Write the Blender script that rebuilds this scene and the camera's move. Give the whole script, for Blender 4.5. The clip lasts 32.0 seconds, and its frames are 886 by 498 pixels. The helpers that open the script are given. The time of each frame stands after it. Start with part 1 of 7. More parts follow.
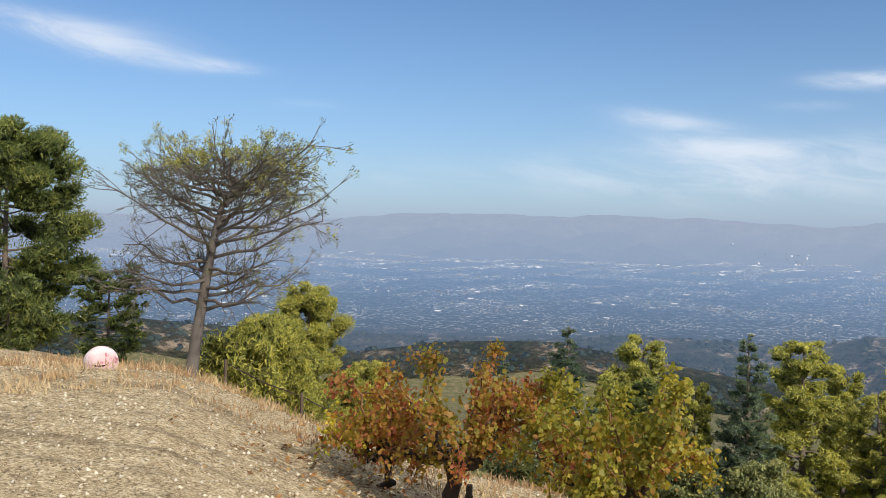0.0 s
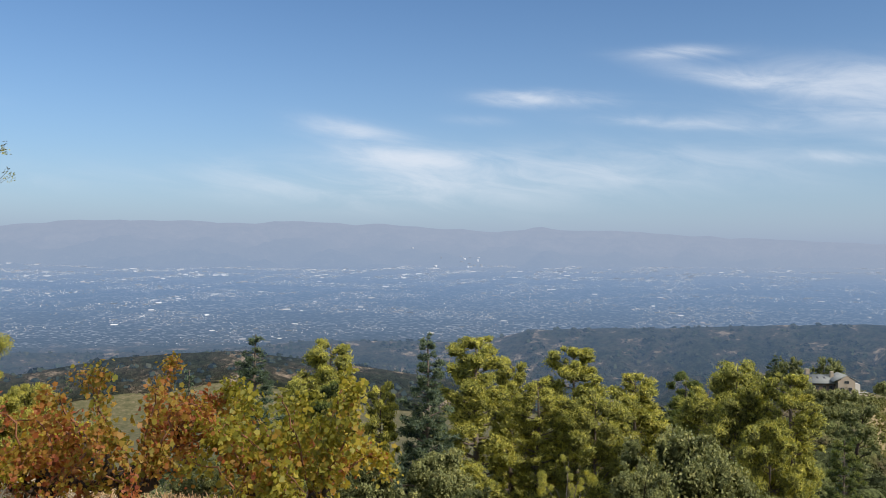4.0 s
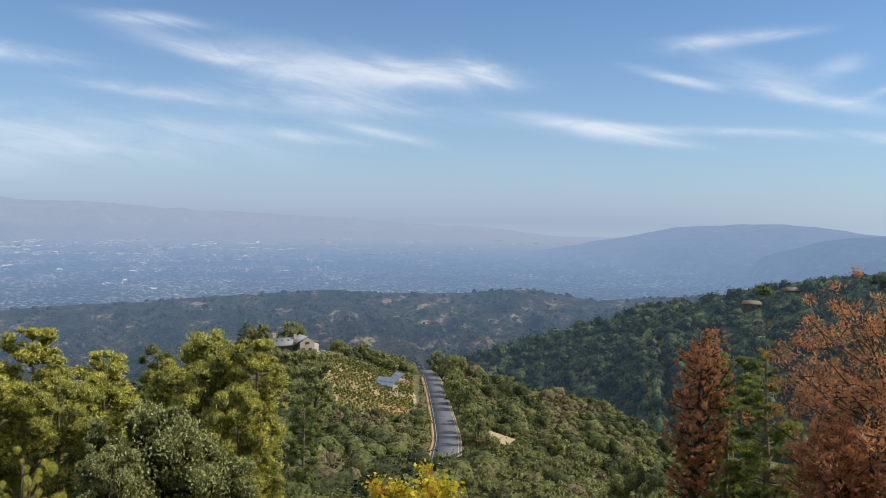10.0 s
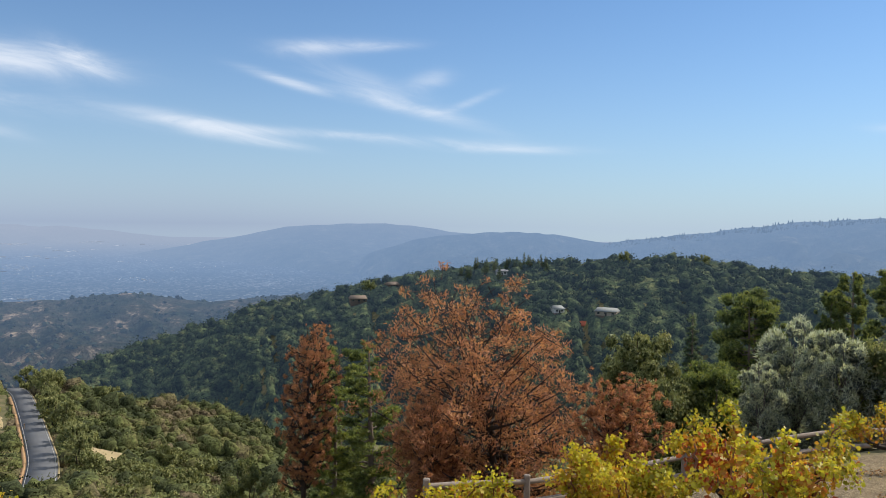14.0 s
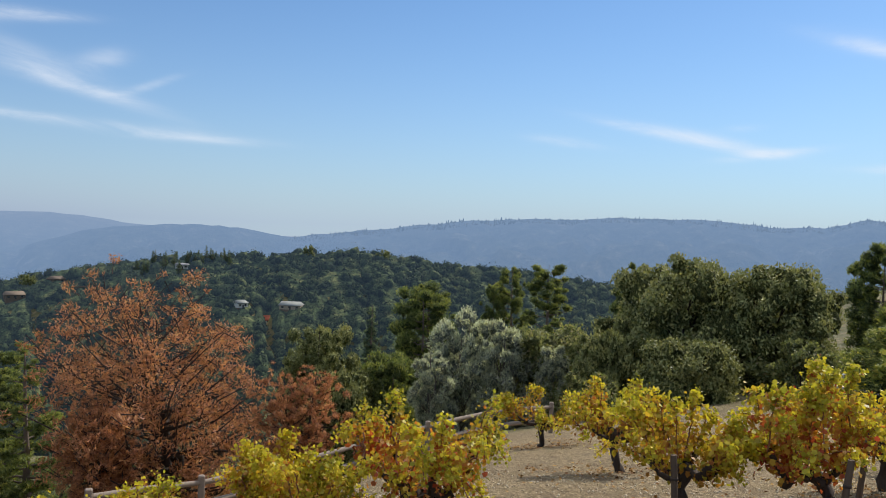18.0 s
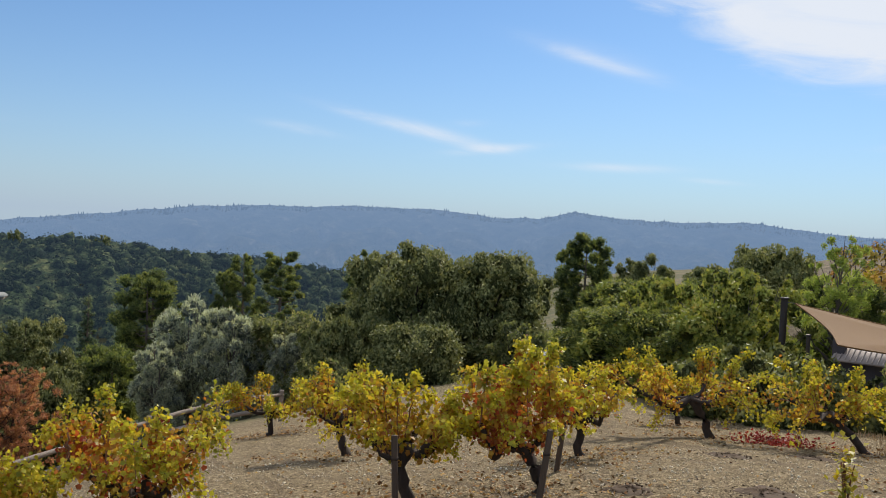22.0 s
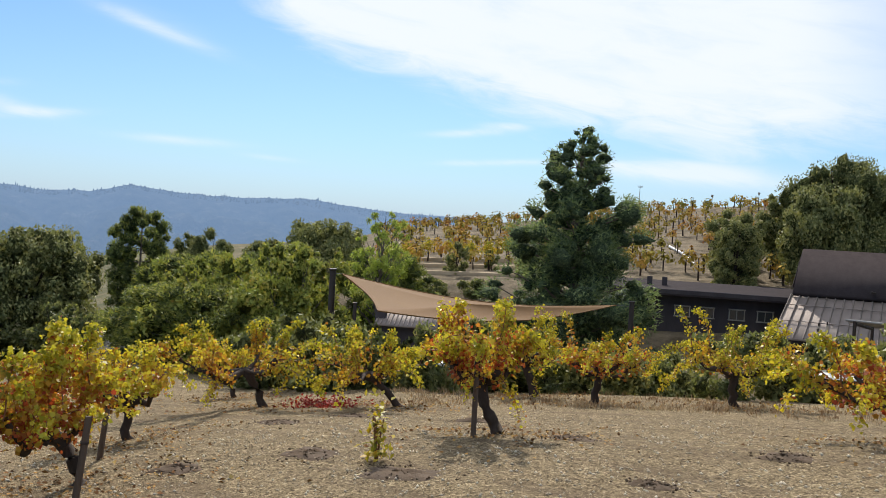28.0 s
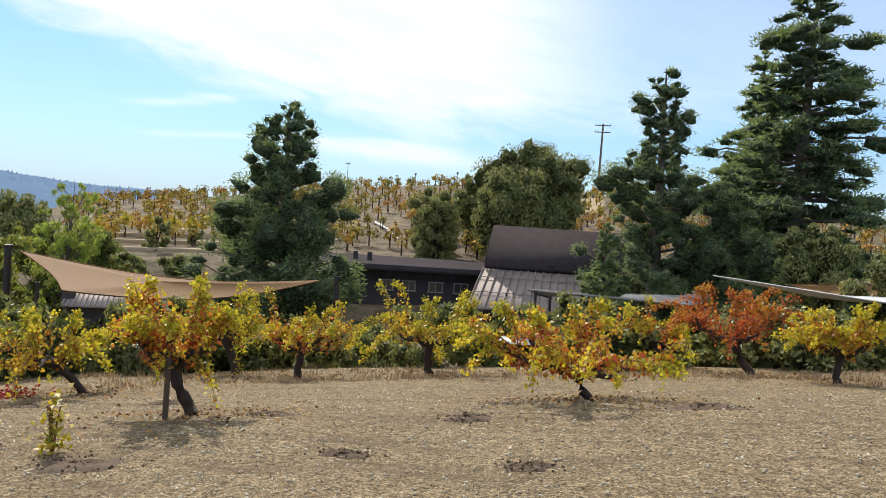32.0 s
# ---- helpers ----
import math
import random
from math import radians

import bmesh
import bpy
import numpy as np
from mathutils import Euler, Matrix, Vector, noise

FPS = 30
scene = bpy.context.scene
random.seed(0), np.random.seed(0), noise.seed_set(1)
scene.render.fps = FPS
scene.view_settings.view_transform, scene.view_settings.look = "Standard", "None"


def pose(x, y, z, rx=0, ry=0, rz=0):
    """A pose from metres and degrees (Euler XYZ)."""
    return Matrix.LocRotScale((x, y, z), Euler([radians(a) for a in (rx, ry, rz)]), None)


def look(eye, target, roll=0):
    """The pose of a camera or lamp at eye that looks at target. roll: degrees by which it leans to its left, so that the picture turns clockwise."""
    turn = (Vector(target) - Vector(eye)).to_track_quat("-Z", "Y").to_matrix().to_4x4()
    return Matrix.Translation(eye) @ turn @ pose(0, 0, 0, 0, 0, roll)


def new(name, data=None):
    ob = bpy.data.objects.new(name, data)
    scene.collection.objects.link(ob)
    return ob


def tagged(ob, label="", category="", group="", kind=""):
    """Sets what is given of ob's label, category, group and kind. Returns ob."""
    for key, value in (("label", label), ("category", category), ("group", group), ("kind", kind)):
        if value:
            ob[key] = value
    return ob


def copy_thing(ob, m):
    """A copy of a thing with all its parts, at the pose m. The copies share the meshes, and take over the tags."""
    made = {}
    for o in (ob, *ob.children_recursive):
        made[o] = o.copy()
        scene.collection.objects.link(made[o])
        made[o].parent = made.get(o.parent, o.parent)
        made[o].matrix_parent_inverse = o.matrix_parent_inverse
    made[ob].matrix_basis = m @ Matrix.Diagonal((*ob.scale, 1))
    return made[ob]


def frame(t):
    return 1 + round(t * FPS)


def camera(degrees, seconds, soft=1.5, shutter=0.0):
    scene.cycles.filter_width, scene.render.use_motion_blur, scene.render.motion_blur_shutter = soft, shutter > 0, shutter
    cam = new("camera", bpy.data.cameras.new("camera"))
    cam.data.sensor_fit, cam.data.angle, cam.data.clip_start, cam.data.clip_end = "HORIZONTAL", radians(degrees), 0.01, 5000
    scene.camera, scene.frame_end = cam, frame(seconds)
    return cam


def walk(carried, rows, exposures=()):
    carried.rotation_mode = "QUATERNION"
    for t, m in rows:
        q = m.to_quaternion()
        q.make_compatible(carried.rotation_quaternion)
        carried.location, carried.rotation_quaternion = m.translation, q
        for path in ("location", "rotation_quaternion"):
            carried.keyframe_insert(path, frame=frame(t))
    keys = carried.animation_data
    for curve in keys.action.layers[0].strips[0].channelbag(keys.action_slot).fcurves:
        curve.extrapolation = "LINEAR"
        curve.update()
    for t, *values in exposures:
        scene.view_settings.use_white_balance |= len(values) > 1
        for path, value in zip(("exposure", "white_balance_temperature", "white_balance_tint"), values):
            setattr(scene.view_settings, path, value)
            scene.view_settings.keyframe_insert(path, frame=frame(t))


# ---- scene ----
cam = camera(55.26, 32, 0.6)

# seconds, place, yaw, pitch, roll
PATH = [
    (0.0, 0.042, 0.342, 1.641, 0.03, -1.20, 1.18),
    (0.5, 0.050, 0.340, 1.642, -2.35, -0.95, 1.01),
    (1.0, 0.063, 0.337, 1.644, -5.74, -0.62, 0.81),
    (1.5, 0.070, 0.330, 1.644, -8.47, -0.47, 0.82),
    (2.0, 0.079, 0.326, 1.644, -11.50, -0.66, 0.93),
    (2.5, 0.088, 0.321, 1.645, -14.17, -0.79, 1.01),
    (3.0, 0.098, 0.316, 1.646, -16.76, -0.67, 0.67),
    (3.5, 0.101, 0.311, 1.646, -18.77, -0.43, 0.52),
    (5.5, 0.150, 0.303, 1.650, -29.20, -1.54, 0.71),
    (6.0, 0.165, 0.296, 1.651, -32.32, -1.66, 0.78),
    (6.5, 0.179, 0.289, 1.652, -34.77, -1.48, 0.74),
    (7.0, 0.195, 0.278, 1.652, -37.15, -1.83, 0.62),
    (7.5, 0.211, 0.266, 1.651, -39.79, -2.16, 0.52),
    (8.0, 0.226, 0.252, 1.651, -43.07, -2.69, 0.75),
    (8.5, 0.235, 0.240, 1.650, -45.98, -2.80, 0.91),
    (9.0, 0.247, 0.231, 1.651, -48.91, -2.69, 1.06),
    (9.5, 0.255, 0.217, 1.651, -51.63, -2.29, 0.90),
    (10.0, 0.262, 0.193, 1.650, -55.48, -1.91, 0.99),
    (10.5, 0.275, 0.166, 1.648, -58.33, -1.31, 1.10),
    (11.0, 0.284, 0.144, 1.647, -60.99, -1.41, 0.99),
    (11.5, 0.292, 0.122, 1.645, -64.22, -1.87, 0.98),
    (12.0, 0.296, 0.097, 1.643, -67.22, -2.49, 0.83),
    (12.5, 0.301, 0.070, 1.644, -71.28, -2.56, 0.61),
    (13.0, 0.304, 0.040, 1.644, -75.33, -1.98, 0.43),
    (13.5, 0.305, 0.031, 1.646, -78.63, -1.50, 0.71),
    (14.0, 0.303, 0.022, 1.649, -81.30, -1.54, 0.77),
    (14.5, 0.302, 0.005, 1.651, -85.14, -1.72, 0.75),
    (15.0, 0.303, -0.004, 1.652, -88.53, -1.56, 1.15),
    (15.5, 0.304, -0.019, 1.652, -91.37, -1.39, 1.44),
    (17.5, 0.328, -0.065, 1.651, -100.24, -1.14, 1.75),
    (18.0, 0.333, -0.074, 1.650, -102.40, -1.43, 2.01),
    (18.5, 0.334, -0.083, 1.650, -104.71, -1.88, 2.32),
    (19.0, 0.331, -0.096, 1.650, -107.49, -2.09, 2.74),
    (19.5, 0.324, -0.103, 1.652, -109.52, -2.38, 2.85),
    (20.0, 0.316, -0.111, 1.652, -111.91, -2.53, 3.05),
    (20.5, 0.310, -0.120, 1.653, -113.49, -2.23, 2.86),
    (21.0, 0.314, -0.135, 1.652, -115.23, -1.84, 2.57),
    (21.5, 0.318, -0.149, 1.651, -117.79, -1.78, 2.71),
    (22.0, 0.314, -0.157, 1.651, -120.28, -1.55, 2.83),
    (22.5, 0.304, -0.156, 1.650, -123.13, -1.40, 3.25),
    (23.0, 0.291, -0.156, 1.649, -126.48, -1.65, 3.59),
    (23.5, 0.293, -0.178, 1.651, -129.59, -1.49, 3.55),
    (24.0, 0.285, -0.197, 1.650, -132.10, -1.23, 3.45),
    (24.5, 0.284, -0.208, 1.649, -133.94, -1.33, 3.39),
    (26.5, 0.272, -0.258, 1.650, -142.53, -1.30, 3.78),
    (27.0, 0.265, -0.269, 1.649, -144.96, -1.44, 3.69),
    (27.5, 0.255, -0.282, 1.650, -147.12, -1.66, 3.64),
    (28.0, 0.247, -0.284, 1.649, -149.41, -1.69, 3.28),
    (28.5, 0.237, -0.287, 1.649, -151.76, -1.62, 3.23),
    (29.0, 0.230, -0.288, 1.650, -153.53, -1.58, 3.39),
    (29.5, 0.215, -0.307, 1.651, -156.01, -1.52, 3.41),
    (30.0, 0.200, -0.315, 1.651, -158.19, -1.48, 3.53),
    (30.5, 0.179, -0.323, 1.652, -160.79, -1.59, 3.51),
    (31.0, 0.156, -0.333, 1.651, -164.05, -1.76, 3.90),
    (31.5, 0.144, -0.349, 1.650, -166.35, -1.89, 4.16),
    (32.0, 0.124, -0.354, 1.649, -168.94, -2.11, 3.91),
]
# the lens leans about its own axis, after the turn and the nod
walk(cam, [(t, pose(x, y, z, 90 + pitch, 0, yaw) @ pose(0, 0, 0, 0, 0, roll)) for t, x, y, z, yaw, pitch, roll in PATH],
     exposures=[(0, 0.0), (2, -0.08), (7, -0.08), (9, 0.1), (10, 0.02), (11, -0.12), (12, 0.2), (13, 0.25), (14, 0.06), (18, 0.0), (19.5, 0.0), (21, 0.22), (22, -0.08), (23, -0.42), (24, -0.53), (24.6, -0.5), (26.4, 0.1), (28, 0.15), (32, 0.32)])

# ---------------------------------------------------------------- sky, sun
SUN_AZ, SUN_EL = 146.0, 38.0


def bearing(az, d, z=0.0):
    """A place by its bearing, clockwise from +y in degrees, and its distance."""
    a = radians(az)
    return Vector((d * math.sin(a), d * math.cos(a), z))


class Nodes:
    """Short hand for a node tree."""

    def __init__(self, tree):
        self.tree = tree
        tree.nodes.clear()

    def add(self, kind, **inputs):
        n = self.tree.nodes.new(kind)
        for key, value in inputs.items():
            self.put(n.inputs[key.replace("_", " ")], value)
        return n

    def put(self, socket, value):
        if isinstance(value, bpy.types.NodeSocket):
            self.tree.links.new(value, socket)
        elif hasattr(value, "__len__") and len(value) == 3 and socket.type == "RGBA":
            socket.default_value = (*value, 1)
        else:
            socket.default_value = value

    def math(self, op, a, b=0.0, c=0.0, clamp=False):
        n = self.tree.nodes.new("ShaderNodeMath")
        n.operation, n.use_clamp = op, clamp
        for s, v in zip(n.inputs, (a, b, c)):
            self.put(s, v)
        return n.outputs[0]

    def mix(self, f, a, b, mode="MIX"):
        n = self.tree.nodes.new("ShaderNodeMix")
        n.data_type, n.blend_type = "RGBA", mode
        self.put(n.inputs[0], f), self.put(n.inputs[6], a), self.put(n.inputs[7], b)
        return n.outputs[2]

    def noise(self, vector, scale, detail=3.0, rough=0.55, distortion=0.0):
        n = self.add("ShaderNodeTexNoise", Scale=scale, Detail=detail, Roughness=rough, Distortion=distortion)
        if vector is not None:
            self.put(n.inputs["Vector"], vector)
        return n.outputs[0]

    def ramp(self, f, stops):
        n = self.tree.nodes.new("ShaderNodeValToRGB")
        e = n.color_ramp.elements
        while len(e) < len(stops):
            e.new(0.5)
        for el, (p, c) in zip(e, stops):
            el.position, el.color = p, (*c, 1) if len(c) == 3 else c
        self.put(n.inputs[0], f)
        return n.outputs[0]

    def smooth(self, v, lo, hi):
        n = self.tree.nodes.new("ShaderNodeMapRange")
        n.interpolation_type = "SMOOTHSTEP"
        for s, x in zip(n.inputs, (v, lo, hi, 0.0, 1.0)):
            self.put(s, x)
        return n.outputs[0]


world = bpy.data.worlds.new("world")
scene.world = world
world.use_nodes = True
W = Nodes(world.node_tree)
sky = W.add("ShaderNodeTexSky")
sky.sky_type, sky.sun_disc = "NISHITA", False
sky.sun_elevation, sky.sun_rotation = radians(SUN_EL), radians(SUN_AZ)
sky.altitude, sky.air_density, sky.dust_density, sky.ozone_density = 700, 1.0, 0.35, 3.0
axis = W.add("ShaderNodeTexCoord").outputs["Generated"]
sep = W.add("ShaderNodeSeparateXYZ", Vector=axis)
sx, sy, sz = sep.outputs
AZ = W.math("MULTIPLY_ADD", W.math("ARCTAN2", W.math("MULTIPLY", sy, -1.0), sx), 57.2958, 90.0)
EL = W.math("MULTIPLY", W.math("ARCSINE", sz), 57.2958)
# drawn-out cirrus: bearing, height, half length, half thickness, slant, density
CIRRUS = [(-24.1, 11.8, 7.3, 1.29, -0.06, 0.62), (-20.5, 10.7, 5.8, 0.76, -0.12, 0.45), (-14.9, 10.3, 2.7, 0.45, -0.04, 0.5), (-9.8, 8.2, 3.4, 0.45, -0.01, 0.25), (14.2, 7.6, 4.2, 0.76, -0.17, 0.34), (17.8, 5.8, 4.2, 0.53, -0.12, 0.36),
          (18.9, 3.6, 12.5, 1.89, -0.05, 0.4), (26.2, 9.6, 3.5, 0.6, -0.06, 0.55), (23.1, 8.2, 2.3, 0.38, -0.04, 0.35), (-6.4, 3.6, 7.6, 1.51, 0.03, 0.25), (36.1, 12.3, 3.1, 0.45, -0.01, 0.7), (28.2, 9.6, 4.4, 0.57, -0.03, 0.7),
          (14.4, 7.4, 3.8, 0.76, -0.07, 0.3), (19.0, 5.6, 4.6, 0.6, -0.05, 0.3), (35.5, 7.9, 5.7, 0.45, -0.08, 0.55), (39.6, 10.5, 6.2, 0.6, -0.21, 0.5), (47.6, 10.1, 8.8, 1.44, -0.09, 0.6), (54.4, 9.6, 6.5, 0.98, -0.02, 0.6),
          (57.9, 10.2, 2.3, 0.76, -0.44, 0.6), (47.7, 7.8, 11.4, 0.83, -0.08, 0.45), (47.0, 5.3, 3.0, 0.38, -0.11, 0.55), (51.5, 5.7, 3.0, 0.34, -0.18, 0.45), (29.0, 5.0, 12.5, 1.81, -0.03, 0.45), (11.7, 3.9, 9.1, 1.74, -0.01, 0.35),
          (44.1, 5.6, 12.5, 2.27, -0.01, 0.25), (73.0, 11.7, 3.5, 0.6, 0.07, 0.6), (77.3, 11.9, 2.7, 0.38, 0.05, 0.45), (70.5, 9.4, 2.9, 0.38, -0.26, 0.75), (75.9, 9.5, 5.0, 0.83, -0.28, 0.42), (79.1, 7.8, 5.7, 0.53, -0.23, 0.6),
          (80.4, 9.7, 1.7, 0.76, 0.16, 0.45), (83.4, 8.5, 1.7, 0.34, 0.38, 0.5), (65.3, 6.4, 4.6, 0.57, -0.14, 0.7), (69.1, 5.4, 4.6, 0.38, -0.1, 0.5), (76.4, 5.9, 9.9, 0.38, -0.04, 0.7), (84.8, 5.2, 5.7, 0.34, -0.02, 0.5),
          (119.0, 6.3, 4.9, 0.53, -0.2, 0.7), (114.1, 7.1, 3.4, 0.34, -0.21, 0.45), (123.3, 5.3, 3.4, 0.34, 0.12, 0.65), (110.4, 6.0, 2.9, 0.38, -0.11, 0.5), (121.8, 7.0, 1.5, 0.3, 0.02, 0.35), (130.4, 11.1, 4.2, 0.45, -0.28, 0.55),
          (129.7, 11.6, 5.4, 0.98, -0.22, 0.25), (131.6, 4.4, 4.2, 0.34, 0.0, 0.55), (137.7, 3.7, 2.3, 0.22, -0.05, 0.35), (150.8, 6.2, 3.0, 0.3, 0.08, 0.8), (153.2, 6.8, 1.9, 0.28, 0.02, 0.8), (152.6, 4.3, 3.4, 0.24, 0.07, 0.7),
          (163.9, 4.2, 5.3, 0.53, -0.01, 0.55), (157.3, 4.5, 7.6, 0.3, 0.03, 0.35), (168.1, 3.5, 7.6, 0.76, -0.01, 0.45), (165.3, 4.5, 6.1, 0.76, -0.03, 0.5)]
cover = 0.0
for az0, el0, half, thick, slant, dens in CIRRUS:
    du = W.math("SUBTRACT", AZ, az0)
    dv = W.math("SUBTRACT", W.math("SUBTRACT", EL, el0), W.math("MULTIPLY", du, slant))
    q = W.math("ADD", W.math("POWER", W.math("DIVIDE", du, half), 2.0), W.math("POWER", W.math("DIVIDE", dv, thick), 2.0))
    cover = W.math("MULTIPLY_ADD", W.math("EXPONENT", W.math("MULTIPLY", q, -1.0)), dens, cover)
streak = W.add("ShaderNodeCombineXYZ", X=W.math("MULTIPLY_ADD", EL, 0.06, W.math("MULTIPLY", AZ, 0.14)), Y=W.math("MULTIPLY_ADD", AZ, 0.06, W.math("MULTIPLY", EL, 0.55)))
wisp = W.noise(streak.outputs[0], 1.2, 8.0, 0.62, 0.6)
soft_wisp = W.noise(streak.outputs[0], 0.5, 3.0, 0.5, 0.4)
grain = W.math("MULTIPLY_ADD", wisp, 0.65, W.math("MULTIPLY", soft_wisp, 0.45))
veil = W.math("MULTIPLY", W.math("MULTIPLY_ADD", W.smooth(grain, 0.3, 0.76), 1.0, 0.26), cover)
veil = W.math("MULTIPLY", W.smooth(veil, 0.0, 1.15), 0.78)
# the wide bright sheet in front of the sun, with its slanting lower edge
edge = W.math("MULTIPLY", W.add("ShaderNodeSeparateColor", Color=W.ramp(W.math("DIVIDE", W.math("SUBTRACT", AZ, 120.0), 100.0),
              [(0.0, (0.62,) * 3), (0.12, (0.385,) * 3), (0.2, (0.262,) * 3), (0.28, (0.205,) * 3), (0.39, (0.152,) * 3), (0.47, (0.13,) * 3), (0.56, (0.15,) * 3), (0.7, (0.17,) * 3), (1.0, (0.3,) * 3)])).outputs[0], 40.0)
lift = W.math("SUBTRACT", EL, W.math("MULTIPLY_ADD", W.math("SUBTRACT", grain, 0.55), -7.0, edge))
sheet = W.math("MULTIPLY", W.math("MULTIPLY", W.smooth(lift, -0.6, 3.2), W.math("MULTIPLY_ADD", W.smooth(grain, 0.3, 0.6), 0.22, 0.78)), W.math("SUBTRACT", 0.97, W.math("MULTIPLY", W.math("MULTIPLY", W.smooth(AZ, 170.0, 182.0), W.smooth(EL, 4.5, 9.5)), 0.62)))
veil = W.math("MAXIMUM", veil, sheet)
# pale air over the horizon
pale = W.math("EXPONENT", W.math("MULTIPLY", W.math("ABSOLUTE", EL), -0.14))
deep = W.mix(1.0, sky.outputs[0], (0.725, 0.975, 1.18), "MULTIPLY")
base_sky = W.mix(W.math("MULTIPLY", pale, 0.85), deep, (4.5, 5.6, 7.0))
# smoke-grey haze lying over the valley
smoke = W.math("MULTIPLY", W.math("EXPONENT", W.math("MULTIPLY", W.math("ABSOLUTE", EL), -0.55)), W.math("SUBTRACT", 0.97, W.math("MULTIPLY", W.smooth(AZ, 62.0, 95.0), 0.85)))
base_sky = W.mix(smoke, base_sky, (3.5, 4.3, 5.7))
clouded = W.mix(veil, base_sky, (8.35, 8.85, 9.7))
back = W.add("ShaderNodeBackground", Color=clouded, Strength=0.1)
W.tree.links.new(back.outputs[0], W.add("ShaderNodeOutputWorld").inputs[0])

lamp = bpy.data.lights.new("sun", "SUN")
lamp.energy, lamp.angle, lamp.color = 4.5, radians(0.6), (1.0, 0.93, 0.82)
sun = new("sun", lamp)
sun.matrix_world = look(bearing(SUN_AZ, 100 * math.cos(radians(SUN_EL)), 100 * math.sin(radians(SUN_EL))), (0, 0, 0))

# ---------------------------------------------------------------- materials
# colours of the painted haze, nearer and farther off
HAZE_TINT = (0.235, 0.365, 0.585)
FAR_HAZE_TINT = (0.355, 0.43, 0.57)


def surface(name, rough=0.9, spec=0.2):
    m = bpy.data.materials.new(name)
    m.use_nodes = True
    n = Nodes(m.node_tree)
    b = n.add("ShaderNodeBsdfPrincipled", Roughness=rough)
    b.inputs["Specular IOR Level"].default_value = spec
    n.tree.links.new(b.outputs[0], n.add("ShaderNodeOutputMaterial").inputs[0])
    return m, n, b


def bumped(n, b, height, strength, distance):
    k = n.add("ShaderNodeBump", Strength=strength, Distance=distance, Height=height)
    n.put(b.inputs["Normal"], k.outputs[0])


def plain(name, colour, rough=0.8, metal=0.0, spread=0.15, scale=3.0, bump=0.3, fine=60.0, stretch=(1, 1, 1), spec=0.3):
    """A worn surface of one colour: broad stains, fine grain and a little relief."""
    m, n, b = surface(name, rough, spec)
    p = n.add("ShaderNodeMapping", Vector=n.add("ShaderNodeTexCoord").outputs["Object"], Scale=stretch).outputs[0]
    broad, grain = n.noise(p, scale), n.noise(p, fine, 2.0)
    v = n.math("MULTIPLY_ADD", broad, 2 * spread, n.math("MULTIPLY_ADD", grain, spread, 1 - 1.5 * spread))
    n.put(b.inputs["Base Color"], n.mix(1.0, colour, n.add("ShaderNodeCombineColor", Red=v, Green=v, Blue=v).outputs[0], "MULTIPLY"))
    n.put(b.inputs["Roughness"], n.math("MULTIPLY_ADD", grain, 0.2, rough - 0.1))
    b.inputs["Metallic"].default_value = metal
    bumped(n, b, grain, bump, 0.01)
    return m


def leafy(name, stops, shine=0.35, through_=0.48, patch=0.5, rough=0.6):
    """Leaves: each takes its own tone from stops, patches of the crown lean one way; thin enough to let light through."""
    m, n, b = surface(name, rough, shine)
    own = n.add("ShaderNodeNewGeometry").outputs["Random Per Island"]
    kin = n.add("ShaderNodeObjectInfo").outputs["Random"]
    p = n.add("ShaderNodeTexCoord").outputs["Object"]
    f = n.math("ADD", n.math("MULTIPLY", own, 1 - patch), n.math("MULTIPLY", n.smooth(n.noise(p, 0.9, 2.0), 0.3, 0.7), patch), clamp=True)
    f = n.math("MULTIPLY_ADD", n.math("SUBTRACT", kin, 0.5), 0.16, f, clamp=True)
    c = n.ramp(f, stops)
    n.put(b.inputs["Base Color"], c)
    t = n.add("ShaderNodeBsdfTranslucent", Color=n.mix(1.0, c, (1.3, 1.25, 0.7), "MULTIPLY"))
    mixer = n.add("ShaderNodeMixShader", Fac=through_)
    n.tree.links.new(b.outputs[0], mixer.inputs[1]), n.tree.links.new(t.outputs[0], mixer.inputs[2])
    n.tree.links.new(mixer.outputs[0], n.tree.nodes["Material Output"].inputs[0])
    return m


def haze_glow(n, shader, colour_strength=1.0, start=900.0, reach=1300.0, most=0.955):
    """Haze painted as emission over far surfaces, thicker with distance from the knoll."""
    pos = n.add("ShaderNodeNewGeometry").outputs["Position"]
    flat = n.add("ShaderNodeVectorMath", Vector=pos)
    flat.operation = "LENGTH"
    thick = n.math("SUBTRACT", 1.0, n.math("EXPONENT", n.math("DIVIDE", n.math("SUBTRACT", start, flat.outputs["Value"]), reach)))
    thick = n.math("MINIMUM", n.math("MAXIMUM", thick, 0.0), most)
    glow = n.add("ShaderNodeEmission", Color=n.mix(n.smooth(flat.outputs["Value"], 2300.0, 4700.0), HAZE_TINT, FAR_HAZE_TINT), Strength=colour_strength)
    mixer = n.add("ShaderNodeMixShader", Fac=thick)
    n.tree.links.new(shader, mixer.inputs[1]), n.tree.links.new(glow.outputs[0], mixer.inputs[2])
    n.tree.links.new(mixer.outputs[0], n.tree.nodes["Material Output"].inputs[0])


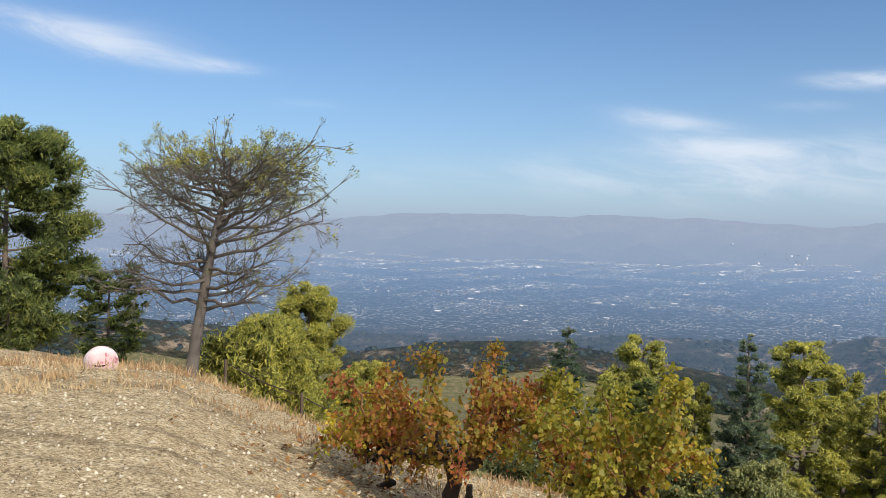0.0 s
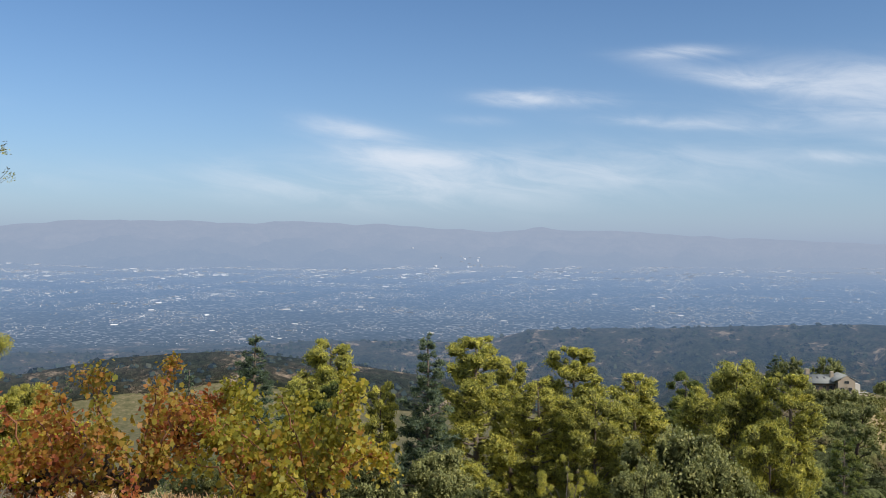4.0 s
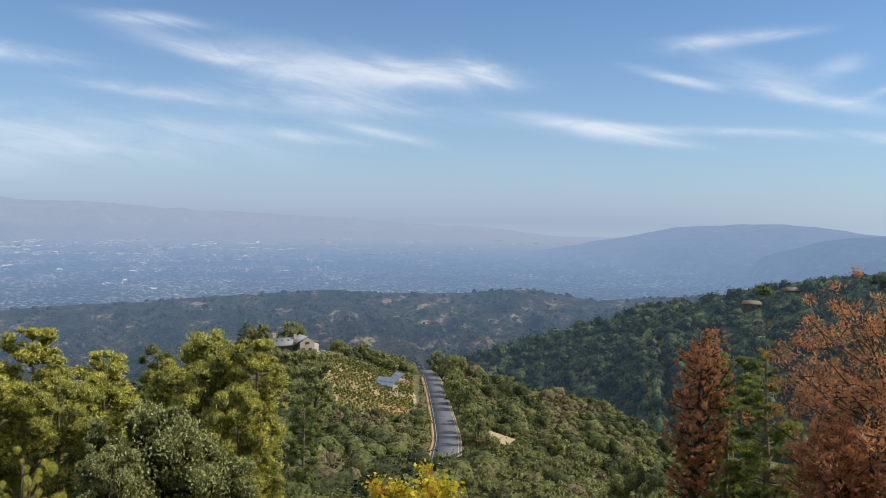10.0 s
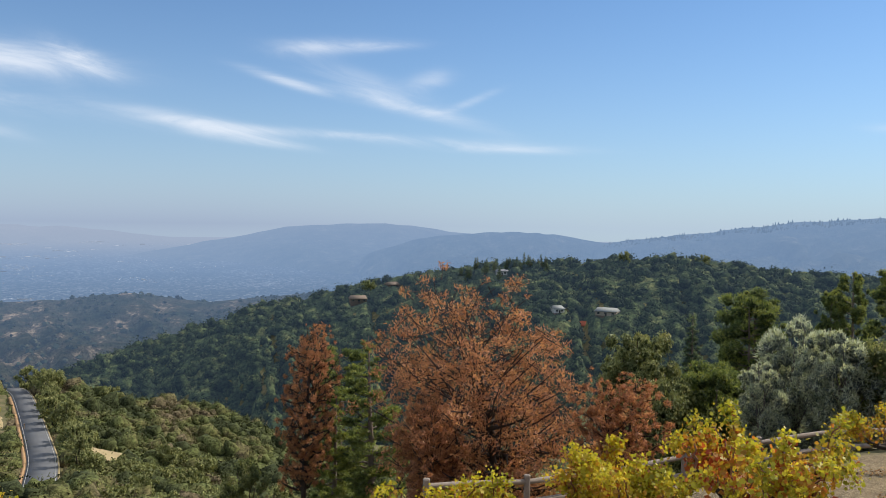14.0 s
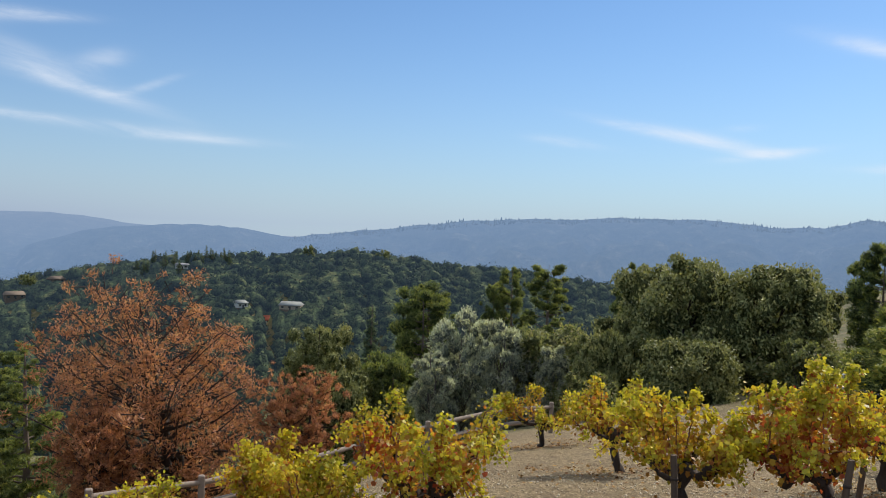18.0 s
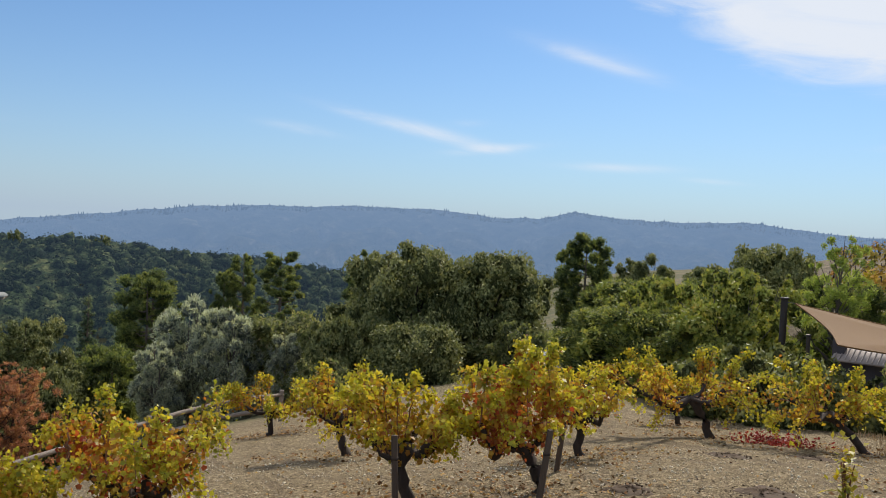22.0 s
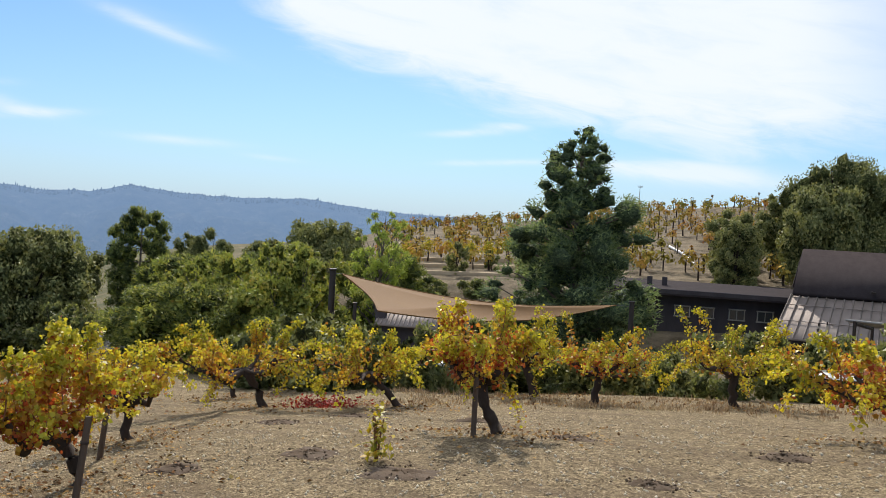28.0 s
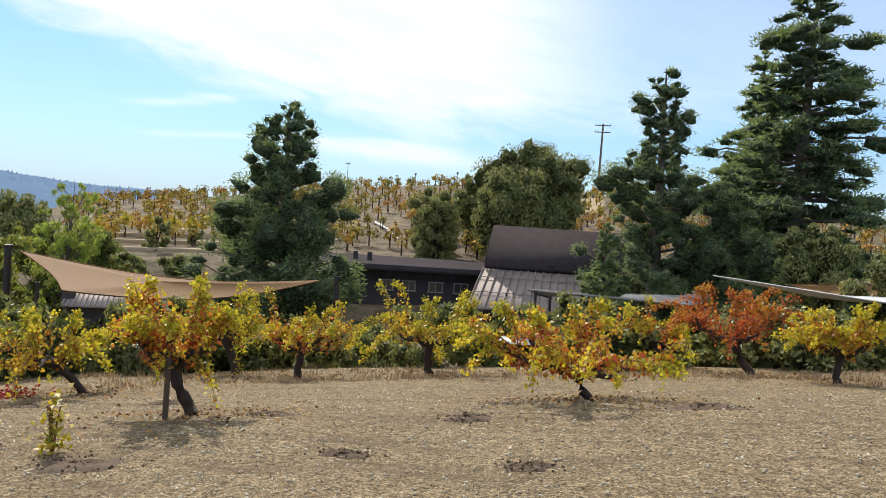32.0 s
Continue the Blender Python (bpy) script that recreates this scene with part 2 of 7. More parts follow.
def make_ground():
    m, n, b = surface("dry_ground", 0.95, 0.1)
    p = n.add("ShaderNodeNewGeometry").outputs["Position"]
    broad, mid, small, speck, crumb = n.noise(p, 0.4, 4.0), n.noise(p, 2.6, 5.0, 0.65), n.noise(p, 9.0, 4.0, 0.7), n.noise(p, 42.0, 3.0, 0.8), n.noise(p, 20.0, 3.0, 0.75)
    lie = n.add("ShaderNodeMapping", Vector=p, Rotation=(0, 0, 0.5), Scale=(0.5, 2.4, 1)).outputs[0]
    streak = n.noise(lie, 1.1, 5.0, 0.62)
    mealy = n.math("MULTIPLY_ADD", speck, 0.75, n.math("MULTIPLY_ADD", crumb, 0.35, n.math("MULTIPLY_ADD", small, 0.25, -0.175)))
    straw = n.ramp(mealy, [(0.36, (0.040, 0.029, 0.017)), (0.46, (0.145, 0.106, 0.060)), (0.55, (0.31, 0.237, 0.138)), (0.66, (0.64, 0.515, 0.33))])
    gravel = n.ramp(mealy, [(0.36, (0.13, 0.09, 0.05)), (0.46, (0.38, 0.285, 0.165)), (0.55, (0.58, 0.46, 0.28)), (0.66, (0.84, 0.73, 0.52))])
    way = n.tree.nodes.new("ShaderNodeVectorMath")
    way.operation = "DOT_PRODUCT"
    n.put(way.inputs[0], p)
    way.inputs[1].default_value = bearing(-20, 1)
    path = n.smooth(n.math("MULTIPLY_ADD", mid, -2.0, n.math("MULTIPLY_ADD", broad, -3.0, way.outputs["Value"])), -3.0, 2.0)
    near = n.mix(path, straw, gravel)
    near = n.mix(n.math("MULTIPLY", n.smooth(streak, 0.48, 0.66), 0.55), near, (0.13, 0.092, 0.06))
    near = n.mix(n.math("MULTIPLY", n.smooth(mid, 0.60, 0.75), 0.35), near, (0.15, 0.10, 0.06))
    far = n.add("ShaderNodeVectorMath", Vector=p)
    far.operation = "LENGTH"
    aim = n.add("ShaderNodeVectorMath", Vector=p)
    aim.operation = "NORMALIZE"
    yard = n.tree.nodes.new("ShaderNodeVectorMath")
    yard.operation = "DOT_PRODUCT"
    n.put(yard.inputs[0], aim.outputs[0])
    yard.inputs[1].default_value = bearing(168, 1)
    dry = n.ramp(n.noise(p, 0.6, 6.0, 0.7), [(0.3, (0.06, 0.048, 0.03)), (0.5, (0.15, 0.117, 0.075)), (0.7, (0.26, 0.205, 0.135))])
    scrub = n.ramp(n.noise(p, 0.16, 6.0, 0.7), [(0.3, (0.07, 0.075, 0.035)), (0.5, (0.12, 0.11, 0.055)), (0.64, (0.19, 0.155, 0.09)), (0.8, (0.34, 0.26, 0.16))])
    scrub = n.mix(n.smooth(yard.outputs["Value"], 0.82, 0.92), scrub, dry)
    n.put(b.inputs["Base Color"], n.mix(n.smooth(far.outputs["Value"], 24.0, 42.0), near, scrub))
    bumped(n, b, n.math("MULTIPLY_ADD", crumb, 0.8, speck), 0.9, 0.03)
    return m


def make_far_land():
    m, n, b = surface("far_land", 1.0, 0.0)
    p = n.add("ShaderNodeNewGeometry").outputs["Position"]
    wood = n.noise(p, 0.022, 8.0, 0.7)
    c = n.ramp(wood, [(0.3, (0.015, 0.024, 0.014)), (0.46, (0.045, 0.05, 0.03)), (0.57, (0.08, 0.07, 0.045)), (0.66, (0.42, 0.32, 0.22))])
    fine = n.noise(p, 0.13, 5.0, 0.75)
    c = n.mix(0.65, c, n.mix(1.0, c, n.ramp(fine, [(0.3, (0.2, 0.2, 0.2)), (0.7, (1.8, 1.8, 1.8))]), "MULTIPLY"))
    away = n.add("ShaderNodeVectorMath", Vector=p)
    away.operation = "LENGTH"
    c = n.mix(n.math("MULTIPLY", n.smooth(away.outputs["Value"], 1500.0, 1900.0), 0.8), c, n.ramp(wood, [(0.3, (0.03, 0.045, 0.03)), (0.7, (0.15, 0.15, 0.10))]))
    # streets, gardens and roofs of the valley floor
    flat_ = n.add("ShaderNodeMapping", Vector=p, Scale=(1, 1, 0)).outputs[0]
    lots = n.add("ShaderNodeTexVoronoi", Vector=flat_, Scale=0.16)
    grey = n.add("ShaderNodeSeparateColor", Color=lots.outputs["Color"]).outputs[0]
    quarter = n.noise(flat_, 0.004, 5.0, 0.7)
    roofs = n.ramp(n.math("MULTIPLY_ADD", quarter, 0.55, n.math("MULTIPLY", grey, 0.72)), [(0.0, (0.02, 0.03, 0.022)), (0.62, (0.04, 0.05, 0.045)), (0.86, (0.10, 0.105, 0.10)), (1.0, (0.4, 0.4, 0.39))])
    floor_z = n.math("SUBTRACT", n.add("ShaderNodeSeparateXYZ", Vector=p).outputs[2], n.math("MULTIPLY_ADD", n.math("SUBTRACT", away.outputs["Value"], 1400.0), 0.02875, -178.0))
    c = n.mix(n.math("MULTIPLY", n.math("SUBTRACT", 1.0, n.smooth(floor_z, 2.0, 6.0)), n.smooth(away.outputs["Value"], 1450.0, 1600.0)), c, roofs)
    tawny = n.ramp(n.noise(p, 0.012, 7.0, 0.65), [(0.35, (0.10, 0.09, 0.08)), (0.5, (0.28, 0.23, 0.18)), (0.68, (0.5, 0.40, 0.31))])
    c = n.mix(n.math("MULTIPLY", n.smooth(n.add("ShaderNodeSeparateXYZ", Vector=p).outputs[2], -78.0, -30.0), n.math("MULTIPLY", n.smooth(away.outputs["Value"], 4100.0, 4250.0), 0.8)), c, tawny)
    n.put(b.inputs["Base Color"], c)
    bumped(n, b, n.math("ADD", wood, n.math("MULTIPLY", fine, 0.4)), 1.0, 26.0)
    # hills and valley get their haze painted on as emission
    haze_glow(n, b.outputs[0])
    return m


def make_town():
    m, n, b = surface("town", 0.9, 0.1)
    own = n.add("ShaderNodeNewGeometry").outputs["Random Per Island"]
    n.put(b.inputs["Base Color"], n.ramp(own, [(0.0, (0.10, 0.10, 0.09)), (0.5, (0.30, 0.29, 0.27)), (0.7, (0.7, 0.69, 0.66)), (0.93, (0.95, 0.94, 0.9)), (1.0, (0.3, 0.23, 0.19))]))
    # the roofs too are veiled by painted haze
    haze_glow(n, b.outputs[0], 1.0, 900.0, 2900.0)
    return m


GROUND, FAR_LAND, TOWN = make_ground(), make_far_land(), make_town()
BARK = plain("bark", (0.16, 0.125, 0.10), 0.95, spread=0.4, scale=5, bump=1.0, fine=25, stretch=(1, 1, 0.2))
GREY_BARK = plain("grey_bark", (0.135, 0.115, 0.10), 0.95, spread=0.35, scale=4, bump=1.0, fine=18, stretch=(1, 1, 0.2))
DARK_BARK = plain("dark_bark", (0.05, 0.036, 0.028), 0.95, spread=0.4, scale=9, bump=1.0, fine=40, stretch=(1, 1, 0.3))

# ---------------------------------------------------------------- the lie of the land
# bearing: height of the ground 10, 25, 60, 120, 200 and 300 m away
LIE = [(-60, 0.1, -0.6, -8, -25, -45, -60), (-30, 0.2, -1.35, -12, -35, -60, -85), (-17, 0.02, -2.45, -15, -40, -65, -90), (0, -1.1, -6, -20, -42, -66, -90),
       (20, -1.7, -7, -21, -42, -63, -87), (40, -2.0, -7.5, -21, -38, -48, -47), (43.5, -2.05, -7.5, -21, -37.5, -44.5, -41.5), (46.5, -2.05, -7.5, -21, -37.5, -44.5, -41.8), (52, -2.1, -7.5, -21, -38, -50, -51), (57, -2.1, -7.5, -21, -39, -50.5, -51.5), (62, -2.2, -7.5, -22, -41, -56, -58), (69, -2.2, -7.2, -22, -44, -62, -70)]
LIE += [(75, -2.2, -7, -21, -45, -72, -88), (90, -2.0, -6.5, -20, -44, -74, -98), (105, -1.4, -4.5, -13, -32, -58, -85), (120, -1.3, -3.6, -8, -14, -20, -26), (135, -1.0, -3.2, -5, -5, -6, -10),
        (147, -0.85, -3.0, -1.6, 1.0, -2, -6), (154, -0.75, -3.0, -1.4, 2.6, 0, -4), (162, -0.65, -2.75, -1.2, 5.0, 3, -2), (170, -0.6, -2.5, -1.2, 6.6, 6, 0), (180, -0.4, -2.2, -1.2, 6.2, 6, 0),
        (190, -0.2, -1.65, -1.0, 5.0, 5, 0), (205, -0.05, -1.0, -0.8, 3.5, 3, 0), (240, 0.1, 0.0, -4, -15, -25, -40)]
REACH = np.array([0, 10, 25, 60, 120, 200, 300, 450, 700, 1000, 6000.0])


def crest(table, az):
    a = np.array(table)
    return np.interp(az, a[:, 0], a[:, 1])


def ripple(x, y, size, seed=0.0):
    """A cheap rolling noise, from -1 to 1."""
    u, v = x / size + seed, y / size - seed
    return (np.sin(u * 2.1 + 1.7 * np.sin(v * 1.3)) + np.sin(v * 2.7 + 1.9 * np.sin(u * 1.1 + 2)) + 0.6 * np.sin(u * 4.7 - v * 3.9 + seed) + 0.4 * np.sin(u * 9.1 + v * 8.3)) / 3.0


def gully(az, d, step):
    """Ravines that run down a hillside, some degrees apart: 0 on the spurs between them, 1 in their beds."""
    u = az / step + 0.45 * np.sin(d / 95.0) + 0.35 * np.sin(az * 0.9)
    v = u * 2.3 + 0.5 * np.sin(d / 60.0)
    return 0.7 * (1 - np.abs(np.sin(u * np.pi))) ** 1.4 + 0.3 * (1 - np.abs(np.sin(v * np.pi))) ** 1.4


def land(x, y):
    """The height of the ground."""
    x, y = np.asarray(x, float), np.asarray(y, float)
    d = np.hypot(x, y)
    az = 90 + np.degrees(np.arctan2(-y, x))
    lie = np.array(LIE)
    cols = [np.interp(az, lie[:, 0], lie[:, k], period=360) for k in range(1, 7)]
    foot = np.where(az > 125, cols[5] - 5, np.minimum(cols[5] - 20, -115))
    stack = [0 * d, *cols, foot, foot - 40, 0 * d - 190, 0 * d - 190]
    z = 0 * d
    for k in range(len(REACH) - 1):
        f = np.clip((d - REACH[k]) / (REACH[k + 1] - REACH[k]), 0, 1)
        inside = (d >= REACH[k]) & (d <= REACH[k + 1])
        z = np.where(inside, stack[k] * (1 - f) + stack[k + 1] * f, z)
    z = z + np.clip((d - 60) / 200, 0, 1) * ripple(x, y, 40) * 3 * np.where(az > 115, 0.1, 1) + 0.05 * np.clip(d / 6 - 0.5, 0, 1) * ripple(x, y, 2.3)
    # the winery's yard lies lower than the knoll
    z = z - 2.4 * np.exp(-(((d - 38) / 11) ** 4)) * np.clip((az - 128) / 14, 0, 1) * np.clip((225 - az) / 20, 0, 1)
    # the wooded ridge across the canyon
    top = 700 * np.tan(np.radians(crest(WOOD_CREST, az))) + 1.65
    z = np.maximum(z, np.where((az > 50) & (az < 135), top - 5 - np.abs(d - 700) * np.where(d < 700, 0.34, 0.25) + (ripple(x, y, 90) * 10 - 20 * gully(az, d, 6.5)) * np.clip(np.abs(d - 700) / 140, 0, 1), -400))
    # foothills between the canyon and the valley
    top = 1350 * np.tan(np.radians(crest(HILL_CREST, az))) + 1.65
    z = np.maximum(z, np.where((az > -70) & (az < 100), top - np.abs(d - 1350) * np.where(d < 1350, 0.21, 0.3) + (ripple(x, y, 130, 3) * 12 - 22 * gully(az, d, 4.3)) * np.clip(np.abs(d - 1350) / 150, 0.1, 1), -400))
    top = 1000 * np.tan(np.radians(crest(LOW_CREST, az))) + 1.65
    z = np.maximum(z, np.where((az > -70) & (az < 40), top - np.abs(d - 1000) * 0.25 + ripple(x, y, 90, 5) * 8 * np.clip(np.abs(d - 1000) / 100, 0.1, 1), -400))
    # the valley floor, and the ranges beyond
    z = np.maximum(z, np.where(d > 1300, -178 + 92 * np.clip((d - 1400) / 3200, 0, 1.3), -400))
    top = 4650 * np.tan(np.radians(crest(RANGE_CREST, az))) + 1.65
    z = np.maximum(z, np.where((az > -90) & (az < 100), top + ripple(x, y, 210, 9) * 9 + ripple(x, y, 70, 5) * 4 - np.abs(d - 4650) * 0.22 + ripple(x, y, 150, 1) * 40 * np.clip((4650 - d) / 300, 0, 1), -400))
    top = 3300 * np.tan(np.radians(crest(PEAK_CREST, az))) + 1.65
    z = np.maximum(z, np.where((az > 60) & (az < 100), top + ripple(x, y, 90, 9) * 5 - np.abs(d - 3300) * 0.2 + ripple(x, y, 200, 2) * 22 * np.clip((3300 - d) / 400, 0, 1), -400))
    top = 2600 * np.tan(np.radians(crest(COAST_CREST, az))) + 1.65
    z = np.maximum(z, np.where(az > 76, top + ripple(x, y, 75, 9) * 4 + ripple(x, y, 30, 3) * 2 - np.abs(d - 2600) * 0.24 + (ripple(x, y, 85, 4) * 20 - 45 * gully(az, d, 3.6)) * np.clip((2600 - d) / 300, 0, 1), -400))
    return z


# bearings and angles of elevation of the skylines
WOOD_CREST = [(50, -12.80), (58, -8.75), (60.6, -7.80), (63.4, -6.95), (66.7, -6.00), (69.0, -5.20), (72, -4.65), (74.5, -3.95), (78.8, -3.10), (83.4, -2.45), (90.3, -2.00), (94, -1.70), (98, -1.70), (101.4, -2.05), (103.4, -2.40), (106, -2.40), (112, -3.10), (125, -4.20), (135, -6.70)]
HILL_CREST = [(-40, -6.5), (-7, -6.8), (5, -7.3), (12, -6.6), (17, -6.7), (23, -6.7), (27, -5.8), (37, -5.45), (43, -5.0), (47, -4.7), (52, -4.9), (57, -4.8), (61, -4.5), (66, -5.1), (72, -4.6), (80, -4.2), (100, -4)]
LOW_CREST = [(-60, -5.5), (-20, -5.9), (-9, -7.0), (-6, -8.2), (0, -7.4), (7, -7.2), (13, -8), (20, -9), (40, -12)]
RANGE_CREST = [(-90, 0.4), (-30, 0.6), (-7, 0.8), (0, 1.28), (6.6, 1.2), (12, 1.25), (17.4, 1.1), (24.7, 0.7), (27.3, 1.08), (29, 0.85), (31.4, 0.88), (36.7, 0.55), (41, 0.4), (45, 0.25), (50, 0.05), (57, -0.3), (64, -0.9), (70, -2.2), (100, -2.2)]
PEAK_CREST = [(60, -2.2), (67, -0.95), (70, -0.35), (72, 0.0), (75.6, 0.12), (77.5, 0.22), (80, -0.1), (83, -0.5), (100, -2)]
COAST_CREST = [(76, -2), (80, -0.75), (83, -0.45), (87.5, -0.3), (90, -0.6), (92.3, -1.0), (96, -0.45), (100, 0.0), (104, 0.5), (106, 0.68), (114, 1.05), (120, 1.1), (123.2, 0.72), (126.6, 0.78), (128.9, 1.42),
               (132, 1.05), (135.4, 0.92), (139.7, 1.15), (145, 0.6), (151, 0.5), (154, 0.25), (170, 0.0), (180, -0.5), (270, -0.5)]


def mesh_object(name, verts, faces, material, parent=None, smooth=False):
    """One mesh object from arrays. faces: an array of quads or triangles, or a list of such arrays."""
    groups = faces if isinstance(faces, list) else [faces]
    groups = [np.asarray(g, np.int32) for g in groups if len(g)]
    me = bpy.data.meshes.new(name)
    verts = np.asarray(verts, np.float32)
    me.vertices.add(len(verts))
    me.vertices.foreach_set("co", verts.ravel())
    total = np.concatenate([np.full(len(g), g.shape[1], np.int32) for g in groups])
    loops = np.concatenate([g.ravel() for g in groups])
    me.loops.add(len(loops)), me.polygons.add(len(total))
    me.loops.foreach_set("vertex_index", loops)
    me.polygons.foreach_set("loop_start", np.concatenate([[0], np.cumsum(total)[:-1]]).astype(np.int32))
    me.update(calc_edges=True)
    if smooth:
        me.polygons.foreach_set("use_smooth", np.ones(len(total), bool))
    if material is not None:
        me.materials.append(material)
    ob = new(name, me)
    ob.parent = parent
    return ob


def polar_sheet(name, radii, step, material):
    az = np.radians(np.arange(0, 360, step))
    r, a = np.meshgrid(radii, az, indexing="ij")
    x, y = r * np.sin(a), r * np.cos(a)
    v = np.stack([x, y, land(x, y)], -1).reshape(-1, 3)
    n, k = len(az), np.arange(len(radii) - 1)[:, None] * len(az)
    j = np.arange(n)[None, :]
    f = np.stack([k + j, k + n + j, k + n + (j + 1) % n, k + (j + 1) % n], -1).reshape(-1, 4)[:, ::-1]
    return mesh_object(name, v, f, material, smooth=True)


near_radii = np.concatenate([[0.02], np.linspace(0.6, 30, 70), np.geomspace(31, 905, 90)])
tagged(polar_sheet("ground", near_radii, 0.75, GROUND), "dry straw and gravel knoll falling away to brown scrub slopes", "ground", kind="structure")
far_radii = np.concatenate([np.geomspace(900, 2000, 70), np.linspace(2015, 4920, 110)])
tagged(polar_sheet("backdrop_hills", far_radii, 0.6, FAR_LAND), "hazy blue foothills, valley floor and distant mountain ranges", "hills", kind="structure")

# ---------------------------------------------------------------- growing things
CROWNS = {
    "pine": leafy("pine_needles", [(0.0, (0.14, 0.155, 0.045)), (0.35, (0.29, 0.30, 0.07)), (0.7, (0.52, 0.48, 0.10)), (1.0, (0.68, 0.60, 0.14))], through_=0.38, patch=0.35),
    "dark_pine": leafy("dark_pine_needles", [(0.0, (0.06, 0.085, 0.035)), (0.5, (0.14, 0.175, 0.055)), (0.85, (0.28, 0.30, 0.08)), (1.0, (0.40, 0.37, 0.10))]),
    "tuft": leafy("sparse_needles", [(0.0, (0.06, 0.06, 0.04)), (0.5, (0.12, 0.12, 0.075)), (0.8, (0.2, 0.19, 0.09)), (1.0, (0.28, 0.25, 0.14))]),
    "spire": leafy("spruce_needles", [(0.0, (0.06, 0.09, 0.065)), (0.6, (0.13, 0.175, 0.11)), (1.0, (0.25, 0.29, 0.17))]),
    "cedar": leafy("cedar_sprays", [(0.0, (0.09, 0.13, 0.07)), (0.6, (0.18, 0.24, 0.115)), (1.0, (0.32, 0.37, 0.16))]),
    "oak": leafy("oak_leaves", [(0.0, (0.11, 0.125, 0.05)), (0.5, (0.22, 0.235, 0.085)), (1.0, (0.42, 0.39, 0.14))], through_=0.2),
    "scrub": leafy("scrub_leaves", [(0.0, (0.06, 0.08, 0.035)), (0.45, (0.14, 0.16, 0.065)), (0.75, (0.25, 0.26, 0.11)), (1.0, (0.34, 0.27, 0.18))]),
    "olive": leafy("olive_leaves", [(0.0, (0.21, 0.235, 0.18)), (0.5, (0.40, 0.43, 0.35)), (1.0, (0.62, 0.65, 0.57))], patch=0.3),
    "rust": leafy("rusty_dead_needles", [(0.0, (0.15, 0.075, 0.05)), (0.5, (0.36, 0.165, 0.095)), (0.85, (0.55, 0.26, 0.14)), (1.0, (0.60, 0.36, 0.20))], patch=0.3),
    "autumn": leafy("turning_leaves", [(0.0, (0.14, 0.18, 0.04)), (0.5, (0.30, 0.33, 0.065)), (0.85, (0.42, 0.38, 0.08)), (1.0, (0.46, 0.29, 0.08))], through_=0.27),
    "bright": leafy("light_green_leaves", [(0.0, (0.155, 0.202, 0.046)), (0.6, (0.341, 0.419, 0.093)), (1.0, (0.558, 0.558, 0.155))], through_=0.45),
}


def tube(pts, radii, sides=6):
    """A bent, tapering tube."""
    pts, radii = np.asarray(pts, float), np.asarray(radii, float)
    along = np.gradient(pts, axis=0)
    along /= np.linalg.norm(along, axis=1, keepdims=True) + 1e-9
    ref = np.where(np.abs(along[:, 2:3]) > 0.9, [[1.0, 0, 0]], [[0, 0, 1.0]])
    u = np.cross(along, ref)
    u /= np.linalg.norm(u, axis=1, keepdims=True) + 1e-9
    w = np.cross(along, u)
    a = np.arange(sides) * 2 * np.pi / sides
    v = pts[:, None] + radii[:, None, None] * (np.cos(a)[None, :, None] * u[:, None] + np.sin(a)[None, :, None] * w[:, None])
    k = np.arange(len(pts) - 1)[:, None] * sides
    j = np.arange(sides)[None]
    f = np.stack([k + j, k + (j + 1) % sides, k + sides + (j + 1) % sides, k + sides + j], -1).reshape(-1, 4)
    return v.reshape(-1, 3), f


class Heap:
    """Gathers vertices and faces of many pieces into one mesh."""

    def __init__(self):
        self.v, self.f, self.n = [], {}, 0

    def add(self, v, f):
        f = np.asarray(f)
        self.v.append(np.asarray(v, float))
        self.f.setdefault(f.shape[1], []).append(f + self.n)
        self.n += len(v)

    def done(self, name, material, parent=None, smooth=False):
        return mesh_object(name, np.concatenate(self.v), [np.concatenate(g) for g in self.f.values()], material, parent, smooth)


def unit(v):
    return v / (np.linalg.norm(v, axis=-1, keepdims=True) + 1e-9)


def kites(rng, pos, along, length, width, normal=None):
    """Leaves or sprays: one pointed, slightly folded blade at each place."""
    n = len(pos)
    along = unit(along)
    side = unit(np.cross(along, rng.normal(size=(n, 3)) if normal is None else normal))
    up = np.cross(side, along)
    length, width = np.broadcast_to(length, n)[:, None], np.broadcast_to(width, n)[:, None]
    fold = 0.18 * width
    v = np.stack([pos - along * length * 0.45, pos + side * width * 0.5 + up * fold, pos + along * length * 0.55, pos - side * width * 0.5 + up * fold], 1)
    return v.reshape(-1, 3), np.arange(4 * n).reshape(-1, 4)


g_ = (1 + 5**0.5) / 2
ICO = unit(np.array([(-1, g_, 0), (1, g_, 0), (-1, -g_, 0), (1, -g_, 0), (0, -1, g_), (0, 1, g_), (0, -1, -g_), (0, 1, -g_), (g_, 0, -1), (g_, 0, 1), (-g_, 0, -1), (-g_, 0, 1)]))
ICO_FACES = np.array([(0, 11, 5), (0, 5, 1), (0, 1, 7), (0, 7, 10), (0, 10, 11), (1, 5, 9), (5, 11, 4), (11, 10, 2), (10, 7, 6), (7, 1, 8), (3, 9, 4), (3, 4, 2), (3, 2, 6), (3, 6, 8), (3, 8, 9), (4, 9, 5), (2, 4, 11), (6, 2, 10), (8, 6, 7), (9, 8, 1)])


